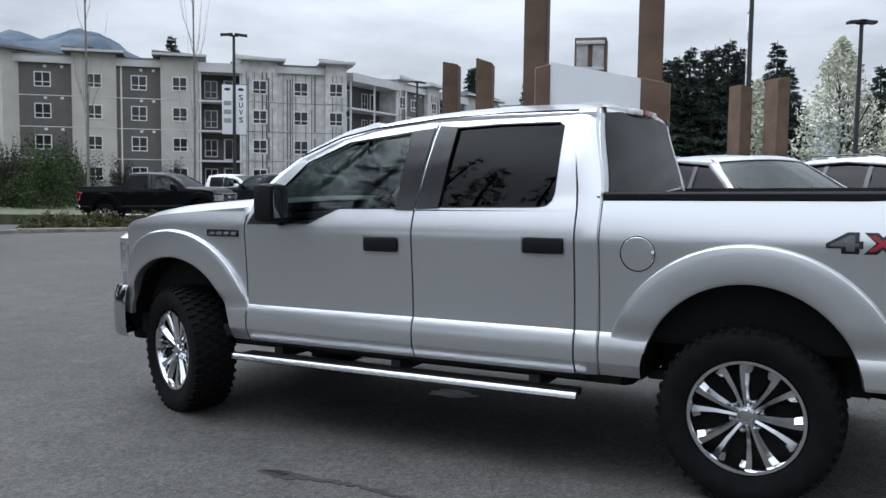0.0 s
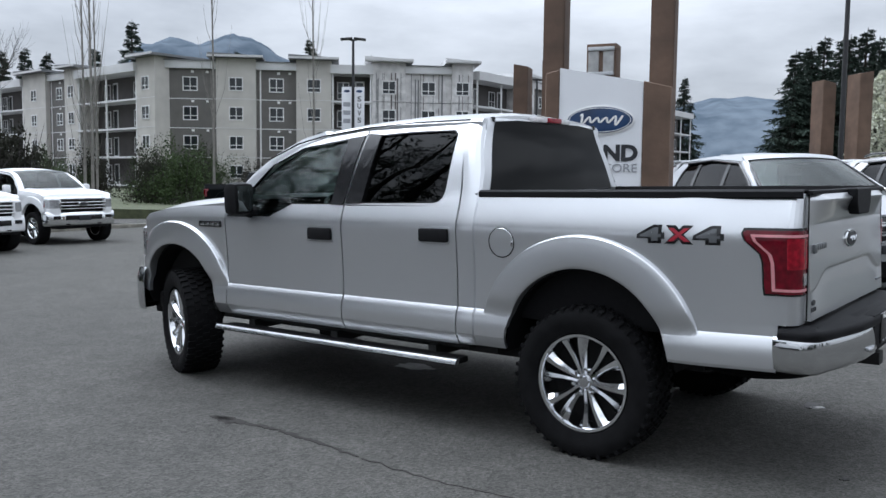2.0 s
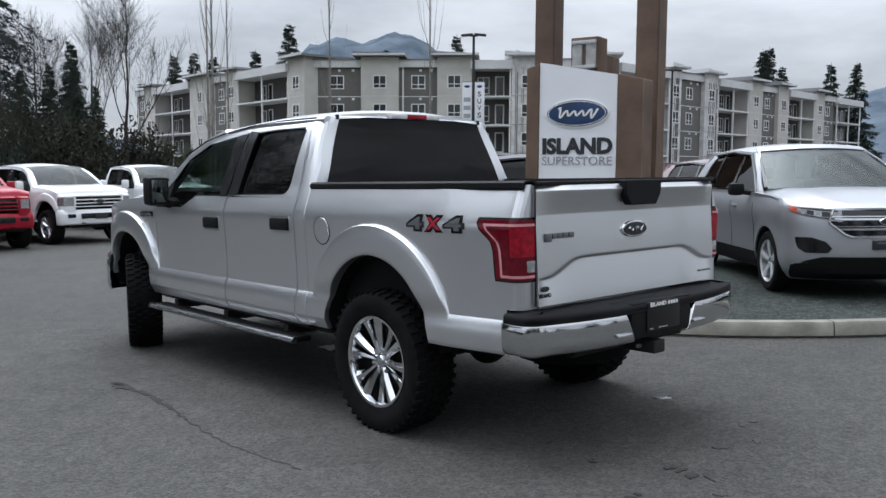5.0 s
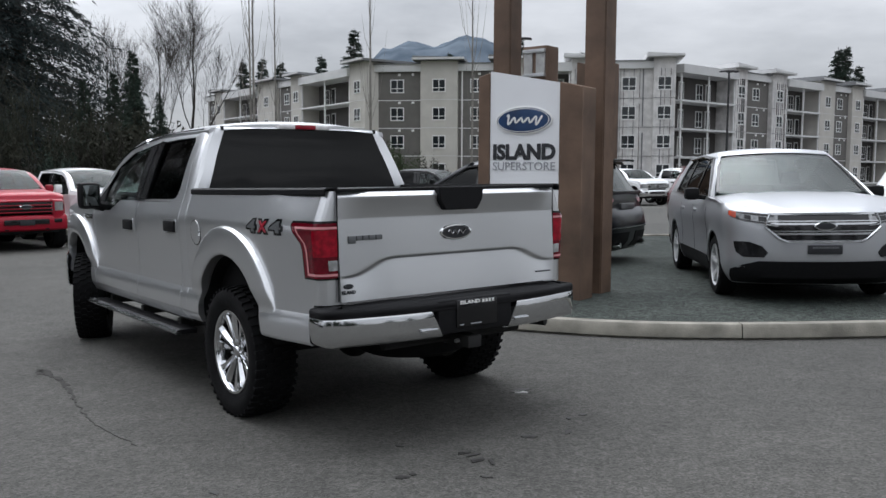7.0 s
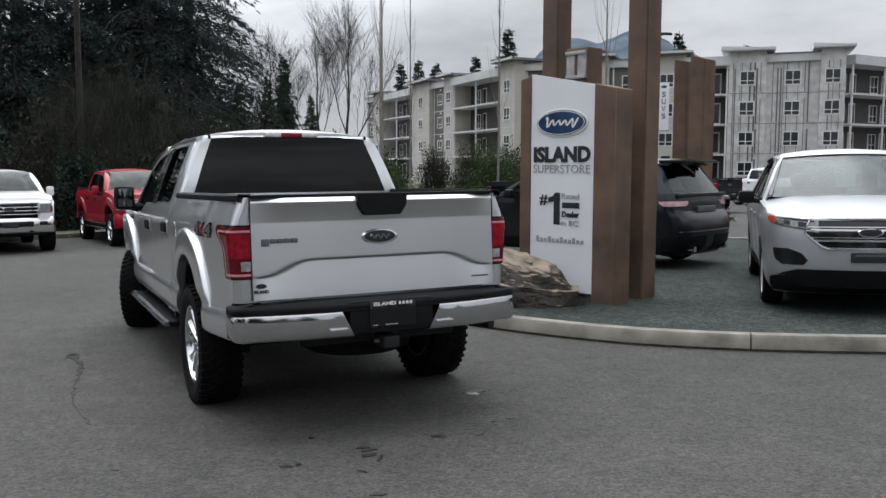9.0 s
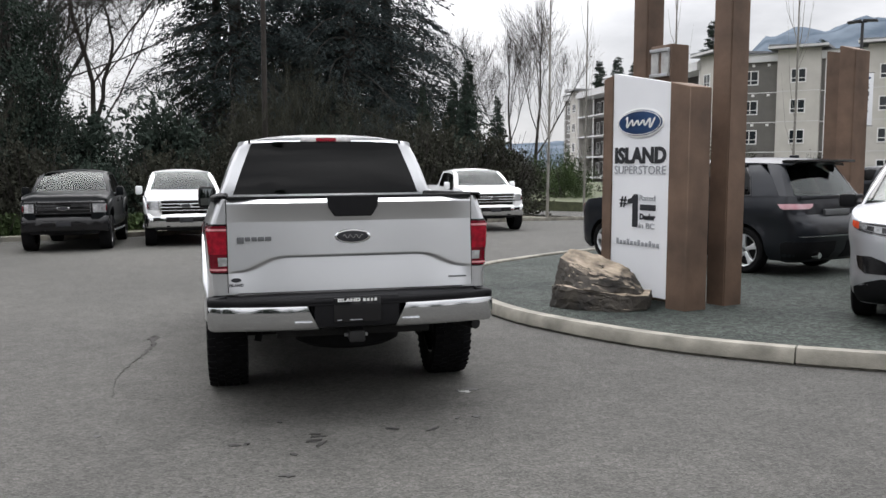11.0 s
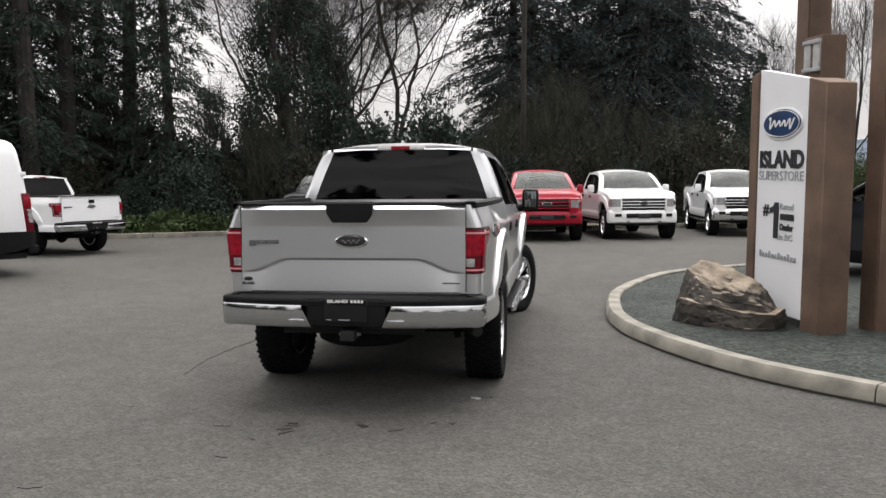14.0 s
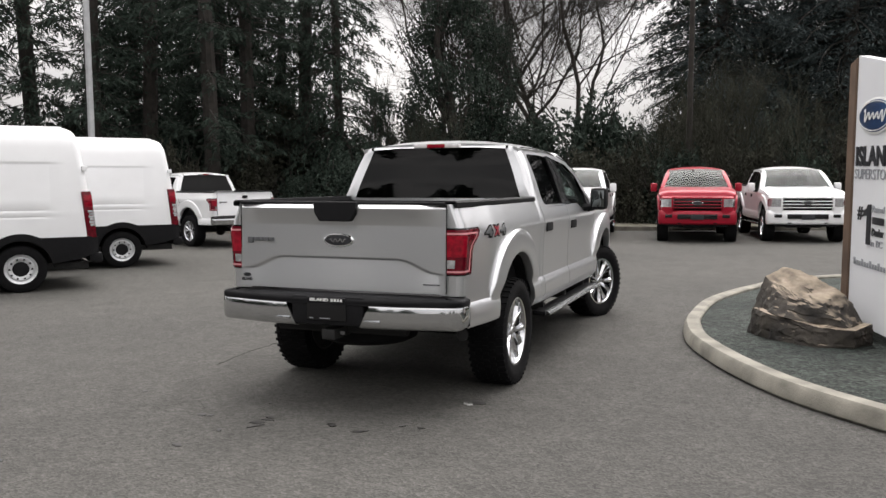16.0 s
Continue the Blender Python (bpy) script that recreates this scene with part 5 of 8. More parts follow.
    FB = [(0.955, 5.38), (0.957, 5.44), (0.954, 5.50), (0.945, 5.545), (0.925, 5.585), (0.89, 5.615), (0.82, 5.645), (0.70, 5.672), (0.5, 5.70), (0.25, 5.725), (0.0, 5.735)]
    line = FB + [(-y, x) for y, x in FB[-2::-1]]
    bm = bmesh.new()
    rows = []
    for z, d in ((0.46, 0.05), (0.49, 0.012), (0.56, 0.0), (0.68, 0.0), (0.73, 0.008), (0.78, 0.03), (0.81, 0.07)):
        rows.append([(x - d * smooth(0.96, 0.85, abs(y)), y * (1 - d * 0.5 * smooth(0.85, 0.96, abs(y))), z) for y, x in line])
    sheet(bm, rows, (-0.04, 0, 0))
    fb = P("front_bumper", bm, fb_mat, root, "front bumper with dark lower intake")
    part("intake", boxed((5.66, -0.48, 0.60), (5.742, 0.48, 0.72), 0.01), GLOSS_BLACK, fb)
    part("lower_valance", boxed((5.36, -0.74, 0.40), (5.62, 0.74, 0.52), 0.03), BLACK_PLASTIC, fb)
    part("plate_bracket", boxed((5.74, -0.16, 0.585), (5.755, 0.16, 0.70), 0.004), SIGN_BLACK, fb)
    for s in (1, -1):
        part("fog_lamp", boxed((5.60, min(s * 0.60, s * 0.78), 0.63), (5.70, max(s * 0.60, s * 0.78), 0.715), 0.02), GLOSS_BLACK, fb)
        part("tow_hook", tube(bmesh.new(), [(5.62, s * 0.40, 0.50), (5.73, s * 0.40, 0.495), (5.73, s * 0.46, 0.495), (5.62, s * 0.46, 0.50)], 0.014, 6), BLACK_PLASTIC, fb)
        # wipers
        P("wiper", tube(bmesh.new(), [(4.25, s * 0.25 - 0.1, 1.315), (4.15, s * 0.25 + 0.25, 1.345), (4.12, s * 0.25 + 0.40, 1.355)], 0.009, 5), BLACK_PLASTIC)
    # cabin
    P("dashboard", boxed((3.55, -0.80, 0.85), (4.05, 0.80, 1.25), 0.06), BLACK_PLASTIC)
    bm = bmesh.new()
    lathe(bm, [(0.190, 0.0), (0.182, 0.016), (0.166, 0.016), (0.160, 0.0), (0.166, -0.016), (0.182, -0.016)], "x", 28)
    moved(bm, pose(3.43, 0.42, 1.255, 0, -22, 0))
    wh = P("steering_wheel", bm, GLOSS_BLACK)
    part("wheel_boss", boxed((3.42, 0.34, 1.20), (3.48, 0.50, 1.30), 0.02), BLACK_PLASTIC, wh)
    part("wheel_spoke", boxed((3.42, 0.26, 1.245), (3.45, 0.58, 1.275), 0.01), BLACK_PLASTIC, wh)
    part("wheel_column", tube(bmesh.new(), [(3.46, 0.42, 1.24), (3.70, 0.42, 1.12)], 0.05, 8), BLACK_PLASTIC, wh)
    for s in (1, -1):
        seat = P("front_seat", boxed((2.75, s * 0.42 - 0.25, 0.80), (3.30, s * 0.42 + 0.25, 0.98), 0.06), SEAT)
        part("seat_back", boxed((2.66, s * 0.42 - 0.24, 0.95), (2.84, s * 0.42 + 0.24, 1.52), 0.06, pose(0.0, 0, 0)), SEAT, seat)
        part("headrest", boxed((2.66, s * 0.42 - 0.14, 1.55), (2.76, s * 0.42 + 0.14, 1.72), 0.05), SEAT, seat)
        P("rear_headrest", boxed((1.98, s * 0.45 - 0.14, 1.46), (2.08, s * 0.45 + 0.14, 1.60), 0.04), SEAT)
    P("rear_seat", boxed((1.95, -0.72, 0.80), (2.12, 0.72, 1.46), 0.05), SEAT)
    P("interior_mirror", boxed((3.42, -0.12, 1.68), (3.45, 0.12, 1.76), 0.012), GLOSS_BLACK)
    P("headliner", boxed((1.92, -0.66, 1.80), (3.25, 0.66, 1.84)), SEAT)
    if hero:
        for s in (1, -1):
            for ch, x, matl in (("4", 0.690, DECAL_GREY), ("X", 0.545, DECAL_RED), ("4", 0.400, DECAL_GREY)):
                for off, mt, wd, size, wid in ((0.0022, GLOSS_BLACK, 0.012, 0.100, 0.146), (0.0050, matl, 0.003, 0.088, 0.112)):
                    bm = lettering(ch, size, wd, 0.0012, wid)
                    moved(bm, pose(x if s > 0 else 1.09 - x, 0, 1.217, 0, 0, 180 if s > 0 else 0) @ pose(0, 0, 0, 90, 0, 0))
                    for v in bm.verts:
                        v.co.y += s * (body_y(v.co.x, v.co.z) + off)
                    part("side_decal", bm, mt, root)
    # the nose is shorter than it was drawn
    fixed = ("tyre", "tread", "rim", "spoke", "hub_cap", "wheel_nut", "brake_backing", "wheel_housing", "housing_wall")
    done = set()
    for ob in root.children_recursive:
        if ob.data and ob.data.name not in done and not ob.name.startswith(fixed):
            done.add(ob.data.name)
            for v in ob.data.vertices:
                v.co.x -= 0.20 * smooth(4.95, 5.50, v.co.x) + 0.11 * smooth(5.2, 5.5, v.co.x)
    return root


pickup(stand(2.813, 4.174, 151.45), SILVER, "silver four-door pickup with chrome wheels parked on asphalt", hero=True)
# ---- other pickups in the lot ----
def by_axle(x, y, heading, ax, lift=0.0):
    """Pose of a vehicle whose point ax along it stands over x, y."""
    c, s = math.cos(radians(heading)), math.sin(radians(heading))
    return stand(x - ax * c, y - ax * s, heading, lift)


ROW = "pickups parked along the wood"
pickup(by_axle(-12.3, 13.45, -22, ARCH_F), RED_CAR, "bright red four-door pickup parked nose out at the kerb", group=ROW, grille="body", trim=ALLOY)
pickup(by_axle(-11.8, 16.05, -18, ARCH_F), WHITE_CAR, "white four-door pickup with dark grille openings, parked nose out", group=ROW, grille="body", trim=ALLOY)
pickup(by_axle(-11.65, 19.5, -27, ARCH_F), WHITE_CAR, "white pickup with chrome grille and bumper, parked nose out", group=ROW)
pickup(by_axle(-13.3, 10.35, -22, ARCH_F), WHITE_CAR, "white pickup with chrome bars, parked between red and black ones", group=ROW)
pickup(by_axle(-13.8, 7.66, -26, ARCH_F), BLACK_CAR, "black pickup with black grille parked nose out", group=ROW, grille="black", trim=GLOSS_BLACK)
OLDER = pickup(by_axle(-13.35, 1.33, 219, ARCH_R), WHITE_CAR, "white older pickup seen from behind, beside the vans", grille="chrome", trim=ALLOY, old=True)
OLDER.scale = (0.95, 0.96, 0.94)
FAR = "pickups parked across the street"
pickup(by_axle(-9.0, 31.0, -8, 4.0), BLACK_CAR, "black four-door pickup standing beyond the hedge", group=FAR, trim=ALLOY)
pickup(by_axle(-8.6, 39.5, -25, 4.0), WHITE_CAR, "white pickup standing behind the black one", group=FAR, trim=ALLOY)
pickup(by_axle(-4.4, 45.0, -40, 4.0), WHITE_CAR, "white pickup in the far row of cars", group=FAR, trim=ALLOY)
pickup(by_axle(-1.8, 47.5, -40, 4.0), WHITE_CAR, "white pickup in the far row of cars", group=FAR, trim=ALLOY)
pickup(by_axle(-5.6, 36.5, 160, 1.0), GREY_CAR, "dark pickup seen from behind in the far row", group=FAR, trim=ALLOY)


# ---- crossover cars ----
def crossover(m, paint, label, group="", nose=True, rails=False, dark_glass=False):
    root = thing("crossover_car", m, label, "car", group)
    P = lambda name, bm, material, parent=root, lab="", sm=35.0: part(name, bm, material, parent, lab, sm)
    AR, AF, AZ, RI = 1.02, 3.87, 0.36, 0.385
    belt = lambda x: lerp_list([(0.0, 1.15), (0.6, 1.14), (1.5, 1.125), (2.6, 1.12), (3.5, 1.128), (4.0, 1.105), (4.35, 1.065), (4.6, 1.01), (4.78, 0.95)], x)
    def half(x, z):
        y = lerp_list([(0.20, 0.84), (0.30, 0.90), (0.42, 0.928), (0.60, 0.934), (0.76, 0.944), (0.84, 0.962), (0.95, 0.960), (1.03, 0.944), (1.15, 0.905), (1.3, 0.84), (1.5, 0.75), (1.66, 0.66)], z)
        for c in (AR, AF):
            r = math.hypot(x - c, z - AZ)
            if r < 0.50:
                y += 0.018 * (1 - smooth(0.40, 0.48, r))
        return y
    def ends(z):
        """Rearmost and foremost place at a height."""
        r = lerp_list([(0.20, 0.20), (0.35, 0.06), (0.60, 0.0), (0.80, 0.05), (0.86, 0.13), (1.0, 0.14), (1.16, 0.18)], z)
        f = lerp_list([(0.20, 4.60), (0.28, 4.74), (0.45, 4.80), (0.65, 4.80), (0.85, 4.78), (0.97, 4.73), (1.02, 4.66), (1.08, 4.55)], z)
        return r, f
    zr = [0.20, 0.25, 0.30, 0.36, 0.42, 0.50, 0.60, 0.68, 0.75, 0.82, 0.88, 0.92, 0.96, 1.0, 1.04, 1.08, 1.12, 1.16]
    xs = sorted({round(0.45 + 0.08 * i, 3) for i in range(49)} | {round(c - (RI - 1e-4) * math.cos(math.pi * k / 28), 4) for c in (AR, AF) for k in range(29)})
    for s in (1, -1):
        bm = bmesh.new()
        rows = []
        for z in zr:
            row = []
            r, f = ends(z)
            for k in range(10):
                a = math.pi / 2 * k / 10
                zz = min(z, belt(0.2))
                row.append((0.45 - (0.45 - r) * math.cos(a) ** 0.55, s * half(0.45, zz) * math.sin(a) ** 0.55, zz))
            for x in xs:
                low = 0.22
                for c in (AR, AF):
                    d = abs(x - c)
                    if d < RI:
                        low = max(low, AZ + math.sqrt(RI * RI - d * d))
                zz = min(max(z, low), belt(x))
                row.append((x, s * half(x, zz), zz))
            x1 = xs[-1]
            for k in range(1, 13):
                a = math.pi / 2 * k / 12
                x = x1 + (f - x1) * math.sin(a) ** 0.88
                zz = min(z, belt(min(x, 4.78)))
                row.append((x, s * half(x1, zz) * math.cos(a) ** 0.88, zz))
            rows.append(row)
        sheet(bm, rows, (0, -s * 0.02, 0))
        body = P("body_side", bm, paint)
        # lower cladding
        bm = bmesh.new()
        rows = [[(x, s * (half(x, z) + 0.006), z) for x in (1.45, 2.2, 3.0, 3.45)] for z in (0.22, 0.30, 0.42)]
        P("sill_cladding", sheet(bm, rows, (0, -s * 0.01, 0)), BLACK_PLASTIC)
        for gx in (1.62, 2.55, 3.42):
            bm = bmesh.new()
            rows = [[(x, s * (half(x, z) + 0.002), z) for x in (gx - 0.005, gx + 0.005)] for z in zr if 0.42 <= z <= 1.0]
            part("shut_line", sheet(bm, rows, (0, -s * 0.008, 0)), GLOSS_BLACK, body)
        for hx in (1.78, 2.72):
            part("door_handle", boxed((hx - 0.10, s * 0.955 - 0.02, 0.925), (hx + 0.10, s * 0.955 + 0.02, 0.96), 0.012), paint, body)
        # side windows
        outer = [(0.42, 1.13), (2.0, 1.10), (3.62, 1.075), (3.20, 1.34), (2.72, 1.60), (1.9, 1.655), (0.95, 1.635), (0.62, 1.41)]
        inner = [(0.92, 1.165), (2.0, 1.150), (3.36, 1.148), (3.08, 1.33), (2.66, 1.555), (1.9, 1.605), (1.15, 1.580), (1.02, 1.43)]
        bm = bmesh.new()
        ring(bm, outer, inner, lambda x, z: (x, s * half(2.4, z), z), (0, -s * 0.03, 0), 4, 2)
        frame_ob = P("window_frame", bm, paint)
        seal = [(x + (x - 2.15) * 0.022, z + (z - 1.37) * 0.09) for x, z in inner]
        bm = bmesh.new()
        ring(bm, seal, inner, lambda x, z: (x, s * (half(2.4, z) + 0.006), z), (0, -s * 0.02, 0), 6, 1)
        part("window_seal", bm, GLOSS_BLACK, frame_ob)
        bm = bmesh.new()
        plate(bm, inner, lambda x, z: (x, s * (half(2.4, z) - 0.008), z), (0, -s * 0.004, 0), 4, 3)
        P("side_window", bm, GLASS_TINT)
        for a, b in (((2.45, 1.11), (2.38, 1.60)), ((1.52, 1.13), (1.50, 1.60))):
            bm = bmesh.new()
            rows = [[(a[0] + (b[0] - a[0]) * t + d, s * (half(2.4, a[1] + (b[1] - a[1]) * t) + 0.003), a[1] + (b[1] - a[1]) * t) for d in (-0.045, 0.045)] for t in (0, 0.33, 0.66, 1)]
            P("door_pillar", sheet(bm, rows, (0, -s * 0.01, 0)), GLOSS_BLACK)
        bm = tube(bmesh.new(), [(3.45, s * 0.915, 1.10), (3.14, s * 0.835, 1.33), (2.68, s * 0.725, 1.575), (1.9, s * 0.70, 1.63), (1.12, s * 0.715, 1.60)], 0.02, 6)
        P("wind_deflector", bm, GLOSS_BLACK)
        mir = P("door_mirror", boxed((3.10, min(s * 0.99, s * 1.17), 1.08), (3.26, max(s * 0.99, s * 1.17), 1.23), 0.05), BLACK_PLASTIC)
        part("mirror_arm", tube(bmesh.new(), [(3.22, s * 0.88, 1.10), (3.20, s * 1.02, 1.12)], 0.03, 6), BLACK_PLASTIC, mir)
        for c in (AR, AF):
            mm = pose(c, s * 0.83, 0.345) @ (Matrix.Identity(4) if s > 0 else pose(0, 0, 0, 0, 0, 180))
            bm = lathe(bmesh.new(), [(0.235, 0.08), (0.25, 0.105), (0.31, 0.11), (0.338, 0.09), (0.345, 0.05), (0.345, -0.07), (0.32, -0.10), (0.235, -0.09)], "y", 36)
            tyre = P("tyre", moved(bm, mm), RUBBER)
            bm = lathe(bmesh.new(), [(0.222, 0.085), (0.24, 0.10), (0.24, -0.08), (0.225, -0.08)], "y", 36)
            rim = P("rim", moved(bm, mm), STEEL)
            for k in range(5):
                a = k * math.tau / 5 + 0.3
                bm = bmesh.new()
                q = []
                for r, w, o in ((0.03, 0.035, 0.06), (0.12, 0.030, 0.075), (0.225, 0.052, 0.088)):
                    ca, sa = math.cos(a), math.sin(a)
                    q.append([bm.verts.new((r * ca - e * w * sa, o + h, r * sa + e * w * ca)) for e, h in ((-1, 0), (0, 0.012), (1, 0), (0.7, -0.05), (-0.7, -0.05))])
                for p0, p1 in zip(q, q[1:]):
                    for j in range(5):
                        bm.faces.new((p0[j], p0[(j + 1) % 5], p1[(j + 1) % 5], p1[j]))
                bm.faces.new(q[0][::-1])
                bm.faces.new(q[-1])
                part("spoke", moved(bm, mm), STEEL, rim)
            P("wheel_backing", moved(lathe(bmesh.new(), [(0.0, -0.02), (0.225, -0.02), (0.225, -0.04), (0.0, -0.04)], "y", 24), mm), DARK_METAL)
            bm = bmesh.new()
            rows = []
            for k in range(17):
                a = math.pi * k / 16
                rows.append([(c - 0.39 * math.cos(a), s * 0.90, AZ - 0.01 + 0.39 * math.sin(a)), (c - 0.39 * math.cos(a), s * 0.55, AZ - 0.01 + 0.39 * math.sin(a))])
            P("wheel_housing", sheet(bm, rows, (0, 0, 0.01)), DARK_METAL)
        # lamps
        bm = bmesh.new()
        def nose_at(k, z, off):
            a = math.pi / 2 * k
            x1 = xs[-1]
            r, f = ends(z)
            return (x1 + (f - x1 + off) * math.sin(a) ** 0.88, s * (half(x1, z) + off) * math.cos(a) ** 0.88, z)
        def lamp_rows(k0, k1, f0, f1, off, n=10, m=4):
            """A slanted strip: the lamp runs down from the wing to the grille."""
            out = []
            for i in range(m + 1):
                f = f0 + (f1 - f0) * i / m
                row = []
                for j in range(n + 1):
                    k = k0 + (k1 - k0) * j / n
                    t = (k - 0.22) / 0.50
                    lo, hi = 0.958 - 0.130 * max(t, 0.0) ** 0.6, 1.002 - 0.045 * t
                    row.append(nose_at(k, lo + (hi - lo) * f, off))
                out.append(row)
            return out
        rows = lamp_rows(0.22, 0.72, 0.0, 1.0, 0.008)
        hl = P("headlamp", sheet(bm, rows, (-0.03, -s * 0.02, 0)), HEAD_LENS, root, "clear swept-back headlamp")
        rows = lamp_rows(0.235, 0.34, 0.15, 0.9, 0.012, 4, 2)
        part("amber_marker", sheet(bmesh.new(), rows, (-0.01, -s * 0.01, 0)), AMBER_LENS, hl)
        for f0, f1, k0, k1 in ((0.10, 0.22, 0.34, 0.70), (0.78, 0.92, 0.34, 0.69)):
            rows = lamp_rows(k0, k1, f0, f1, 0.012, 8, 2)
            part("dark_bezel", sheet(bmesh.new(), rows, (-0.01, -s * 0.01, 0)), GLOSS_BLACK, hl)
        for k0, k1 in ((0.44, 0.50), (0.57, 0.63)):
            rows = lamp_rows(k0, k1, 0.30, 0.70, 0.013, 4, 4)
            part("projector", sheet(bmesh.new(), rows, (-0.01, -s * 0.01, 0)), GLOSS_BLACK, hl)
        rows = [[nose_at(k0 + (k1 - k0) * j / 5, z, 0.008) for j in range(6)] for z, k0, k1 in ((0.50, 0.40, 0.60), (0.55, 0.31, 0.63), (0.62, 0.28, 0.58), (0.665, 0.28, 0.46))]
        P("fog_recess", sheet(bmesh.new(), rows, (-0.02, -s * 0.02, 0)), GLOSS_BLACK)
        def tail_at(k, z, off):
            a = math.pi / 2 * k
            r, f = ends(z)
            return (0.45 - (0.45 - r + off) * math.cos(a) ** 0.55, s * (half(0.45, z) + off) * math.sin(a) ** 0.55, z)
        rows = [[tail_at(k0 + (k1 - k0) * j / 8, z, 0.010) for j in range(9)] for z, k0, k1 in ((0.96, 0.28, 0.90), (1.0, 0.22, 0.97), (1.035, 0.22, 0.99))]
        P("tail_lamp", sheet(bmesh.new(), rows, (0.02, -s * 0.02, 0)), PINK_LENS if paint is GREY_CAR else RED_LENS, root, "slim tail lamp wrapping the corner")
        rows = [[tail_at(k0 + (k1 - k0) * j / 8, z, 0.008) for j in range(9)] for z, k0, k1 in ((0.24, 0.02, 0.98), (0.36, 0.02, 0.98), (0.47, 0.02, 0.98), (0.50, 0.02, 0.90))]
        P("rear_cladding", sheet(bmesh.new(), rows, (0.02, -s * 0.02, 0)), BLACK_PLASTIC)
        P("exhaust_tip", tube(bmesh.new(), [(0.40, s * 0.52, 0.30), (0.03, s * 0.52, 0.30)], 0.045, 12), CHROME, root, "chrome exhaust tip")
        rows = [[tail_at(k0 + (k1 - k0) * j / 8, z, 0.009) for j in range(9)] for z, k0, k1 in ((0.565, 0.0, 0.62), (0.585, 0.0, 0.66))]
        P("tail_strip", sheet(bmesh.new(), rows, (0.02, -s * 0.004, 0)), SATIN, root, "thin bright strip across the tail")
        rows = [[nose_at(k0 + (k1 - k0) * j / 12, z, 0.010) for j in range(13)] for z, k0, k1 in ((0.21, 0.12, 1.0), (0.28, 0.16, 1.0), (0.36, 0.22, 1.0), (0.42, 0.42, 1.0), (0.46, 0.56, 1.0))]
        P("lower_intake", sheet(bmesh.new(), rows, (-0.02, -s * 0.004, 0)), BLACK_PLASTIC)
        if rails:
            P("roof_rail", tube(bmesh.new(), [(0.9, s * 0.62, 1.70), (1.1, s * 0.62, 1.74), (2.4, s * 0.61, 1.74), (2.6, s * 0.61, 1.69)], 0.018, 6), GLOSS_BLACK)
    # bonnet, screen, roof, tail
    bm = bmesh.new()
    rows = []
    for x in (3.45, 3.6, 3.8, 4.0, 4.2, 4.4, 4.52, 4.60):
        e = 0.945 - 0.55 * smooth(4.25, 4.85, x) ** 1.2
        rows.append([(x + 0.10 * (1 - t * t) * smooth(4.2, 4.6, x), e * t, belt(x) - 0.010 - 0.030 * smooth(4.30, 4.62, x) * (1 - t * t) + (0.065 - 0.03 * smooth(4.1, 4.6, x)) * (1 - abs(t) ** 2.2) + 0.012 * (smooth(0.5, 0.6, abs(t)) - smooth(0.7, 0.85, abs(t)))) for t in (-1, -0.9, -0.8, -0.7, -0.6, -0.5, -0.25, 0, 0.25, 0.5, 0.6, 0.7, 0.8, 0.9, 1)])
    rows.append([(4.66 + 0.10 * (1 - t * t), 0.62 * t, 0.966 + 0.006 * (1 - abs(t) ** 2)) for t in (-1, -0.9, -0.8, -0.7, -0.6, -0.5, -0.25, 0, 0.25, 0.5, 0.6, 0.7, 0.8, 0.9, 1)])
    P("bonnet", sheet(bm, rows, (0, 0, -0.02)), paint)
    bm = bmesh.new()
    rows = []
    for k in range(7):
        t = k / 6
        rows.append([(2.62 + 0.92 * t + 0.16 * (1 - q * q), (0.655 + 0.205 * t) * q, 1.655 - 0.492 * t ** 1.1 + 0.035 * (1 - q * q) * (1 - t)) for q in (-1, -0.75, -0.5, -0.25, 0, 0.25, 0.5, 0.75, 1)])
    P("windscreen", sheet(bm, rows, (-0.006, 0, -0.006)), GLASS_PALE)
    def screen_at(t, q, off):
        return (2.62 + 0.92 * t + 0.16 * (1 - q * q) + off * 0.5, (0.655 + 0.205 * t) * q, 1.655 - 0.492 * max(t, 0) ** 1.1 + 0.035 * (1 - q * q) * (1 - t) + off)
    rows = [[screen_at(t, q / 8, 0.009) for q in range(-8, 9)] for t in (0.0, 0.04, 0.09, 0.12)]
    P("roof_header", sheet(bmesh.new(), rows, (-0.004, 0, -0.006)), paint)
    for s in (1, -1):
        rows = [[screen_at(0.10 + 0.88 * k / 6, s * q, 0.008) for q in (0.955, 0.97, 0.985, 1.0)] for k in range(7)]
        P("screen_border", sheet(bmesh.new(), rows, (-0.004, 0, -0.006)), GLOSS_BLACK)
    bm = bmesh.new()
    rows = []
    for x in (0.42, 0.6, 1.0, 1.5, 2.0, 2.4, 2.58, 2.66):
        ze = lerp_list([(0.42, 1.60), (0.95, 1.632), (1.9, 1.655), (2.76, 1.60)], x)
        rows.append([(x + 0.10 * (1 - t * t) * smooth(2.3, 2.7, x), 0.70 * t * (0.93 + 0.07 * smooth(0.4, 0.9, x)), ze + 0.085 * (1 - abs(t) ** 2.4)) for t in (-1, -0.96, -0.88, -0.7, -0.4, 0, 0.4, 0.7, 0.88, 0.96, 1)])
    P("roof", sheet(bm, rows, (0, 0, -0.02)), paint)
    bm = bmesh.new()
    rows = []
    for k in range(5):
        t = k / 4
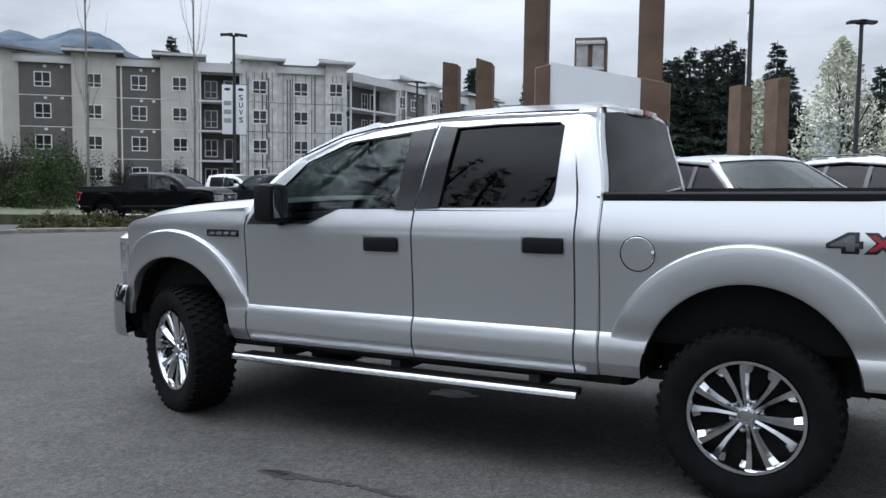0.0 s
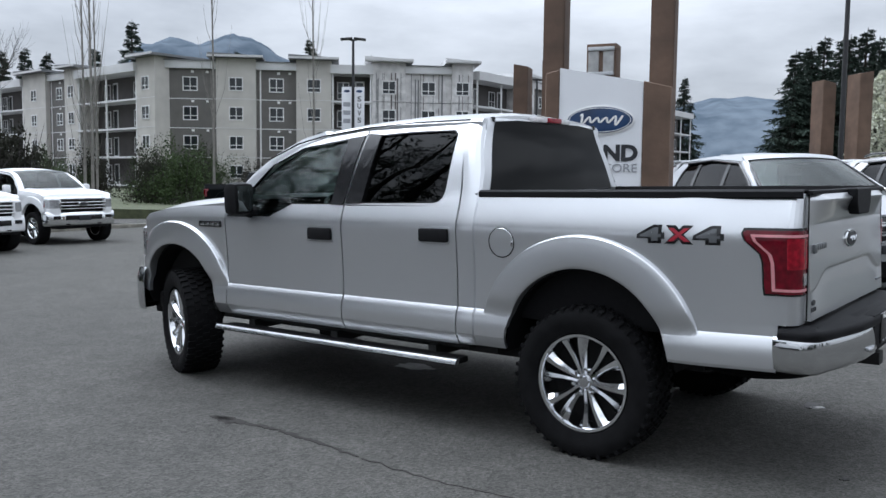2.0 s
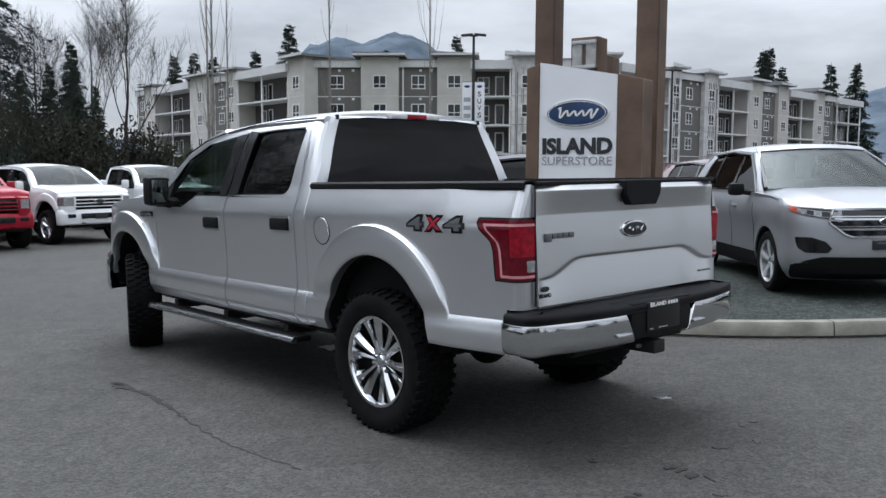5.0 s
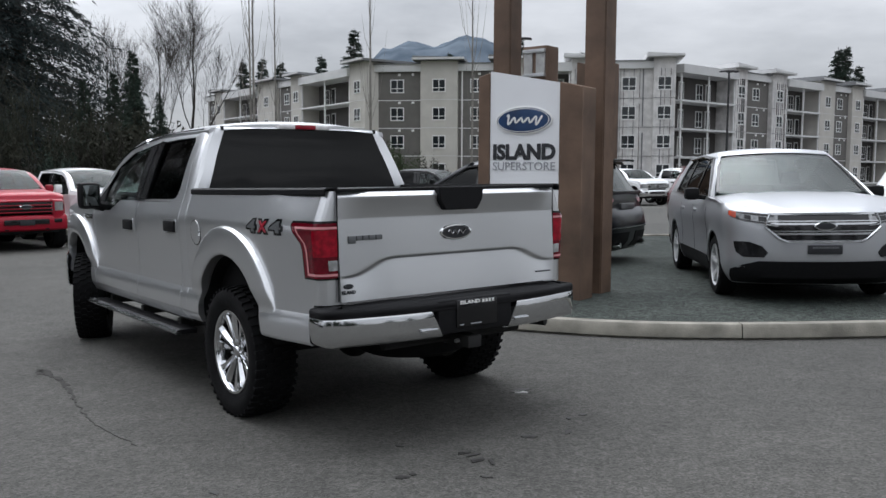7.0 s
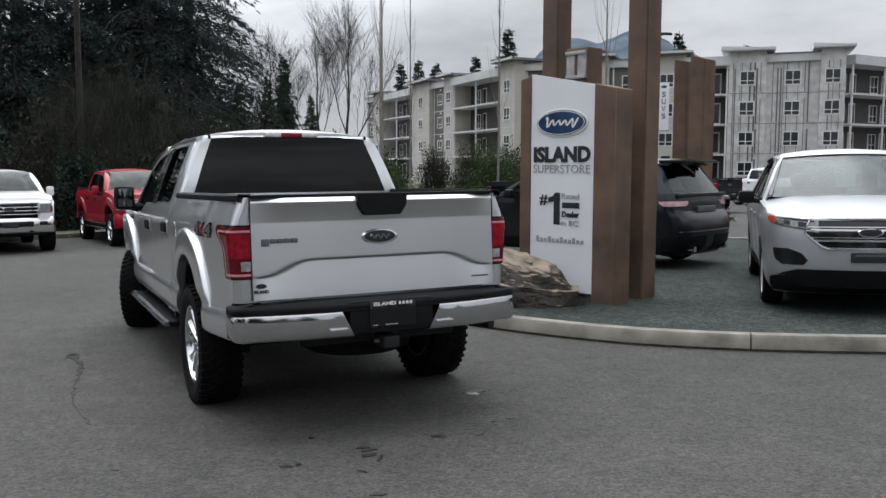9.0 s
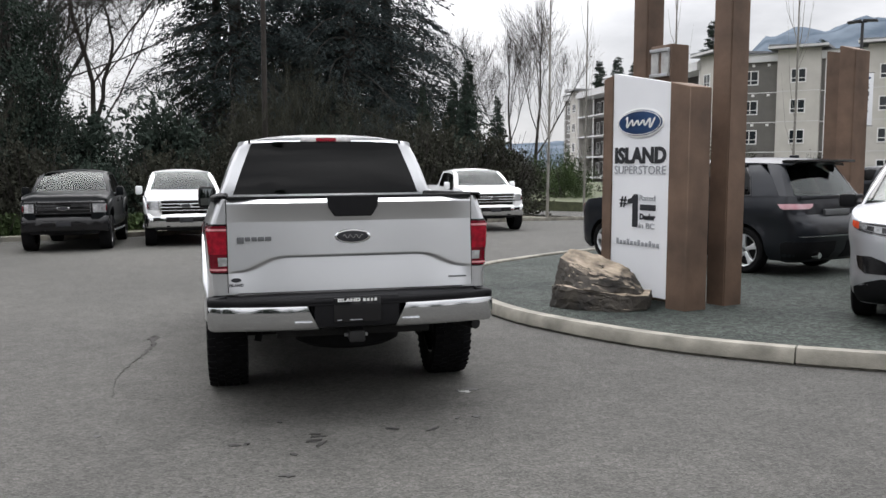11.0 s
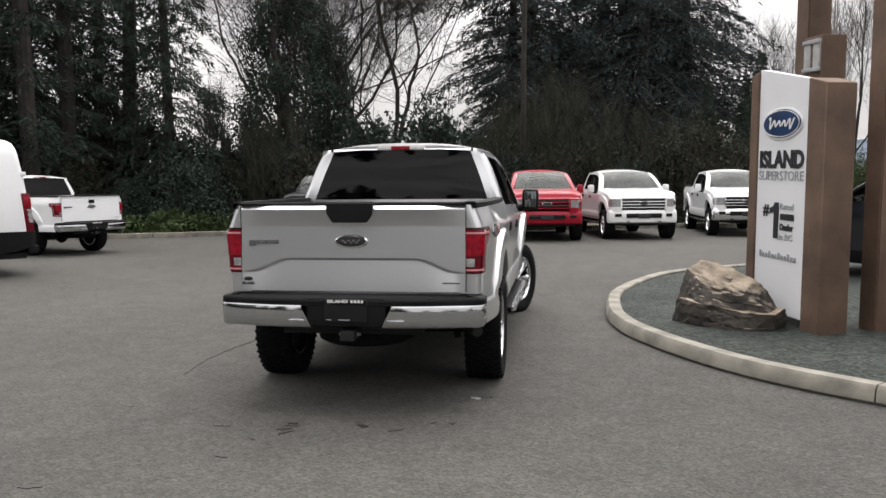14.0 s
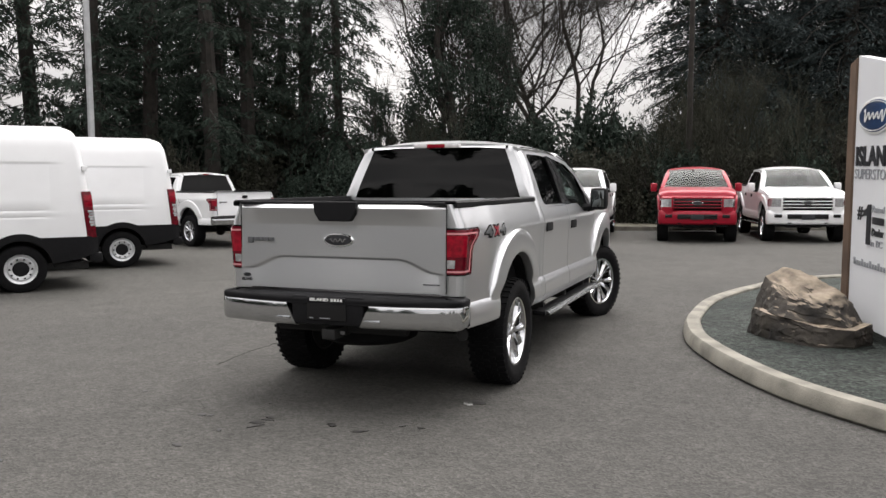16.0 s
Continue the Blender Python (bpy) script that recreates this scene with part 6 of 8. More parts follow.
        rows.append([(0.46 - 0.28 * t + 0.10 * q * q, (0.60 + 0.16 * t) * q, 1.60 - 0.45 * t) for q in (-1, -0.6, -0.2, 0.2, 0.6, 1)])
    P("rear_window", sheet(bm, rows, (0.008, 0, 0)), GLASS_PALE)
    for s in (1, -1):
        bm = bmesh.new()
        rows = []
        for k in range(5):
            t = k / 4
            z = 1.62 - 0.48 * t
            rows.append([(0.56 - 0.28 * t, s * (0.60 + 0.16 * t), z), (0.62 - 0.30 * t, s * (half(2.4, z) - 0.03), z), (0.80 - 0.38 * t, s * (half(2.4, z) - 0.001), z)])
        P("rear_pillar", sheet(bm, rows, (0.02, -s * 0.01, 0)), paint)
        rows = [[(2.70 + 0.90 * t, s * (half(2.4, 1.60 - 0.52 * t) - 0.001), 1.60 - 0.52 * t), (2.74 + 0.90 * t, s * (half(2.4, 1.60 - 0.56 * t) - 0.03), 1.625 - 0.51 * t), (2.74 + 0.88 * t, s * (half(2.4, 1.60 - 0.56 * t) - 0.05), 1.632 - 0.52 * t)] for t in (0, 0.25, 0.5, 0.75, 1.0)]
        P("screen_pillar", sheet(bmesh.new(), rows, (-0.02, -s * 0.01, -0.01)), paint)
    P("spoiler", boxed((0.22, -0.62, 1.625), (0.60, 0.62, 1.665), 0.015), GLOSS_BLACK if paint is GREY_CAR else paint)
    P("tail_shelf", boxed((0.16, -0.78, 1.09), (0.60, 0.78, 1.15), 0.02), paint)
    P("plate_panel", boxed((0.095, -0.30, 0.86), (0.16, 0.30, 0.95), 0.01), DECAL_GREY)
    P("cabin_floor", boxed((0.6, -0.80, 0.28), (4.3, 0.80, 0.40)), DARK_METAL)
    P("dashboard", boxed((3.05, -0.75, 0.80), (3.50, 0.75, 1.06), 0.06), BLACK_PLASTIC)
    for s in (1, -1):
        st = P("front_seat", boxed((2.15, s * 0.38 - 0.24, 0.55), (2.70, s * 0.38 + 0.24, 0.72), 0.06), SEAT)
        part("seat_back", boxed((2.05, s * 0.38 - 0.22, 0.70), (2.22, s * 0.38 + 0.22, 1.24), 0.06), SEAT, st)
        part("headrest", boxed((2.05, s * 0.38 - 0.12, 1.26), (2.15, s * 0.38 + 0.12, 1.42), 0.04), SEAT, st)
    P("rear_seat", boxed((1.15, -0.66, 0.70), (1.32, 0.66, 1.24), 0.05), SEAT)
    # grille, laid on the curve of the nose
    def on_nose(y, z, off):
        x1 = xs[-1]
        c = min(1.0, abs(y) / half(x1, z)) ** (1 / 0.88)
        return (x1 + (ends(z)[1] - x1 + off) * math.sqrt(max(0.0, 1 - c * c)) ** 0.88, y, z)
    edge = [(0.665, 0.36), (0.70, 0.44), (0.82, 0.58), (0.90, 0.56), (0.965, 0.53)]
    rows = [[on_nose(lerp_list(edge, z) * (j / 12 - 1), z, 0.004) for j in range(25)] for z in (0.665, 0.70, 0.76, 0.82, 0.86, 0.90, 0.965)]
    gr = P("grille", sheet(bmesh.new(), rows, (-0.02, 0, 0)), GLOSS_BLACK, root, "wide six-sided grille with bright bars")
    for z0, z1 in ((0.662, 0.684), (0.742, 0.762), (0.776, 0.786), (0.846, 0.866), (0.880, 0.890), (0.950, 0.970)):
        rows = [[on_nose(lerp_list(edge, z) * (j / 12 - 1), z, 0.014) for j in range(25)] for z in (z0, (z0 + z1) / 2, z1)]
        part("grille_bar", sheet(bmesh.new(), rows, (-0.02, 0, 0)), SATIN, gr)
    for s in (1, -1):
        bm = tube(bmesh.new(), [on_nose(s * y, z, 0.012) for z, y in edge], 0.014, 6)
        part("grille_edge", bm, SATIN, gr)
    bm = ellipse(bmesh.new(), 0.115, 0.046, 0.02, m=pose(4.80, 0, 0.832) @ pose(0, 0, 0, 0, 0, 90))
    part("oval_badge", bm, CHROME, gr)
    bm = ellipse(bmesh.new(), 0.102, 0.036, 0.024, m=pose(4.80, 0, 0.832) @ pose(0, 0, 0, 0, 0, 90))
    part("badge_field", bm, SIGN_BLACK, gr)
    pl = P("dealer_plate", boxed((4.79, -0.17, 0.54), (4.825, 0.17, 0.635), 0.005), SIGN_BLACK, root, "black dealer plate with pale bar")
    part("plate_bar", boxed((4.822, -0.13, 0.600), (4.829, 0.13, 0.618)), DECAL_GREY, pl)
    P("wiper", tube(bmesh.new(), [(3.62, -0.3, 1.125), (3.66, 0.1, 1.135), (3.63, 0.45, 1.125)], 0.008, 5), BLACK_PLASTIC)
    P("roof_antenna", boxed((0.75, -0.02, 1.69), (0.90, 0.02, 1.745), 0.012), paint)
    return root


TOP = KERB_H - 0.035
crossover(by_axle(4.50, 10.15, -72, 3.87, TOP), BRIGHT_SILVER, "silver crossover with chrome grille standing on the gravel island", "crossovers on the island")
crossover(by_axle(7.35, 11.25, -72, 3.87, TOP), WHITE_CAR, "white crossover with black roof rails on the island", "crossovers on the island", rails=True)
crossover(by_axle(0.92, 13.55, 172, 1.02, TOP), GREY_CAR, "dark grey crossover parked behind the sign", "crossovers on the island")
crossover(by_axle(3.3, 19.2, -60, 3.0, TOP - 0.05), MAROON_CAR, "dark red crossover behind the silver one", "crossovers on the island")


# ---- panel vans ----
def van(m, label):
    root = thing("panel_van", m, label, "van", "white panel vans")
    P = lambda name, bm, material, parent=root, lab="", sm=35.0: part(name, bm, material, parent, lab, sm)
    AR, AF, AZ, RI = 1.02, 4.75, 0.37, 0.42
    def half(z):
        return lerp_list([(0.30, 0.98), (0.5, 1.02), (0.85, 1.035), (1.2, 1.03), (1.7, 1.0), (2.1, 0.955), (2.3, 0.92), (2.42, 0.86), (2.48, 0.76), (2.52, 0.55)], z)
    def lean(z):
        """The tail leans forward as it rises, and rounds into the roof."""
        return lerp_list([(0.30, 0.0), (0.75, 0.0), (1.5, 0.065), (1.9, 0.115), (2.3, 0.175), (2.42, 0.225), (2.48, 0.275), (2.52, 0.34)], z)
    zr = [0.30, 0.45, 0.60, 0.75, 0.85, 0.88, 1.1, 1.115, 1.135, 1.15, 1.2, 1.215, 1.235, 1.25, 1.4, 1.7, 1.93, 1.945, 1.965, 1.98, 2.1, 2.2, 2.3, 2.37, 2.42, 2.46, 2.49, 2.51, 2.52]
    xs = sorted({round(0.14 + 0.12 * i, 3) for i in range(37)} | {round(c - (RI - 1e-4) * math.cos(math.pi * k / 24), 4) for c in (AR, AF) for k in range(25) if c < 4.5})
    def press(x, z):
        """Pressed grooves and window blanks along the side."""
        d = 0.0
        for g in (1.1275, 1.2275):
            d += 0.006 * (1 if abs(z - g) < 0.012 else 0) * smooth(0.5, 0.7, x)
        if 1.25 < z < 1.955 and 0.55 < x < 2.35:
            d += 0.010
        if 1.25 < z < 1.955 and 2.5 < x < 4.1:
            d += 0.010
        return d
    for s in (1, -1):
        bm = bmesh.new()
        rows = []
        for z in zr:
            rx = lean(z)
            row = [(rx + 0.10 - 0.10 * math.cos(math.pi / 2 * k / 6), s * (half(max(z, 0.60)) - 0.10 + 0.10 * math.sin(math.pi / 2 * k / 6)), max(z, 0.60)) for k in range(7)]
            for x in xs:
                low = 0.60
                d = abs(x - AR)
                if d < RI:
                    low = max(low, AZ + math.sqrt(RI * RI - d * d))
                zz = max(z, low)
                row.append((max(x, rx + 0.11), s * (half(zz) - press(x, zz)), zz))
            for k in range(1, 9):
                t = k / 8
                zz = max(z, 0.30)
                lim = lerp_list([(4.5, 2.52), (4.6, 2.48), (5.3, 1.55), (5.9, 1.15), (6.0, 0.9)], 4.5 + 1.5 * t)
                row.append((4.5 + 1.5 * t, s * (half(min(zz, lim)) - 0.25 * t ** 3), min(zz, lim)))
            rows.append(row)
        sheet(bm, rows, (0, -s * 0.03, 0))
        body = P("body_side", bm, WHITE_CAR)
        bm = bmesh.new()
        rows = []
        for t in (0.0, 0.35, 0.7, 0.96, 1.0):
            row = []
            for x in [-0.03, 0.02, 0.07] + [q for q in xs if q < 4.5]:
                low = lerp_list([(0.0, 0.56), (0.25, 0.47), (0.60, 0.42), (1.45, 0.36), (2.2, 0.28)], x)
                d = abs(x - AR)
                if d < RI - 0.005:
                    low = AZ + math.sqrt((RI - 0.005) ** 2 - d * d)
                top = 0.82 if d > RI else AZ + math.sqrt((RI + 0.10) ** 2 - d * d)
                top = max(top, 0.82)
                zz = low + (top - low) * t
                row.append((x, s * (half(zz) + 0.012 - 0.05 * smooth(0.07, -0.03, x)), zz))
            rows.append(row)
        P("lower_cladding", sheet(bm, rows, (0, -s * 0.02, 0)), BLACK_PLASTIC)
        shear = Matrix(((1, 0, 0.087, -0.087 * 0.75), (0, 1, 0, 0), (0, 0, 1, 0), (0, 0, 0, 1)))
        lamp = P("tail_lamp", moved(boxed((-0.015, min(s * 0.955, s * 1.042), 0.80), (0.125, max(s * 0.955, s * 1.042), 1.52), 0.02), shear), RED_LENS, root, "tall slim red tail lamp")
        for k in range(6):
            z = 0.98 + 0.042 * k
            part("clear_section", moved(boxed((-0.02, min(s * 0.965, s * 1.047), z), (0.055 + 0.014 * (k % 2), max(s * 0.965, s * 1.047), z + 0.036), 0.008), shear), CLEAR_LENS, lamp)
        part("upper_lens", moved(boxed((-0.018, min(s * 0.965, s * 1.045), 1.27), (0.10, max(s * 0.965, s * 1.045), 1.47), 0.012), shear), RED_BRIGHT, lamp)
        P("door_hinge", boxed((0.085, min(s * 0.93, s * 1.0), 1.83), (0.165, max(s * 0.93, s * 1.0), 1.91), 0.012), WHITE_CAR)
        P("step_corner", boxed((-0.09, min(s * 0.80, s * 1.0), 0.42), (0.10, max(s * 0.80, s * 1.0), 0.56), 0.03), BLACK_PLASTIC)
        for c in (AR, AF):
            mm = pose(c, s * 0.90, 0.355) @ (Matrix.Identity(4) if s > 0 else pose(0, 0, 0, 0, 0, 180))
            bm = lathe(bmesh.new(), [(0.215, 0.08), (0.23, 0.11), (0.30, 0.118), (0.345, 0.10), (0.356, 0.06), (0.356, -0.08), (0.33, -0.11), (0.215, -0.09)], "y", 36)
            P("tyre", moved(bm, mm), RUBBER)
            bm = lathe(bmesh.new(), [(0.0, 0.06), (0.075, 0.06), (0.095, 0.05), (0.12, 0.075), (0.165, 0.085), (0.185, 0.07), (0.20, 0.085), (0.222, 0.10), (0.222, -0.08), (0.0, -0.05)], "y", 36)
            rim = P("rim", moved(bm, mm), STEEL, root, "plain white steel wheel")
            bm = bmesh.new()
            rows = [[(c - 0.445 * math.cos(math.pi * k / 16), s * yy, 0.35 + 0.445 * math.sin(math.pi * k / 16)) for yy in (1.02, 0.55)] for k in range(17)]
            P("wheel_housing", sheet(bm, rows, (0, 0, 0.012)), DARK_METAL)
            P("housing_wall", boxed((c - 0.44, min(s * 0.54, s * 0.56), 0.30), (c + 0.44, max(s * 0.54, s * 0.56), 0.79)), DARK_METAL)
            part("hub_cap", moved(lathe(bmesh.new(), [(0.0, 0.085), (0.10, 0.08), (0.118, 0.06), (0.0, 0.04)], "y", 20), mm), BLACK_PLASTIC, rim)
            for k in range(10):
                a = k * math.tau / 10
                part("wheel_hole", moved(boxed((0.135, 0.074, -0.014), (0.162, 0.090, 0.014), 0.004, pose(0, 0, 0, 0, math.degrees(a), 0)), mm), DARK_METAL, rim)
            bm = bmesh.new()
            rows = [[(c - 0.43 * math.cos(math.pi * k / 16), s * 0.98, AZ + 0.43 * math.sin(math.pi * k / 16)), (c - 0.43 * math.cos(math.pi * k / 16), s * 0.6, AZ + 0.43 * math.sin(math.pi * k / 16))] for k in range(17)]
            P("wheel_housing", sheet(bm, rows, (0, 0, 0.01)), DARK_METAL)
    P("roof_skin", boxed((0.36, -0.58, 2.48), (4.55, 0.58, 2.53), 0.015), WHITE_CAR)
    for s in (1, -1):
        rows = []
        for z in (0.52, 0.8, 1.1, 1.4, 1.7, 1.9, 2.1, 2.25, 2.37, 2.44, 2.49, 2.52):
            rx = lean(z)
            rows.append([(rx - 0.004, s * (0.006 + (half(z) - 0.10) * q), z) for q in (0.0, 0.35, 0.7, 1.0)])
        door = P("rear_door", sheet(bmesh.new(), rows, (0.04, 0, 0)), WHITE_CAR)
        part("door_handle", boxed((-0.022, min(s * 0.05, s * 0.09), 1.0), (0.0, max(s * 0.05, s * 0.09), 1.16), 0.006), BLACK_PLASTIC, door)
    P("rear_step", boxed((-0.10, -0.95, 0.40), (0.05, 0.95, 0.52), 0.03), BLACK_PLASTIC)
    P("floor_pan", boxed((0.1, -0.90, 0.32), (5.5, 0.90, 0.42)), DARK_METAL)
    bm = bmesh.new()
    rows = [[(4.6 + 1.05 * t + 0.10 * (1 - q * q), 0.80 * q, 2.40 - 1.15 * t) for q in (-1, -0.5, 0, 0.5, 1)] for t in (0, 0.5, 1)]
    P("windscreen", sheet(bm, rows, (-0.01, 0, 0)), GLASS_WIND)
    P("front_bumper", boxed((5.7, -0.9, 0.35), (5.98, 0.9, 0.75), 0.08), BLACK_PLASTIC)
    return root


def van_at(x, y, heading, label):
    """x, y: where the left rear wheel stands."""
    c, s = math.cos(radians(heading)), math.sin(radians(heading))
    ob = van(by_axle(x + s * 0.95, y - c * 0.95, heading, 1.02), label)
    ob.scale.z = 0.95


van_at(-4.11, -0.32, -66, "white medium-roof panel van with black lower cladding")
van_at(-7.61, 0.26, -66, "white medium-roof panel van parked beside another")


# ---- apartment building ----
def facade(p, q, bays, label):
    p, q = Vector(p), Vector(q)
    d = q - p
    root = thing("apartment_building", pose(p.x, p.y, 0, 0, 0, math.degrees(math.atan2(d.y, d.x))), label, "apartment building", "wings of the apartments")
    P = lambda name, bm, material, parent=root, lab="", sm=35.0: part(name, bm, material, parent, lab, sm)
    F0, ST, TOPZ = 3.35, 2.98, 12.3
    frames = {}
    def window(x, y, z, w=1.5, h=1.45):
        key = (w, h)
        if key not in frames:
            bm = bmesh.new()
            t = 0.10
            for lo, hi in (((-w / 2, -0.06, -h / 2), (-w / 2 + t, 0.03, h / 2)), ((w / 2 - t, -0.06, -h / 2), (w / 2, 0.03, h / 2)), ((-w / 2 + t, -0.06, h / 2 - t), (w / 2 - t, 0.03, h / 2)),
                           ((-w / 2 + t, -0.06, -h / 2), (w / 2 - t, 0.03, -h / 2 + t)), ((-0.04, -0.05, -h / 2 + t), (0.04, 0.03, h / 2 - t)), ((-w / 2 + t, -0.045, -0.28), (w / 2 - t, 0.03, -0.21))):
                box(bm, lo, hi)
            fo = P("window", bm, TRIM_WHITE)
            po = part("pane", boxed((-w / 2 + 0.05, -0.02, -h / 2 + 0.05), (w / 2 - 0.05, 0.01, h / 2 - 0.05)), PANE, fo)
            frames[key] = (fo, po)
            fo.location = (x, y, z)
            return
        fo, po = frames[key]
        a = fo.copy()
        scene.collection.objects.link(a)
        a.parent, a.location = root, (x, y, z)
        b = po.copy()
        scene.collection.objects.link(b)
        b.parent = a
    rng = random.Random(7)
    for kind, x0, x1 in bays:
        w, c = x1 - x0, (x0 + x1) / 2
        if kind in "GW":
            matl = WALL_GREY if kind == "G" else WALL_WRAP
            P("wall", boxed((x0, 0, -1), (x1, 8, TOPZ)), matl)
            P("fascia", boxed((x0 - 0.003, -0.35, TOPZ), (x1 + 0.003, 8, TOPZ + 0.75)), WALL_FASCIA)
            P("roof_edge", boxed((x0, -0.45, TOPZ + 0.75), (x1, 8, TOPZ + 0.85)), ROOF_GREY)
            for f in range(4):
                zc = F0 + ST * (f - 1) + 1.45
                n = 1 if w < 6.5 else 2
                for k in range(n):
                    window(x0 + w * (k + 0.5) / n, 0, zc)
                if f > 0:
                    if kind == "G":
                        P("band", boxed((x0, -0.03, F0 + ST * (f - 1) - 0.10), (x1, 0.05, F0 + ST * (f - 1) - 0.02)), TRIM_WHITE)
                        for k in (0.52, 0.80):
                            P("vent_cover", boxed((x0 + w * k, -0.08, F0 + ST * f - 0.42), (x0 + w * k + 0.28, 0.02, F0 + ST * f - 0.18)), TRIM_WHITE)
            if kind == "G":
                P("corner_board", boxed((x0 + 0.35, -0.05, -1), (x0 + 0.50, 0.05, TOPZ)), TRIM_WHITE)
        elif kind in "TV":
            matl = WALL_CREAM if kind == "T" else WALL_WRAP
            P("wall", boxed((x0, -0.55, -1), (x1, 8, TOPZ + 1.05)), matl)
            bm = bmesh.new()
            prism(bm, [(x0 - 0.75, TOPZ + 1.05), (x1 + 0.75, TOPZ + 1.05), (x1 + 0.75, TOPZ + 1.30), (x0 - 0.75, TOPZ + 1.55)], 7.0, pose(0, -1.3, 0))
            P("tower_roof", bm, ROOF_GREY if kind == "T" else WALL_FASCIA)
            P("roof_fascia", boxed((x0 - 0.78, -1.36, TOPZ + 1.12), (x1 + 0.78, -1.29, TOPZ + 1.34)), WALL_FASCIA)
            for f in range(4):
                window(c, -0.55, F0 + ST * (f - 1) + 1.45, 1.45, 1.40)
            if kind == "T":
                for f in range(3):
                    P("joint_band", boxed((x0, -0.575, F0 + ST * f - 0.06), (x1, -0.54, F0 + ST * f)), WALL_FASCIA)
        else:
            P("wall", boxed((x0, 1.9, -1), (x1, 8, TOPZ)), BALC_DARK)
            P("fascia", boxed((x0 - 0.1, -0.9, TOPZ - 0.25), (x1 + 0.1, 8, TOPZ + 0.65)), WALL_FASCIA)
            for f in range(4):
                z = F0 + ST * (f - 1)
                P("balcony_slab", boxed((x0, -0.6, z - 0.20), (x1, 1.9, z + 0.0)), WALL_FASCIA)
                n = 2 if w > 6 else 1
                for k in range(n):
                    cx = x0 + w * (k + 0.5) / n
                    window(cx - 0.9, 1.88, z + 1.25, 1.3, 1.8)
                    dr = P("balcony_door", boxed((cx + 0.35, 1.84, z + 0.03), (cx + 1.35, 1.92, z + 2.25), 0.01), TRIM_WHITE)
                    part("pane", boxed((cx + 0.50, 1.81, z + 0.20), (cx + 1.20, 1.90, z + 2.10)), PANE, dr)
            for px in ([x0 + 0.15, c, x1 - 0.15] if w > 6 else [x0 + 0.15, x1 - 0.15]):
                P("balcony_post", boxed((px - 0.08, -0.52, -1), (px + 0.08, -0.36, TOPZ - 0.25)), TRIM_WHITE)
        if kind in "WV":
            y = -0.03 if kind == "W" else -0.58
            bx = x0 + 0.12
            while bx < x1 - 0.1:
                bx += rng.uniform(0.16, 0.62)
                wd = rng.choice((0.02, 0.03, 0.03, 0.05, 0.07))
                tone = rng.choice((WRAP_SEAM, WRAP_SEAM, WALL_FASCIA, ROOF_GREY))
                for f in range(4):
                    zz = F0 + ST * (f - 1)
                    if abs(bx - c) < 0.85:
                        spans = ((zz + 0.03, zz + 0.70), (zz + 2.20, zz + 2.95))
                    else:
                        spans = ((zz + rng.uniform(0.0, 0.12), zz + rng.choice((2.95, 2.95, 2.4))),)
                    for a, b in spans:
                        if bx < x1 - 0.1:
                            P("batten", boxed((bx - wd, y - 0.02, a), (bx + wd, y + 0.02, b)), tone)
            for f in range(4):
                P("floor_tape", boxed((x0, y - 0.012, F0 + ST * (f - 1) - 0.05), (x1, y + 0.02, F0 + ST * (f - 1))), ROOF_GREY)
    return root


facade((-41, 82), (-11.5, 90.3), [("G", 0, 5.3), ("T", 5.3, 9.3), ("G", 9.3, 13.4), ("T", 13.4, 17.0), ("B", 17.0, 21.2), ("V", 21.2, 24.7), ("W", 24.7, 29.6), ("V", 29.6, 31.8)],
       "four-storey apartment block, grey siding and cream towers, partly in white wrap")
facade((-85, 108), (-41.5, 81.5), [("G", 0, 4.6), ("T", 4.6, 8.2), ("B", 8.2, 21.5), ("T", 21.5, 27.6), ("G", 27.6, 32.4), ("T", 32.4, 35.4), ("B", 35.4, 48.0), ("T", 48.0, 51.5)],
       "apartment wing with cream towers and open balconies")
facade((-11, 92), (20, 157), [("B", 1.0, 11.4), ("V", 11.4, 13.8), ("G", 13.8, 19.4), ("V", 19.4, 22.7), ("B", 22.7, 31.2), ("T", 31.2, 35.1), ("G", 35.1, 40.0), ("T", 40.0, 43.2), ("B", 43.2, 52.5), ("T", 52.5, 56), ("G", 56, 61), ("B", 61, 71)],
       "apartment wing under construction with open balconies")
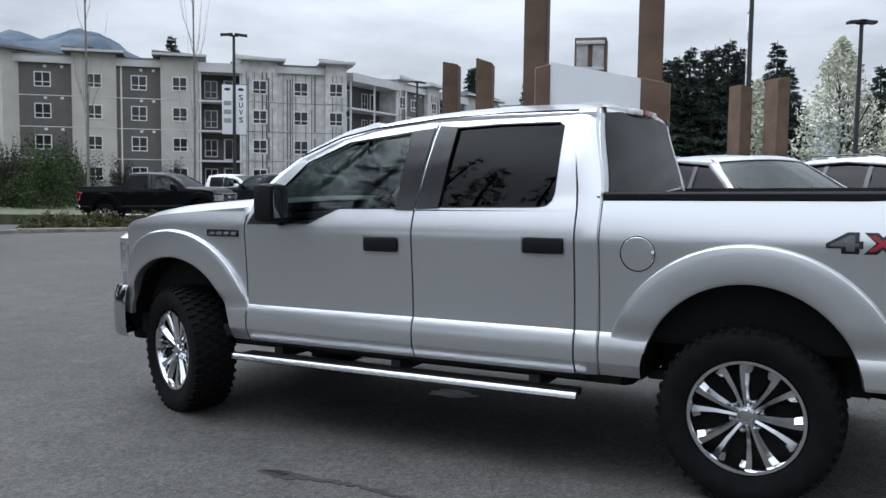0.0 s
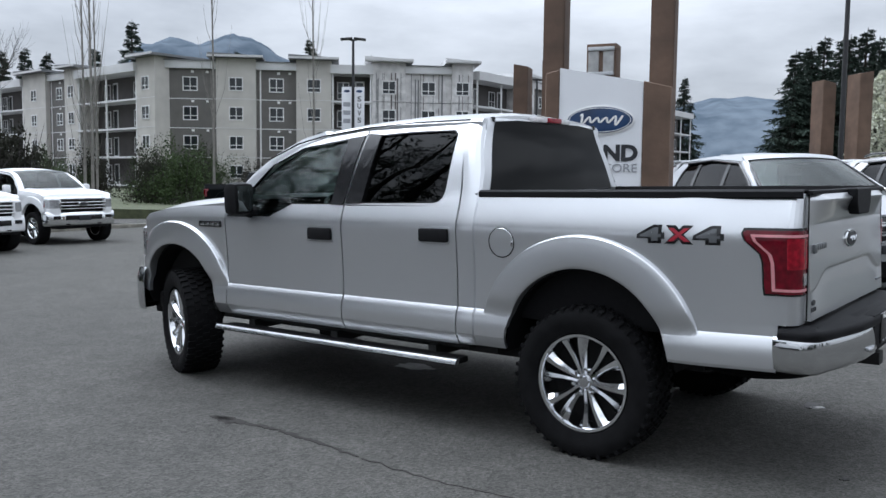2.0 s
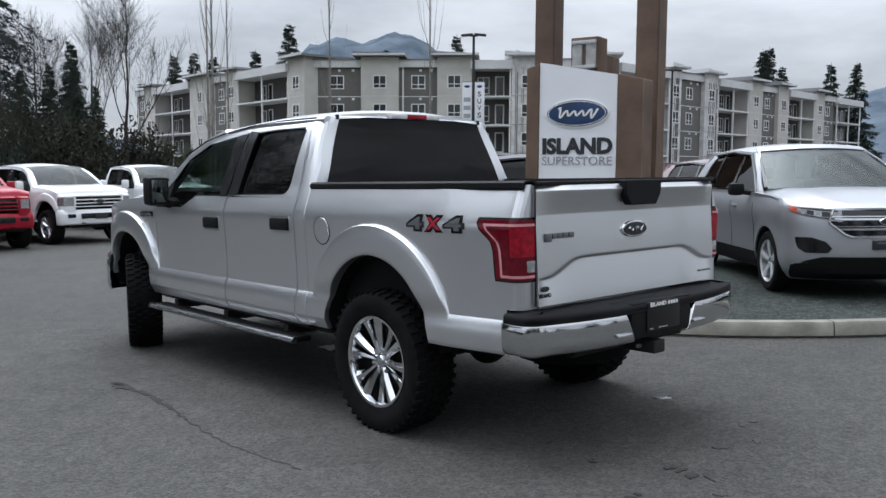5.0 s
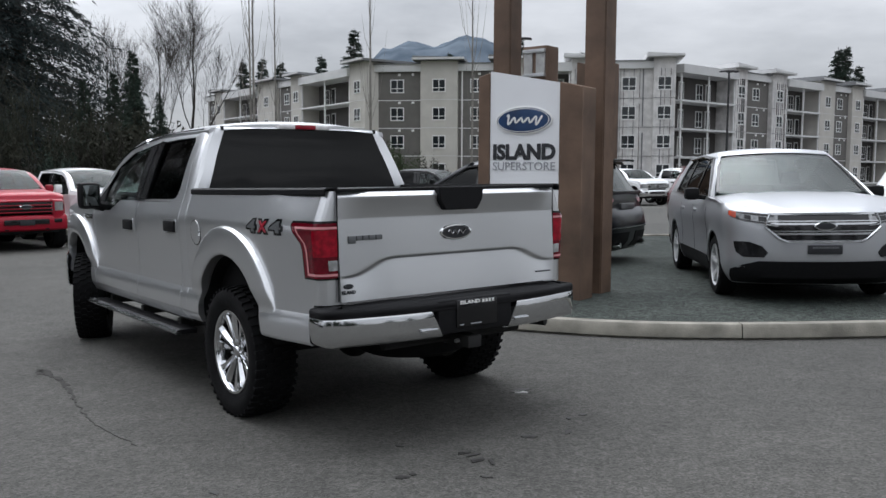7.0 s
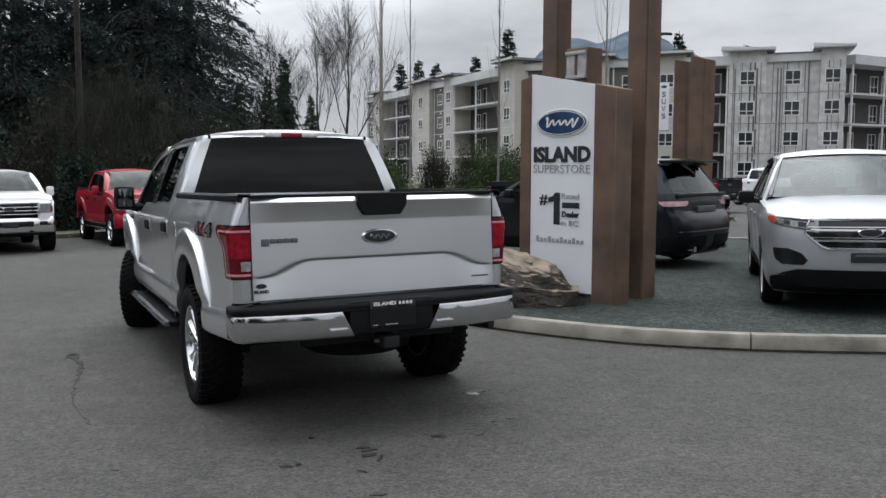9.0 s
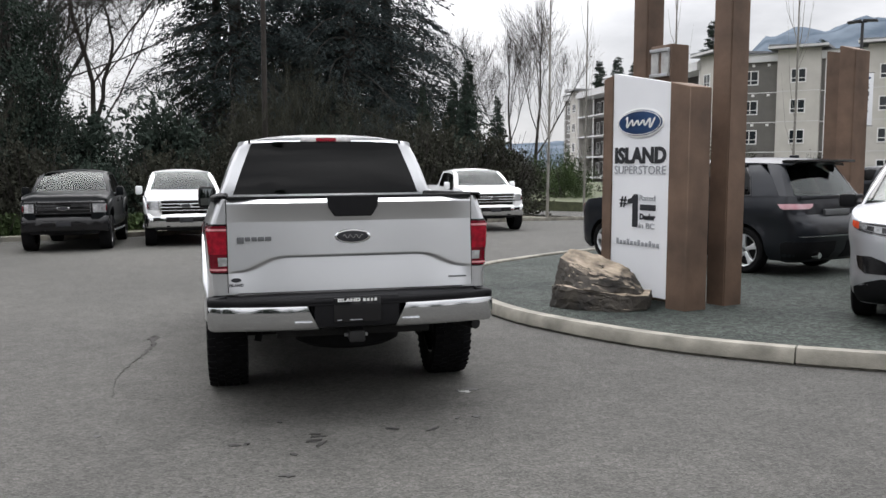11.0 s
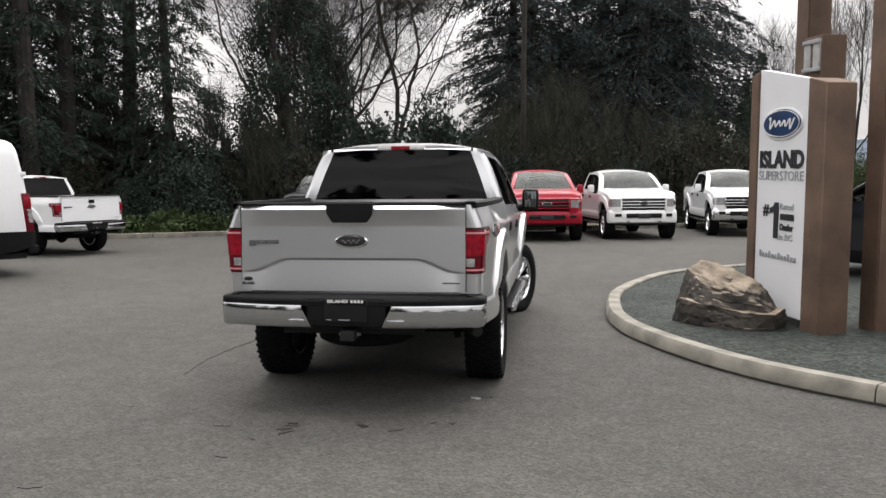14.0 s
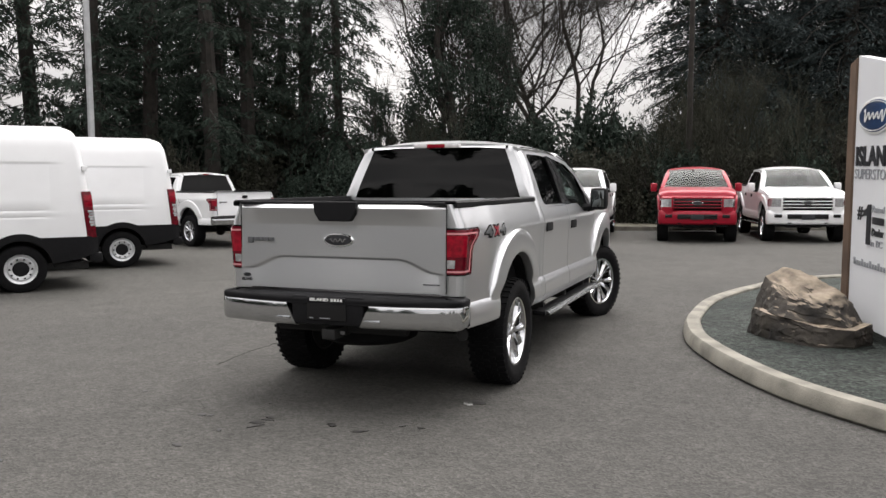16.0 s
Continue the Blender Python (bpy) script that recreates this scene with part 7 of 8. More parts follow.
# ---- verge, hedges and kerb along the wood ----
def verge():
    """Grass and soil behind the outer kerb, one sheet a little above the asphalt."""
    line = [(-16.6, -40), (-17.4, -12), (-18.3, 1), (-18.5, 6), (-17.4, 12), (-16.0, 20), (-14.9, 24.4), (-13.4, 26.9), (-10.0, 27.6), (-4.0, 28.0), (-2.6, 28.7), (-4.0, 29.5), (-12, 29.3), (-24, 30), (-60, 31), (-60, -40)]
    bm = bmesh.new()
    for strip in ([((x, y), (-27, y), (-60, y)) for x, y in line[:8]], [((x, y), (x, 29.35), (x, 29.45)) for x, y in line[7:11]]):
        rows = [[bm.verts.new((x, y, gz(x, y) + 0.10)) for x, y in r] for r in strip]
        for a, b in zip(rows, rows[1:]):
            for k in range(2):
                bm.faces.new((a[k], b[k], b[k + 1], a[k + 1]))
    tagged(part("verge", bm, DIRT), "dark soil and rough grass behind the kerb", "verge", kind="structure")
    pts = line[:12]
    root = tagged(new("kerb"), "low weathered concrete kerb in front of the wood", "kerb", kind="structure")
    for (ax, ay), (bx, by) in zip(pts, pts[1:]):
        L = math.hypot(bx - ax, by - ay)
        n = max(1, round(L / 2.4))
        ang = math.degrees(math.atan2(by - ay, bx - ax))
        for k in range(n):
            x, y = ax + (bx - ax) * k / n, ay + (by - ay) * k / n
            ob = part("kerb_stone", boxed((0.015, -0.14, -0.1), (L / n - 0.015, 0.02, 0.145), 0.015), CONCRETE, root)
            ob.location, ob.rotation_euler = (x, y, gz(x, y)), (0, 0, radians(ang))


verge()
far_bed = bmesh.new()
box(far_bed, (-62, 33.0, -0.6), (-14, 80, 0.05))
tagged(part("grass_bank", far_bed, GRASS), "rough grass between the street and the apartments", "grass", kind="structure")


# ---- plants ----
def cards(name, tri_pts, material, parent=None):
    """One mesh of many small leaves, each a bent kite of four points."""
    verts = np.asarray(tri_pts, float).reshape(-1, 3)
    n = len(verts) // 4
    base = np.arange(n) * 4
    faces = np.stack([base, base + 1, base + 2, base + 3], 1)
    me = bpy.data.meshes.new(name)
    me.from_pydata(verts.tolist(), [], faces.tolist())
    me.materials.append(material)
    ob = new(name, me)
    if parent is not None:
        ob.parent = parent
    return ob


def kites(rng, base, direction, length, width, sag=0.15):
    """Leaves that start at base and point along direction."""
    n = len(base)
    d = direction / np.maximum(np.linalg.norm(direction, axis=1, keepdims=True), 1e-6)
    side = np.cross(d, rng.normal(size=(n, 3)))
    side /= np.maximum(np.linalg.norm(side, axis=1, keepdims=True), 1e-6)
    length = np.asarray(length).reshape(-1, 1)
    width = np.asarray(width).reshape(-1, 1)
    mid = base + d * length * 0.45
    tip = base + d * length + np.array([[0, 0, -1.0]]) * length * sag
    return np.stack([base, mid + side * width * 0.5, tip, mid - side * width * 0.5], 1)


def conifer_parts(h, r, seed, bare=0.10, droop=0.35, gap=0.45, per=5, twigs=13, leaf=0.2, full=0.45, taper=0.8, stemk=1.0):
    """Trunk, boughs and needles of a conifer: twigs hang from each bough, needles from each twig."""
    rng = np.random.default_rng(seed)
    stem = tube(bmesh.new(), [(0.0, 0, -0.3), (0.05, 0, h * 0.3), (-0.05, 0.04, h * 0.7), (0, 0, h)], [0.0125 * h * stemk, 0.0105 * h * stemk, 0.0065 * h * stemk, 0.01], 9)
    bm = bmesh.new()
    leaves = []
    z = bare * h
    while z < h * 0.985:
        t = z / h
        fine = 1.0 if t < full else 0.42
        L0 = r * (1 - t) ** taper * (0.62 + 0.38 * smooth(bare, bare + 0.15, t)) + 0.12
        for b in range(per):
            a = rng.uniform(0, math.tau)
            L = L0 * rng.uniform(0.5, 1.12)
            up = rng.uniform(-0.05, 0.25)
            z0 = z + rng.uniform(-0.5, 0.5) * gap
            dr = droop * rng.uniform(0.7, 1.3)
            pts = [(L * q * math.cos(a + 0.15 * q), L * q * math.sin(a + 0.15 * q), z0 + L * (up * q - (dr + up) * q * q)) for q in (0, 0.25, 0.5, 0.75, 1.0)]
            tube(bm, pts, [0.010 * L + 0.010, 0.008 * L + 0.007, 0.006 * L + 0.005, 0.004 * L + 0.004, 0.003], 3, False)
            pa = np.array(pts)
            m = max(4, int(twigs * fine * (0.4 + 0.6 * L / r)))
            q = max(3, int(8 * (0.55 + 0.45 * fine)))
            s = np.sort(rng.uniform(0.12, 1.0, m)) ** 0.8
            idx = np.minimum((s * 4).astype(int), 3)
            fr = (s * 4 - idx)[:, None]
            root = pa[idx] * (1 - fr) + pa[idx + 1] * fr
            side = np.where(np.arange(m) % 2, 1, -1) * rng.uniform(0.5, 1.25, m)
            ta = a + side
            tl = (0.36 * L * (1.05 - 0.75 * s) + 0.22 * min(1.0, L)) * rng.uniform(0.7, 1.25, m)
            tdir = np.stack([np.cos(ta), np.sin(ta), -droop * rng.uniform(0.3, 1.3, m)], 1)
            u = rng.uniform(0.05, 1.0, (m, q))
            base = root[:, None, :] + tdir[:, None, :] * (tl[:, None] * u)[:, :, None] + np.array([0, 0, -0.25]) * (tl[:, None] * u ** 2)[:, :, None]
            n = m * q
            base = base.reshape(-1, 3) + rng.normal(0, 0.025, (n, 3))
            dd = np.repeat(tdir, q, 0) + rng.normal(0, 0.55, (n, 3)) + np.array([[0, 0, -0.25]])
            ln = leaf * rng.uniform(0.6, 1.5, n) * (1.0 if fine == 1.0 else 1.7) * min(1.0, 0.45 + 0.5 * L)
            leaves.append(kites(rng, base, dd, ln, ln * rng.uniform(0.16, 0.30, n)))
        z += gap * (1.0 if t < full else 1.9)
    return (stem, bm), np.concatenate(leaves)


def tree_thing(name, label, m, trunk_bm, crown, bark, leaf_mat, group=""):
    root = thing(name, m, label, "tree", group)
    if isinstance(trunk_bm, tuple):
        for b in trunk_bm[0] if isinstance(trunk_bm[0], list) else trunk_bm[:1]:
            part("trunk", b, bark, root)
        tagged(part("bough", trunk_bm[1], bark, root), kind="stuff")
    else:
        tagged(part("trunk", trunk_bm, bark, root))
    if crown is not None:
        tagged(cards("crown", crown, leaf_mat, root), kind="stuff")
    return root


WOOD_GROUP = "trees of the wood"


def deep(x, y, k):
    """A place k times as far from the middle of the walk."""
    return 7.5 + k * (x - 7.5), 1.5 + k * (y - 1.5), gz(-26, 0)


def conifers():
    kinds = []
    spec = [((23, 3.8, 11, 0.06, 0.42, 0.42, 6, 20, 0.22, 0.46), NEEDLES), ((20, 3.4, 12, 0.03, 0.38, 0.36, 6, 15, 0.21, 0.50), NEEDLES), ((24, 5.2, 13, 0.06, 0.40, 0.50, 6, 40, 0.19, 0.46, 0.55), NEEDLES_B),
            ((24, 2.9, 14, 0.12, 0.30, 0.58, 5, 16, 0.21, 0.45), NEEDLES)]
    names = ["dark tall fir with drooping boughs at the edge of the wood", "dark dense spruce with boughs to the ground", "broad cedar with long hanging boughs", "tall slim pine with thin lower boughs"]
    for i, (sp, leafm) in enumerate(spec):
        bm, lv = conifer_parts(*sp)
        kinds.append((bm, lv, (0, 0, 0, leafm), names[i]))
    rng = random.Random(5)
    slim = {(-26.2, 4.6): 0.82, (-30.5, 21.0): 0.8}
    spots = [(2, -25.0, 18.5), (2, -24.0, 25.6), (0, -27.8, 23.2), (0, -30.5, 21.0), (1, -26.5, 18.2), (0, -29.5, 26.0),
             (1, -26.2, 4.6), (3, -27.2, 2.9), (3, -25.2, 1.0), (3, -23.4, -0.1), (3, -24.2, -2.6), (3, -23.0, -4.2), (3, -24.2, -6.4), 
             (0, -24, -9.5), (1, -28, -11.5), (0, -22, -14), (3, -22.5, -11.5), (0, -24, -18), (0, -34, -1.0), (0, -35, -5.5), (0, -30.0, -0.6), (1, -31.5, 1.8), (0, -32, -4), (0, -27, 27.0), (2, -26.5, 22.5), (2, -23.0, 22.6)]
    firsts = {}
    for k, x, y in spots:
        m = pose(x, y, gz(x, y), rng.uniform(-2, 2), rng.uniform(-2, 2), rng.uniform(0, 360))
        if k not in firsts:
            bm, lv, sp, label = kinds[k]
            firsts[k] = tree_thing("conifer", label, m, bm, lv, BARK, sp[3], WOOD_GROUP)
        else:
            firsts[k, x, y] = copy_thing(firsts[k], m)
            w = slim.get((x, y), 1.0)
            firsts[k, x, y].scale = (w, w, 1)
        if y > 17:
            ob = firsts.get((k, x, y), firsts[k])
            ob.location = deep(x, y, 2.0)
            ob.scale = [q * f for q, f in zip(ob.scale, (2.0, 2.0, 1.6))]
    # smaller firs: beyond the apartments, and behind the car lot
    bm, lv = conifer_parts(12, 2.4, 21, 0.02, 0.18, 0.38, 9, 14, 0.29, 1.0, 1.05)
    small = tree_thing("conifer", "dark green fir standing apart", pose(-29.5, 35.0, gz(-29, 35)), bm, lv, BARK, NEEDLES)
    small.scale = (0.62, 0.62, 0.62)
    def fir(x, y, top, group="", z0=None, wide=1.0):
        z = gz(x, y) if z0 is None else z0
        ob = copy_thing(small, pose(x, y, z, 0, 0, rng.uniform(0, 360)))
        k = (top - z) / 12
        ob.scale = (k * wide, k * wide, k)
        if group:
            ob["group"] = group
        return ob
    for x, y, top in ((-31.0, 33.0, 6.5), (-31.5, 37, 8.5), (-34.5, 38.5, 7.6), (-37, 45, 7.0)):
        fir(x, y, top)
    FB = "firs behind the apartments"
    for x, y, top in ((-60.9, 112, 22.8), (-78.8, 109, 18.6), (-74.6, 108, 18.7), (-72, 109, 18.2), (-66, 111, 19.1), (-38.7, 123, 21.7), (4.7, 160, 22.7), (8, 163, 20), (18.7, 201, 24.6), (23.8, 202, 24.7), (6, 175, 25), (-30, 125, 19.5), (-50, 122, 20)):
        fir(x, y, top, FB, wide=1.25)
    FR = "dark firs beyond the lot"
    for x, y, top in ((15.2, 60, 10.2), (16.4, 61, 10.6), (17.5, 62, 11.4), (18.3, 59, 11.0), (19.6, 60, 11.6), (20.7, 61, 11.2), (16.8, 64, 10.8), (19.2, 64, 11.6), (21.6, 63, 10.5), (26.7, 70, 13.2), (28.6, 72, 11.5), (27.6, 55, 9.3), (30.5, 58, 10.2), (33, 62, 11), (36, 60, 9), (25, 76, 11)):
        fir(x, y, top, FR, wide=1.45)
    # firs behind the camera that the truck's glass mirrors, more added to darken doors
    FM = "firs across the lot"
    for x, y, top in ((22, -16, 12), (24.5, -20, 15), (18, -24, 13), (31, -11, 14), (35, -6, 11), (12, -33, 14), (5, -36, 12), (-4, -35, 9), (-12, -31, 8), (33, 4, 10), (28, -27, 15), (40, 12, 12), (0, -38, 13), (8, -39, 16), (15, -30, 12), (20, -31, 15), (-8, -33, 8), (-17, -29, 8.5), (-21, -26, 9), (-26, -24, 9), (36, -16, 14), (42, -2, 13), (44, 6, 14), (38, -24, 15), (2, -34, 10), (10, -35, 12), (40, 44, 5.5), (46, 40, 6.5), (36, 52, 5.2), (54, 48, 8), (50, 30, 6.5), (48, 34, 5)):
        fir(x, y, top * (0.6 if x > 28 and y > -14 else 1.0), FM, wide=1.3)


conifers()


def bare_parts(h, seed, spread=0.55, levels=5, split=3, r0=0.16, first=0.25, stems=0, flare=0.3, thin=1.0, long=1.0, wander=0.2, rise=0.22):
    """A leafless tree: limbs that fork, down to twigs."""
    rng = random.Random(seed)
    bm, twig = bmesh.new(), bmesh.new()
    trunks = [bm]
    def grow(p, d, L, r, lev, bm=bm):
        pts, rad = [p], [r]
        k = 7 if lev < 2 else 3
        for i in range(k):
            d = (d + Vector((rng.uniform(-1, 1), rng.uniform(-1, 1), rng.uniform(-0.6, 1))) * (wander if lev < 2 else 0.14)).normalized()
            p = p + d * L / k
            pts.append(p)
            rad.append(r * (1 - 0.42 * (i + 1) / k))
        tube(bm if lev < 1 else twig, pts, rad, 7 if lev == 0 else (5 if lev < 2 else 3), False)
        if lev >= levels:
            return
        n = split + (1 if rng.random() < 0.5 else 0) + (2 if lev >= levels - 2 else 0)
        for j in range(n):
            i = min(k, max(1, int(k * rng.uniform(first if lev == 0 else 0.2, 1.0)) + 1))
            side = Vector((rng.uniform(-1, 1), rng.uniform(-1, 1), rng.uniform(-0.25, 0.6))).normalized()
            nd = (d * (1 - spread) + side * spread + Vector((0, 0, rise))).normalized()
            grow(pts[i], nd, L * rng.uniform(0.50, 0.78) * long, max(0.006, rad[i] * rng.uniform(0.45, 0.68) * thin), lev + 1)
        grow(pts[-1], d, L * 0.62, rad[-1], lev + 1)
    grow(Vector((0, 0, -0.2)), Vector((0, 0, 1)), h * 0.38, r0, 0)
    for k in range(stems):
        a = k * math.tau / stems + rng.uniform(-0.3, 0.3)
        bm = bmesh.new()
        trunks.append(bm)
        grow(Vector((0.25 * math.cos(a), 0.25 * math.sin(a), -0.2)), Vector((flare * math.cos(a), flare * math.sin(a), 1)).normalized(), h * rng.uniform(0.30, 0.42), r0 * rng.uniform(0.6, 0.9), 0, bm)
    return trunks, twig


def maples():
    """Large leafless maple with several stems, ivy on one of them."""
    bm = bare_parts(20, 31, 0.66, 5, 3, 0.15, 0.15, 4, 0.46, 0.80, 1.0, 0.26, 0.12)
    a = tree_thing("bare_maple", "large leafless maple with many dark limbs", pose(*deep(-27.2, 12.6, 1.9), 0, 0, 40), bm, None, BARK, None, WOOD_GROUP)
    a.scale = (1.9, 1.9, 1.9)
    c = copy_thing(a, pose(*deep(-29.5, 9.6, 1.9), 0, 0, 170))
    c.scale = (1.6, 1.6, 1.75)
    # thin leafless trees in front of the cedars
    bm = bare_parts(7.0, 37, 0.45, 3, 3, 0.05, 0.1, 3)
    h = tree_thing("bare_hazel", "many-stemmed leafless hazel with brown twigs", pose(-20.6, 17.8, gz(-20, 17), 0, 0, 20), bm, None, TWIG, None, WOOD_GROUP)
    for x, y, turn, k in ((-20.2, 20.4, 100, 1.0), (-20.0, 15.6, 190, 0.8), (-19.9, 22.6, 260, 0.8), (-22.4, 7.6, 300, 0.8), (-22.5, 19.0, 330, 1.15)):
        q = copy_thing(h, pose(x, y, gz(x, y), 0, 0, turn))
        q.scale = (k, k, k)
    # ivy-covered stem
    rng = np.random.default_rng(8)
    bm = bare_parts(15, 33, 0.35, 3, 3, 0.25, 0.1)
    # leaves sit in clumps with gaps between them
    clumps, each = 230, 110
    n = clumps * each
    t = rng.uniform(0.02, 1, clumps)
    ang = rng.uniform(0, math.tau, clumps)
    rad = 2.7 * (1 - 0.6 * t) * rng.uniform(0.15, 1, clumps) ** 0.6
    mid = np.stack([rad * np.cos(ang), rad * np.sin(ang), 0.5 + 10.6 * t], 1)
    base = np.repeat(mid, each, 0) + rng.normal(0, 1, (n, 3)) * np.array([[0.30, 0.30, 0.26]])
    lv = kites(rng, base, rng.normal(size=(n, 3)) + np.array([[0, 0, -0.6]]), rng.uniform(0.07, 0.14, n), rng.uniform(0.06, 0.11, n))
    iv = tree_thing("ivy_tree", "trunk thickly grown over with dark ivy", pose(-25.4, 8.9, gz(-25, 9)), bm, lv, BARK, NEEDLES, WOOD_GROUP)
    for x, y, s in ((-26.4, 10.9, 0.72), (-25.0, 6.0, 0.46), (-24.4, 7.3, 0.40)):
        c = copy_thing(iv, pose(x, y, gz(x, y), 0, 0, x * 37))
        c.scale = (s * 0.8, s * 0.8, s)
    # slender bare trees by the street
    bm = bare_parts(15.5, 41, 0.44, 4, 4, 0.15, 0.35, 0, 0.3, 0.85, 1.0, 0.08)
    b = tree_thing("bare_tree", "leafless tree with a spreading twiggy crown", pose(-51.0, 64.4, -0.3), bm, None, BARK, None)
    b.scale = (1.36, 1.36, 1.36)
    for x, y, s in ((-51.6, 61.6, 1.14), (-59.0, 62.0, 1.2)):
        c = copy_thing(b, pose(x, y, -0.3, 0, 0, x * 31))
        c.scale = (s, s, s)
    # poplars with upright twigs
    def poplar(seed, x, y, h):
        rng = random.Random(seed)
        bm = bmesh.new()
        tube(bm, [(0, 0, -0.2), (0.05, 0, h * 0.3), (0.0, 0.05, h * 0.65), (0.05, 0, h)], [0.060, 0.048, 0.028, 0.006], 7)
        twig = bmesh.new()
        for k in range(20):
            z = h * rng.uniform(0.15, 0.9)
            a = rng.uniform(0, math.tau)
            L = (h - z) * rng.uniform(0.18, 0.42) + 0.3
            c, s = math.cos(a), math.sin(a)
            tube(twig, [(0, 0, z), (0.13 * L * c, 0.13 * L * s, z + 0.35 * L), (0.22 * L * c, 0.22 * L * s, z + L)], [0.014, 0.009, 0.003], 3, False)
        tree_thing("poplar", "thin leafless poplar with pale upright twigs", pose(x, y, gz(x, y)), (bm, twig), None, PALE_BARK, None, "poplars by the street")
    poplar(1, -12.94, 31.2, 13)
    poplar(2, -10.75, 37.0, 15)
    poplar(3, -14.7, 25.6, 12)
    poplar(4, -15.6, 26.6, 11)
    poplar(5, -19.0, 33.0, 13)


maples()


def bush_leaves(seed, w, d, h, n, leaf, upright=0.2):
    rng = np.random.default_rng(seed)
    ang = rng.uniform(0, math.tau, n)
    el = rng.uniform(0, 1, n)
    lump = np.array([noise.noise(Vector((2.2 * math.cos(a), 2.2 * math.sin(a), 3 * e + seed))) for a, e in zip(ang, el)])
    r = (0.70 + 0.55 * lump) * rng.uniform(0.35, 1, n) ** 0.5
    ph = el * math.pi / 2
    base = np.stack([w / 2 * r * np.cos(ang) * np.cos(ph * 0.92), d / 2 * r * np.sin(ang) * np.cos(ph * 0.92), h * r * np.sin(ph) * 0.95 + 0.02], 1)
    direction = rng.normal(size=(n, 3)) + np.array([[0, 0, upright]]) + base / max(w, h) * 1.5
    ln = leaf * rng.uniform(0.6, 1.6, n)
    return kites(rng, base, direction, ln, ln * rng.uniform(0.3, 0.6, n), 0.1)


def bush_parts(seed, w, d, h, n, leaf, twiggy=False):
    rng = random.Random(seed)
    bm = bmesh.new()
    for k in range(46 if twiggy else 12):
        a, t = rng.uniform(0, math.tau), rng.uniform(0.2, 0.95)
        x, y = w * 0.46 * t * math.cos(a), d * 0.46 * t * math.sin(a)
        hh = h * (1.05 - 0.45 * t) * rng.uniform(0.7, 1.1)
        tube(bm, [(x * 0.3, y * 0.3, -0.05), (x * 0.7, y * 0.7, hh * 0.55), (x * 1.05, y * 1.05, hh)], [0.03, 0.018, 0.004], 3, False)
    return bm, bush_leaves(seed, w, d, h, n, leaf, 0.6 if twiggy else 0.2)


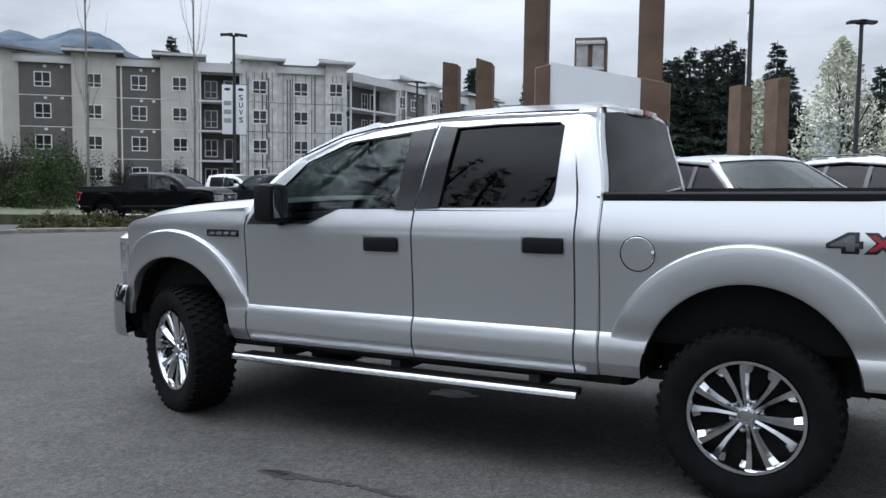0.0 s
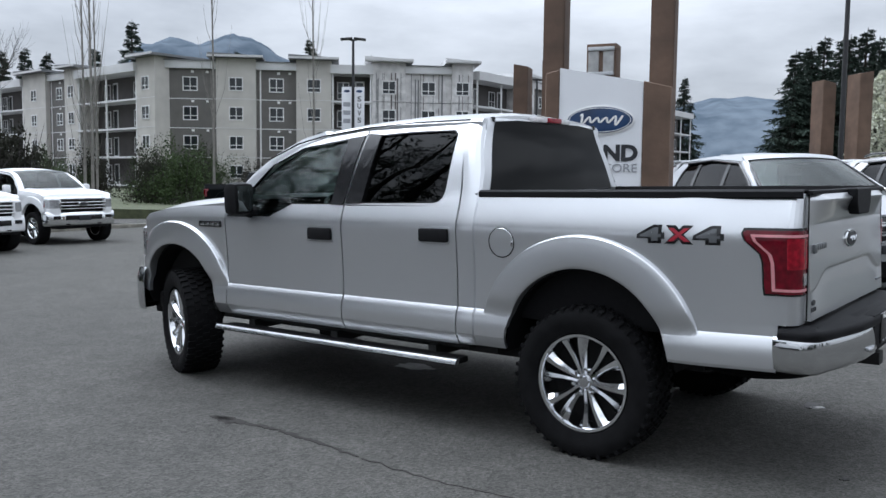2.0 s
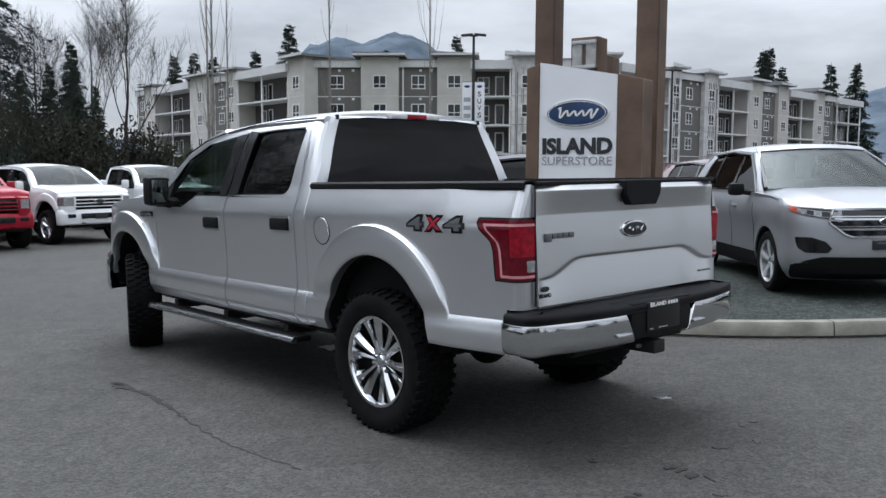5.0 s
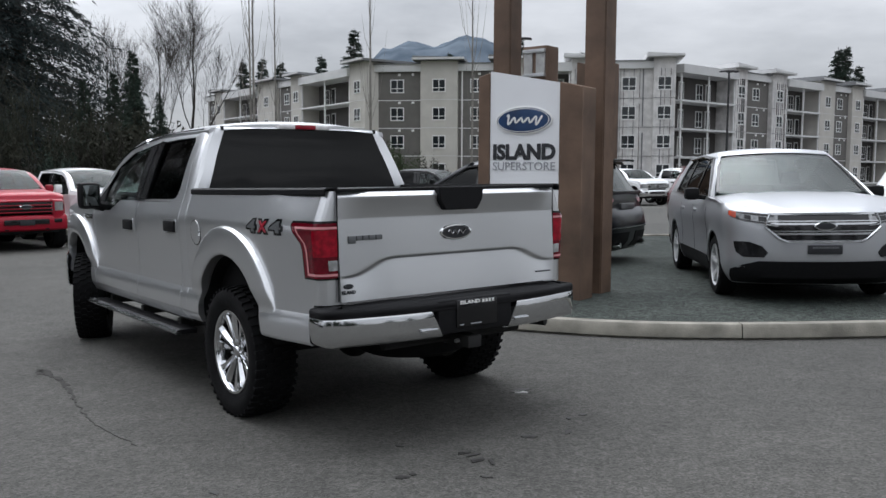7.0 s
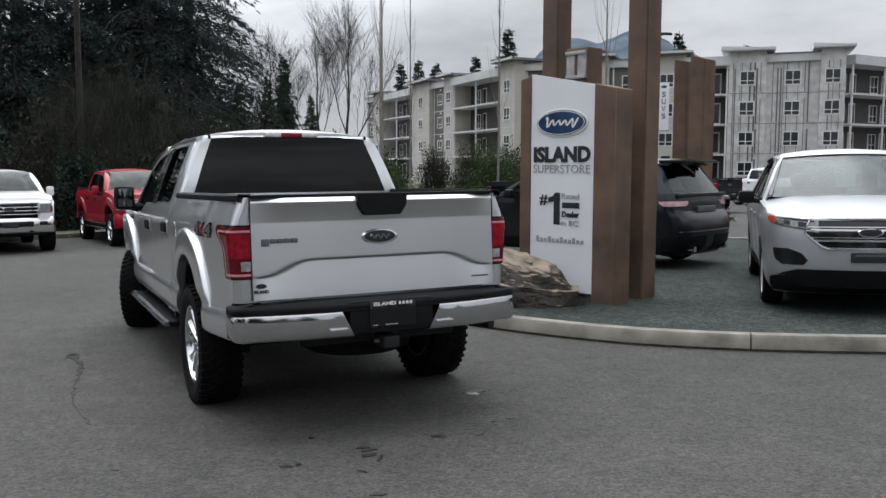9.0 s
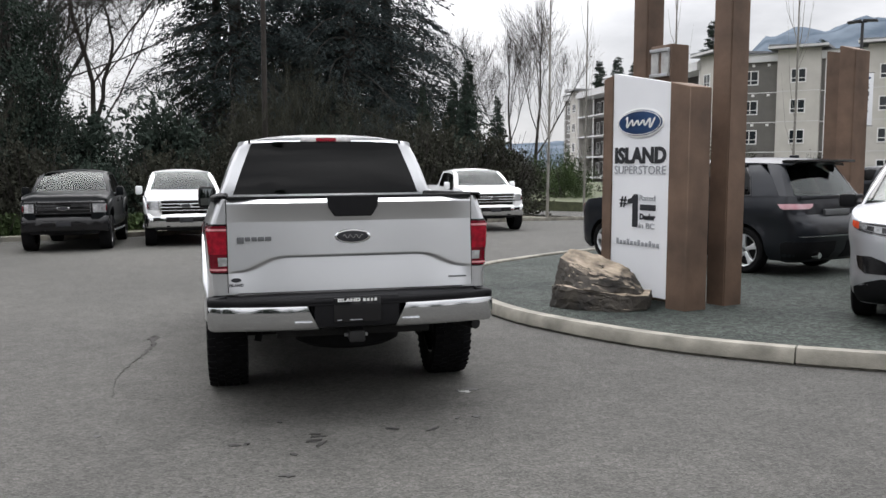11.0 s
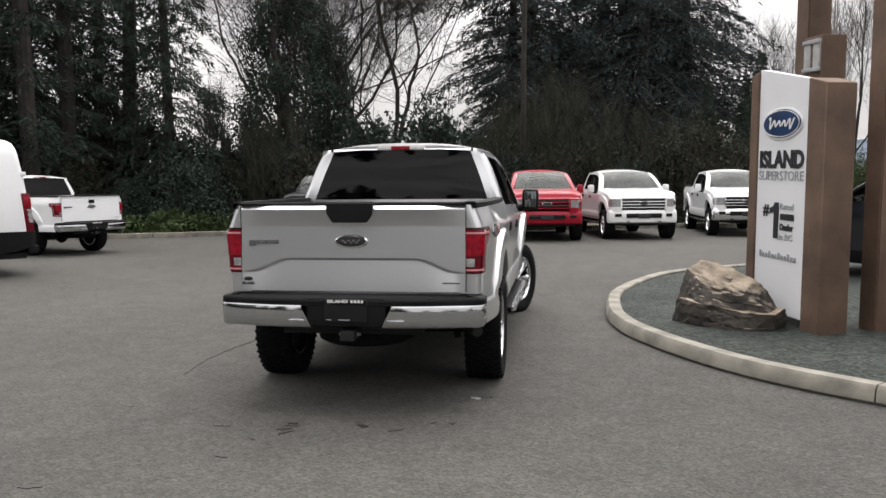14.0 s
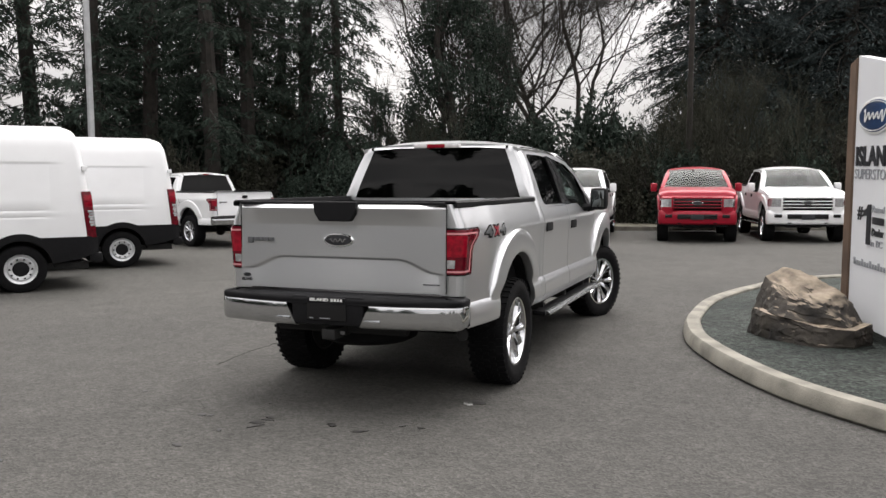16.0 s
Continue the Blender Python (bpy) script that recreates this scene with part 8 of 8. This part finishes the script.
def bushes():
    def first(label, name, seed, w, d, h, n, leaf, matl, m, group, twiggy=False):
        bm, lv = bush_parts(seed, w, d, h, n, leaf, twiggy)
        root = thing(name, m, label, "shrub", group)
        tagged(part("twig", bm, BARK, root), kind="stuff")
        tagged(cards("foliage", lv, matl, root), kind="stuff")
        return root
    at = lambda x, y, turn=0: pose(x, y, gz(x, y) + 0.02, 0, 0, turn)
    rng = random.Random(17)
    # thicket along the edge of the wood
    G = "thicket along the wood"
    br = first("tangled brown bramble and bare twigs", "bramble_bush", 51, 5.0, 3.4, 3.4, 9000, 0.13, TWIG, at(-21.5, 9.0), G, True)
    gr = first("dense dark evergreen shrub", "evergreen_bush", 52, 4.2, 3.2, 2.8, 9000, 0.12, NEEDLES, at(-21.0, 5.0), G)
    for k, y in enumerate([-20, -17, -14, -11.5, -9, -6.5, -4, -1.5, 1, 3, 6.7, 8, 11, 13, 14.5, 16, 17.5, 19, 20.5, 22, 23.5, 25, 26.5]):
        edge = -21.8 + 0.11 * max(0, y - 8) * 2.0
        x = edge + rng.uniform(-0.9, 0.5) - (2.6 if 0 < y < 9 else 0.0)
        src = br if k % 3 else gr
        c = copy_thing(src, at(x, y, rng.uniform(0, 360)))
        s = rng.uniform(0.8, 1.25)
        c.scale = (s, s, s * rng.uniform(0.8, 1.2))
    for k in range(26):
        y = -22 + 2.05 * k
        x = -27.5 + 0.16 * max(0, y - 8) + rng.uniform(-1.5, 1.5)
        c = copy_thing(gr if k % 4 else br, at(x, y, rng.uniform(0, 360)))
        s = rng.uniform(1.2, 1.7)
        c.scale = (s, s, s * rng.uniform(0.9, 1.25))
    # low green cover behind the kerb
    lo = first("low spreading green shrub at the kerb", "ground_cover", 53, 2.6, 1.6, 0.75, 2200, 0.12, SHRUB, at(-19.6, 4.6), "ground cover at the kerb")
    for k in range(15):
        y = -6 + 1.25 * k
        c = copy_thing(lo, at(-19.9 + 0.10 * max(0, y - 6) + rng.uniform(-0.4, 0.3), y, rng.uniform(0, 360)))
        c.scale = (1, 1, rng.uniform(0.7, 1.2))
    # olive hedge across the street
    hd = first("low clipped olive-brown hedge", "hedge", 54, 2.6, 1.0, 0.62, 3000, 0.09, OLIVE, at(-13.0, 28.4), "low hedge by the street")
    for k in range(6):
        copy_thing(hd, at(-11.4 + 1.6 * k, 28.45 + 0.08 * k, 180 * (k % 2)))
    # green shrubs before the apartments
    SG = "shrubs before the apartments"
    sh = first("tall fresh green shrub, half in leaf", "tall_shrub", 55, 5.5, 4.5, 4.2, 9500, 0.10, SHRUB, at(-23.0, 46), SG)
    tw = first("tall shrub with brown twigs and few leaves", "twiggy_shrub", 56, 5.0, 4.0, 4.0, 7000, 0.11, TWIG, at(-20, 44.5), SG, True)
    for k, (x, y, s) in enumerate(((-17.2, 46, 0.8), (-26, 40, 0.95), (-21, 41.5, 1.0), (-18.6, 40, 1.05), (-26.2, 35.5, 0.75), (-24, 37.5, 0.8), (-29.5, 40, 0.9), (-33, 45, 1.0), (-29, 49, 1.1), (-36, 42, 0.9), (-15.5, 49, 0.8), (-40, 49, 1.1), (-13, 53, 0.7), (-22.5, 52, 1.1), (-45, 53, 1.2), (-31, 34.5, 0.8), (-35, 36.5, 0.9))):
        c = copy_thing(sh if k % 2 else tw, at(x, y, rng.uniform(0, 360)))
        c.scale = (s, s, s)
    # bank of shrubs at the far right of the lot
    for x, y, s in ((24, 40, 0.7), (27, 42, 0.8), (30, 44, 0.8), (22, 42, 0.6), (33, 45, 0.9)):
        c = copy_thing(tw, at(x, y, rng.uniform(0, 360)))
        c.scale = (s, s, s * 0.7)
        c["group"] = ""


bushes()


def blossom_tree(x, y, h, w, seed):
    rng = np.random.default_rng(seed)
    bm = bare_parts(h, seed, 0.38, 3, 4, 0.11, 0.05)
    n = 6500
    ang, el = rng.uniform(0, math.tau, n), rng.uniform(0, 1, n)
    lump = np.array([noise.noise(Vector((2.6 * math.cos(a), 2.6 * math.sin(a), 4.5 * e))) for a, e in zip(ang, el)])
    prof = np.sin(np.pi * (0.12 + 0.88 * el) ** 0.75) ** 0.8
    r = w / 2 * prof * (0.75 + 0.6 * lump) * rng.uniform(0.2, 1, n) ** 0.5
    base = np.stack([r * np.cos(ang), r * np.sin(ang), h * (0.12 + 0.88 * el)], 1)
    lv = kites(rng, base, rng.normal(size=(n, 3)) + np.array([[0, 0, 0.7]]), rng.uniform(0.10, 0.24, n), rng.uniform(0.07, 0.13, n))
    return tree_thing("blossom_tree", "young pear tree covered in greenish white blossom", pose(x, y, gz(x, y)), bm, lv, BARK, BLOSSOM, "blossoming trees")


blossom_tree(15.6, 34.2, 7.0, 4.0, 61)
blossom_tree(13.2, 36.5, 5.6, 2.6, 62)
blossom_tree(19.5, 36.0, 6.4, 3.6, 63)


# ---- lamps, banners, poles ----
def street_lamp(x, y, h, turn, banners=(), label="black twin-arm street lamp"):
    root = thing("street_lamp", pose(x, y, gz(x, y), 0, 0, turn), label, "street lamp", "street lamps")
    part("pole", tube(bmesh.new(), [(0, 0, 0), (0, 0, h * 0.5), (0, 0, h)], [0.09, 0.08, 0.065], 10), LAMP_BLACK, root)
    part("base", boxed((-0.25, -0.25, -0.1), (0.25, 0.25, 0.35), 0.03), CONCRETE, root)
    for s in (1, -1):
        arm = part("lamp_head", boxed((min(s * 0.12, s * 0.72), -0.17, h - 0.05), (max(s * 0.12, s * 0.72), 0.17, h + 0.05), 0.02, pose(0, 0, 0, 0, -s * 5, 0)), LAMP_BLACK, root, "flat black lamp head")
        part("arm", boxed((min(0, s * 0.2), -0.04, h - 0.08), (max(0, s * 0.2), 0.04, h), 0.01), LAMP_BLACK, arm)
    for s, z0, z1, text in banners:
        b = part("banner", boxed((min(s * 0.07, s * 0.58), -0.012, z0), (max(s * 0.07, s * 0.58), 0.012, z1), 0.004), SIGN_WHITE, root, "white hanging banner with dark lettering")
        part("banner_bracket", tube(bmesh.new(), [(0, 0, z1 + 0.02), (s * 0.62, 0, z1 + 0.02)], 0.015, 6), LAMP_BLACK, b)
        part("banner_bracket", tube(bmesh.new(), [(0, 0, z0 - 0.02), (s * 0.62, 0, z0 - 0.02)], 0.015, 6), LAMP_BLACK, b)
        part("banner_mark", ellipse(bmesh.new(), 0.15, 0.07, 0.006, m=pose(s * 0.32, -0.012, z1 - 0.22)), SIGN_BLUE, b)
        if text:
            for k, ch in enumerate(text):
                bm = lettering(ch, 0.36, 0.006, 0.003, 0.20)
                tagged(part("lettering", moved(bm, pose(s * 0.32, -0.016, z1 - 0.62 - 0.36 * k, 90, 0, 0)), SIGN_BLACK, b), kind="stuff")
        else:
            for k in range(3):
                part("word_bar", boxed((s * 0.32 - 0.18, -0.018, z1 - 1.0 - 0.42 * k), (s * 0.32 + 0.18, -0.011, z1 - 0.78 - 0.42 * k), 0.004), SIGN_GREY, b)
    return root


street_lamp(-10.3, 42.3, 8.5 + 0.2, 12, ((1, 3.9, 6.3, "SUVS"), (-1, 3.9, 6.3, "")), "black twin street lamp carrying two white banners")
street_lamp(14.4, 30.2, 6.9, 0)
street_lamp(-2.0, 62.0, 8.6, 30)
street_lamp(40, 130, 9, 0)


def banner_pole(x, y):
    root = thing("banner_pole", pose(x, y, gz(x, y), 0, 0, 78), "dark pole with a white banner, on the island", "banner pole")
    part("pole", tube(bmesh.new(), [(0, 0, 0), (0, 0, 4), (0, 0, 8.2)], [0.065, 0.06, 0.05], 10), LAMP_BLACK, root)
    bn = part("banner", boxed((0.06, -0.012, 3.55), (0.62, 0.012, 5.75), 0.004), SIGN_WHITE, root, "white banner with grey marks")
    for z in (5.79, 3.51):
        part("banner_bracket", tube(bmesh.new(), [(0, 0, z), (0.66, 0, z)], 0.015, 6), LAMP_BLACK, bn)
    for k in range(4):
        part("word_bar", boxed((0.16, -0.02, 5.05 - 0.42 * k), (0.52, 0.02, 5.28 - 0.42 * k), 0.004), SIGN_GREY, bn)


banner_pole(7.7, 22.0)


def steel_pole(x, y, h, r, matl, label):
    root = thing("steel_pole", pose(x, y, gz(x, y)), label, "pole")
    part("shaft", tube(bmesh.new(), [(0, 0, 0), (0, 0, h / 2), (0, 0, h)], [r, r * 0.85, r * 0.7], 12), matl, root)
    part("base_plate", boxed((-r * 2, -r * 2, -0.05), (r * 2, r * 2, 0.06), 0.01), matl, root)


steel_pole(-20.2, 16.6, 11, 0.11, BARK, "thin dark wooden pole at the edge of the wood")
steel_pole(-16.4, -2.5, 12, 0.10, GALV, "pale grey steel pole behind the vans")


def utility_pole(x, y, turn):
    root = thing("utility_pole", pose(x, y, gz(x, y), 0, 0, turn), "wooden utility pole with crossarms", "utility pole")
    part("shaft", tube(bmesh.new(), [(0, 0, 0), (0, 0, 11)], [0.16, 0.11], 10), BARK, root)
    for z in (10.2, 9.3):
        part("crossarm", boxed((-1.1, -0.06, z), (1.1, 0.06, z + 0.12), 0.01), BARK, root)


utility_pole(15, -19, 35)
utility_pole(3, -24, 80)


# ---- far house in the wood ----
def house(x, y, turn):
    root = thing("small_house", pose(x, y, gz(x, y), 0, 0, turn), "low brown house half hidden in the wood", "house")
    part("wall", boxed((-4, -3, -0.3), (4, 3, 2.1)), FENCE, root)
    bm = bmesh.new()
    prism(bm, [(-4.5, 2.1), (4.5, 2.1), (0, 3.0)], 7.0, pose(0, -3.5, 0))
    part("roof", bm, ROOF_GREY, root)
    w = part("window", boxed((0.4, -3.06, 0.7), (1.9, -2.95, 1.8), 0.02), TRIM_WHITE, root)
    for k in range(2):
        part("pane", boxed((0.5 + 0.7 * k, -3.08, 0.8), (1.1 + 0.7 * k, -3.03, 1.7)), PANE, w)


house(-35.5, 8.8, 75)


def wood_fence():
    root = thing("board_fence", pose(-30, 20, gz(-30, 20)), "dark timber board fence in the wood", "fence")
    for k in range(60):
        part("board", boxed((-0.01, -22 + 0.72 * k, 0), (0.02, -22 + 0.72 * k + 0.70, 2.2)), FENCE, root)


wood_fence()


# ---- hills ----
def hills(az0, az1, dist, shape, label):
    bm = bmesh.new()
    n, rows = 90, []
    for k in range(n + 1):
        az = az0 + (az1 - az0) * k / n
        h = lerp_list(shape, az) * dist
        col = []
        for j in range(9):
            t = j / 8
            dd = dist * (1 + 0.35 * t)
            hh = 0.96 * h * math.sin(t * math.pi / 2) ** 0.8
            hh *= 1 + 0.05 * noise.noise(Vector((az * 0.8, t * 4, dist * 0.01))) + 0.02 * noise.noise(Vector((az * 4.0, t * 9, 2.0)))
            a = radians(az)
            col.append((-dd * math.sin(a), dd * math.cos(a), hh - 2))
        rows.append(col)
    g = [[bm.verts.new(p) for p in r] for r in rows]
    for a, b in zip(g, g[1:]):
        for j in range(8):
            bm.faces.new((a[j], b[j], b[j + 1], a[j + 1]))
    return tagged(part("backdrop", bm, HAZY_HILL, smooth=180), label, "hills", kind="structure")


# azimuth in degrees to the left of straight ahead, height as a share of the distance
hills(10, 60, 1900, [(10, 0.02), (15.5, 0.10), (18, 0.165), (19, 0.180), (20.1, 0.192), (21.3, 0.212), (22.8, 0.219), (23.6, 0.214), (24.8, 0.200), (26, 0.203), (27, 0.2035), (28.4, 0.196), (29.5, 0.168), (31, 0.11), (36, 0.05), (60, 0.02)], "wooded mountain under the clouds, haze in its blue-grey colour")
hills(-40, 8, 2100, [(-40, 0.06), (-22, 0.10), (-14, 0.116), (-10, 0.124), (-8.2, 0.125), (-6.0, 0.113), (-3, 0.09), (2, 0.06), (8, 0.03)], "long ridge far off, haze in its blue-grey colour")


# ---- marks on the asphalt ----
def crack(pts, widths, label, seed):
    """A ragged crack: short kinks, now wide, now narrow."""
    rng = random.Random(seed)
    line, wide = [], []
    for (p, q), (u, v) in zip(zip(pts, pts[1:]), zip(widths, widths[1:])):
        for k in range(6):
            t = k / 6
            line.append((p[0] + (q[0] - p[0]) * t + rng.uniform(-0.014, 0.014), p[1] + (q[1] - p[1]) * t + rng.uniform(-0.014, 0.014)))
            wide.append((u + (v - u) * t) * rng.uniform(0.45, 1.35))
    ground_strip("tar_crack", line, wide, CRACK, label, "crack")


crack([(-0.92, 4.37), (-0.80, 4.30), (-0.68, 4.24), (-0.50, 4.17), (-0.37, 4.10), (-0.20, 3.99), (-0.05, 3.89), (0.10, 3.78), (0.24, 3.68)], [0.05, 0.10, 0.045, 0.03, 0.04, 0.034, 0.026, 0.018, 0.010], "dark crack in the asphalt", 3)
crack([(0.24, 3.68), (0.55, 3.46), (0.85, 3.30), (1.10, 3.20), (1.35, 3.11)], [0.010, 0.008, 0.005, 0.004, 0.002], "thin crack running on in the asphalt", 4)
ground_blot(-0.86, 4.33, 0.09, 0.035, -30, CRACK, "dark worn patch where the crack begins", "crack", 44)
blots = [(2.69, 3.67), (3.07, 3.69), (3.18, 3.61), (3.26, 3.61), (2.96, 3.29), (2.93, 3.23), (3.13, 3.68), (3.48, 4.28), (3.46, 4.66), (3.32, 3.39), (3.6, 3.18), (3.75, 2.19), (3.40, 4.55), (2.2, 2.7), (3.3, 4.1)]
for k, (x, y) in enumerate(blots):
    ground_blot(x, y, 0.022 + 0.011 * (k % 4), 0.014 + 0.006 * (k % 3), 40 * k, SPOT, "small dark oil spot on the asphalt", "oil spot", k)
ground_blot(2.9, 5.11, 0.085, 0.04, 60, SPOT, "dark oil patch beneath the truck", "oil spot", 41)
# lit ground that shows through beneath the truck, painted as a pale blot
ground_blot(0.07, 5.96, 0.19, 0.10, -20, PALE, "pale blot standing for lit ground seen beneath the truck", "pale patch", 42)
ground_blot(2.91, 5.06, 0.05, 0.03, 10, PALE, "small pale chip on the asphalt", "pale patch", 43)
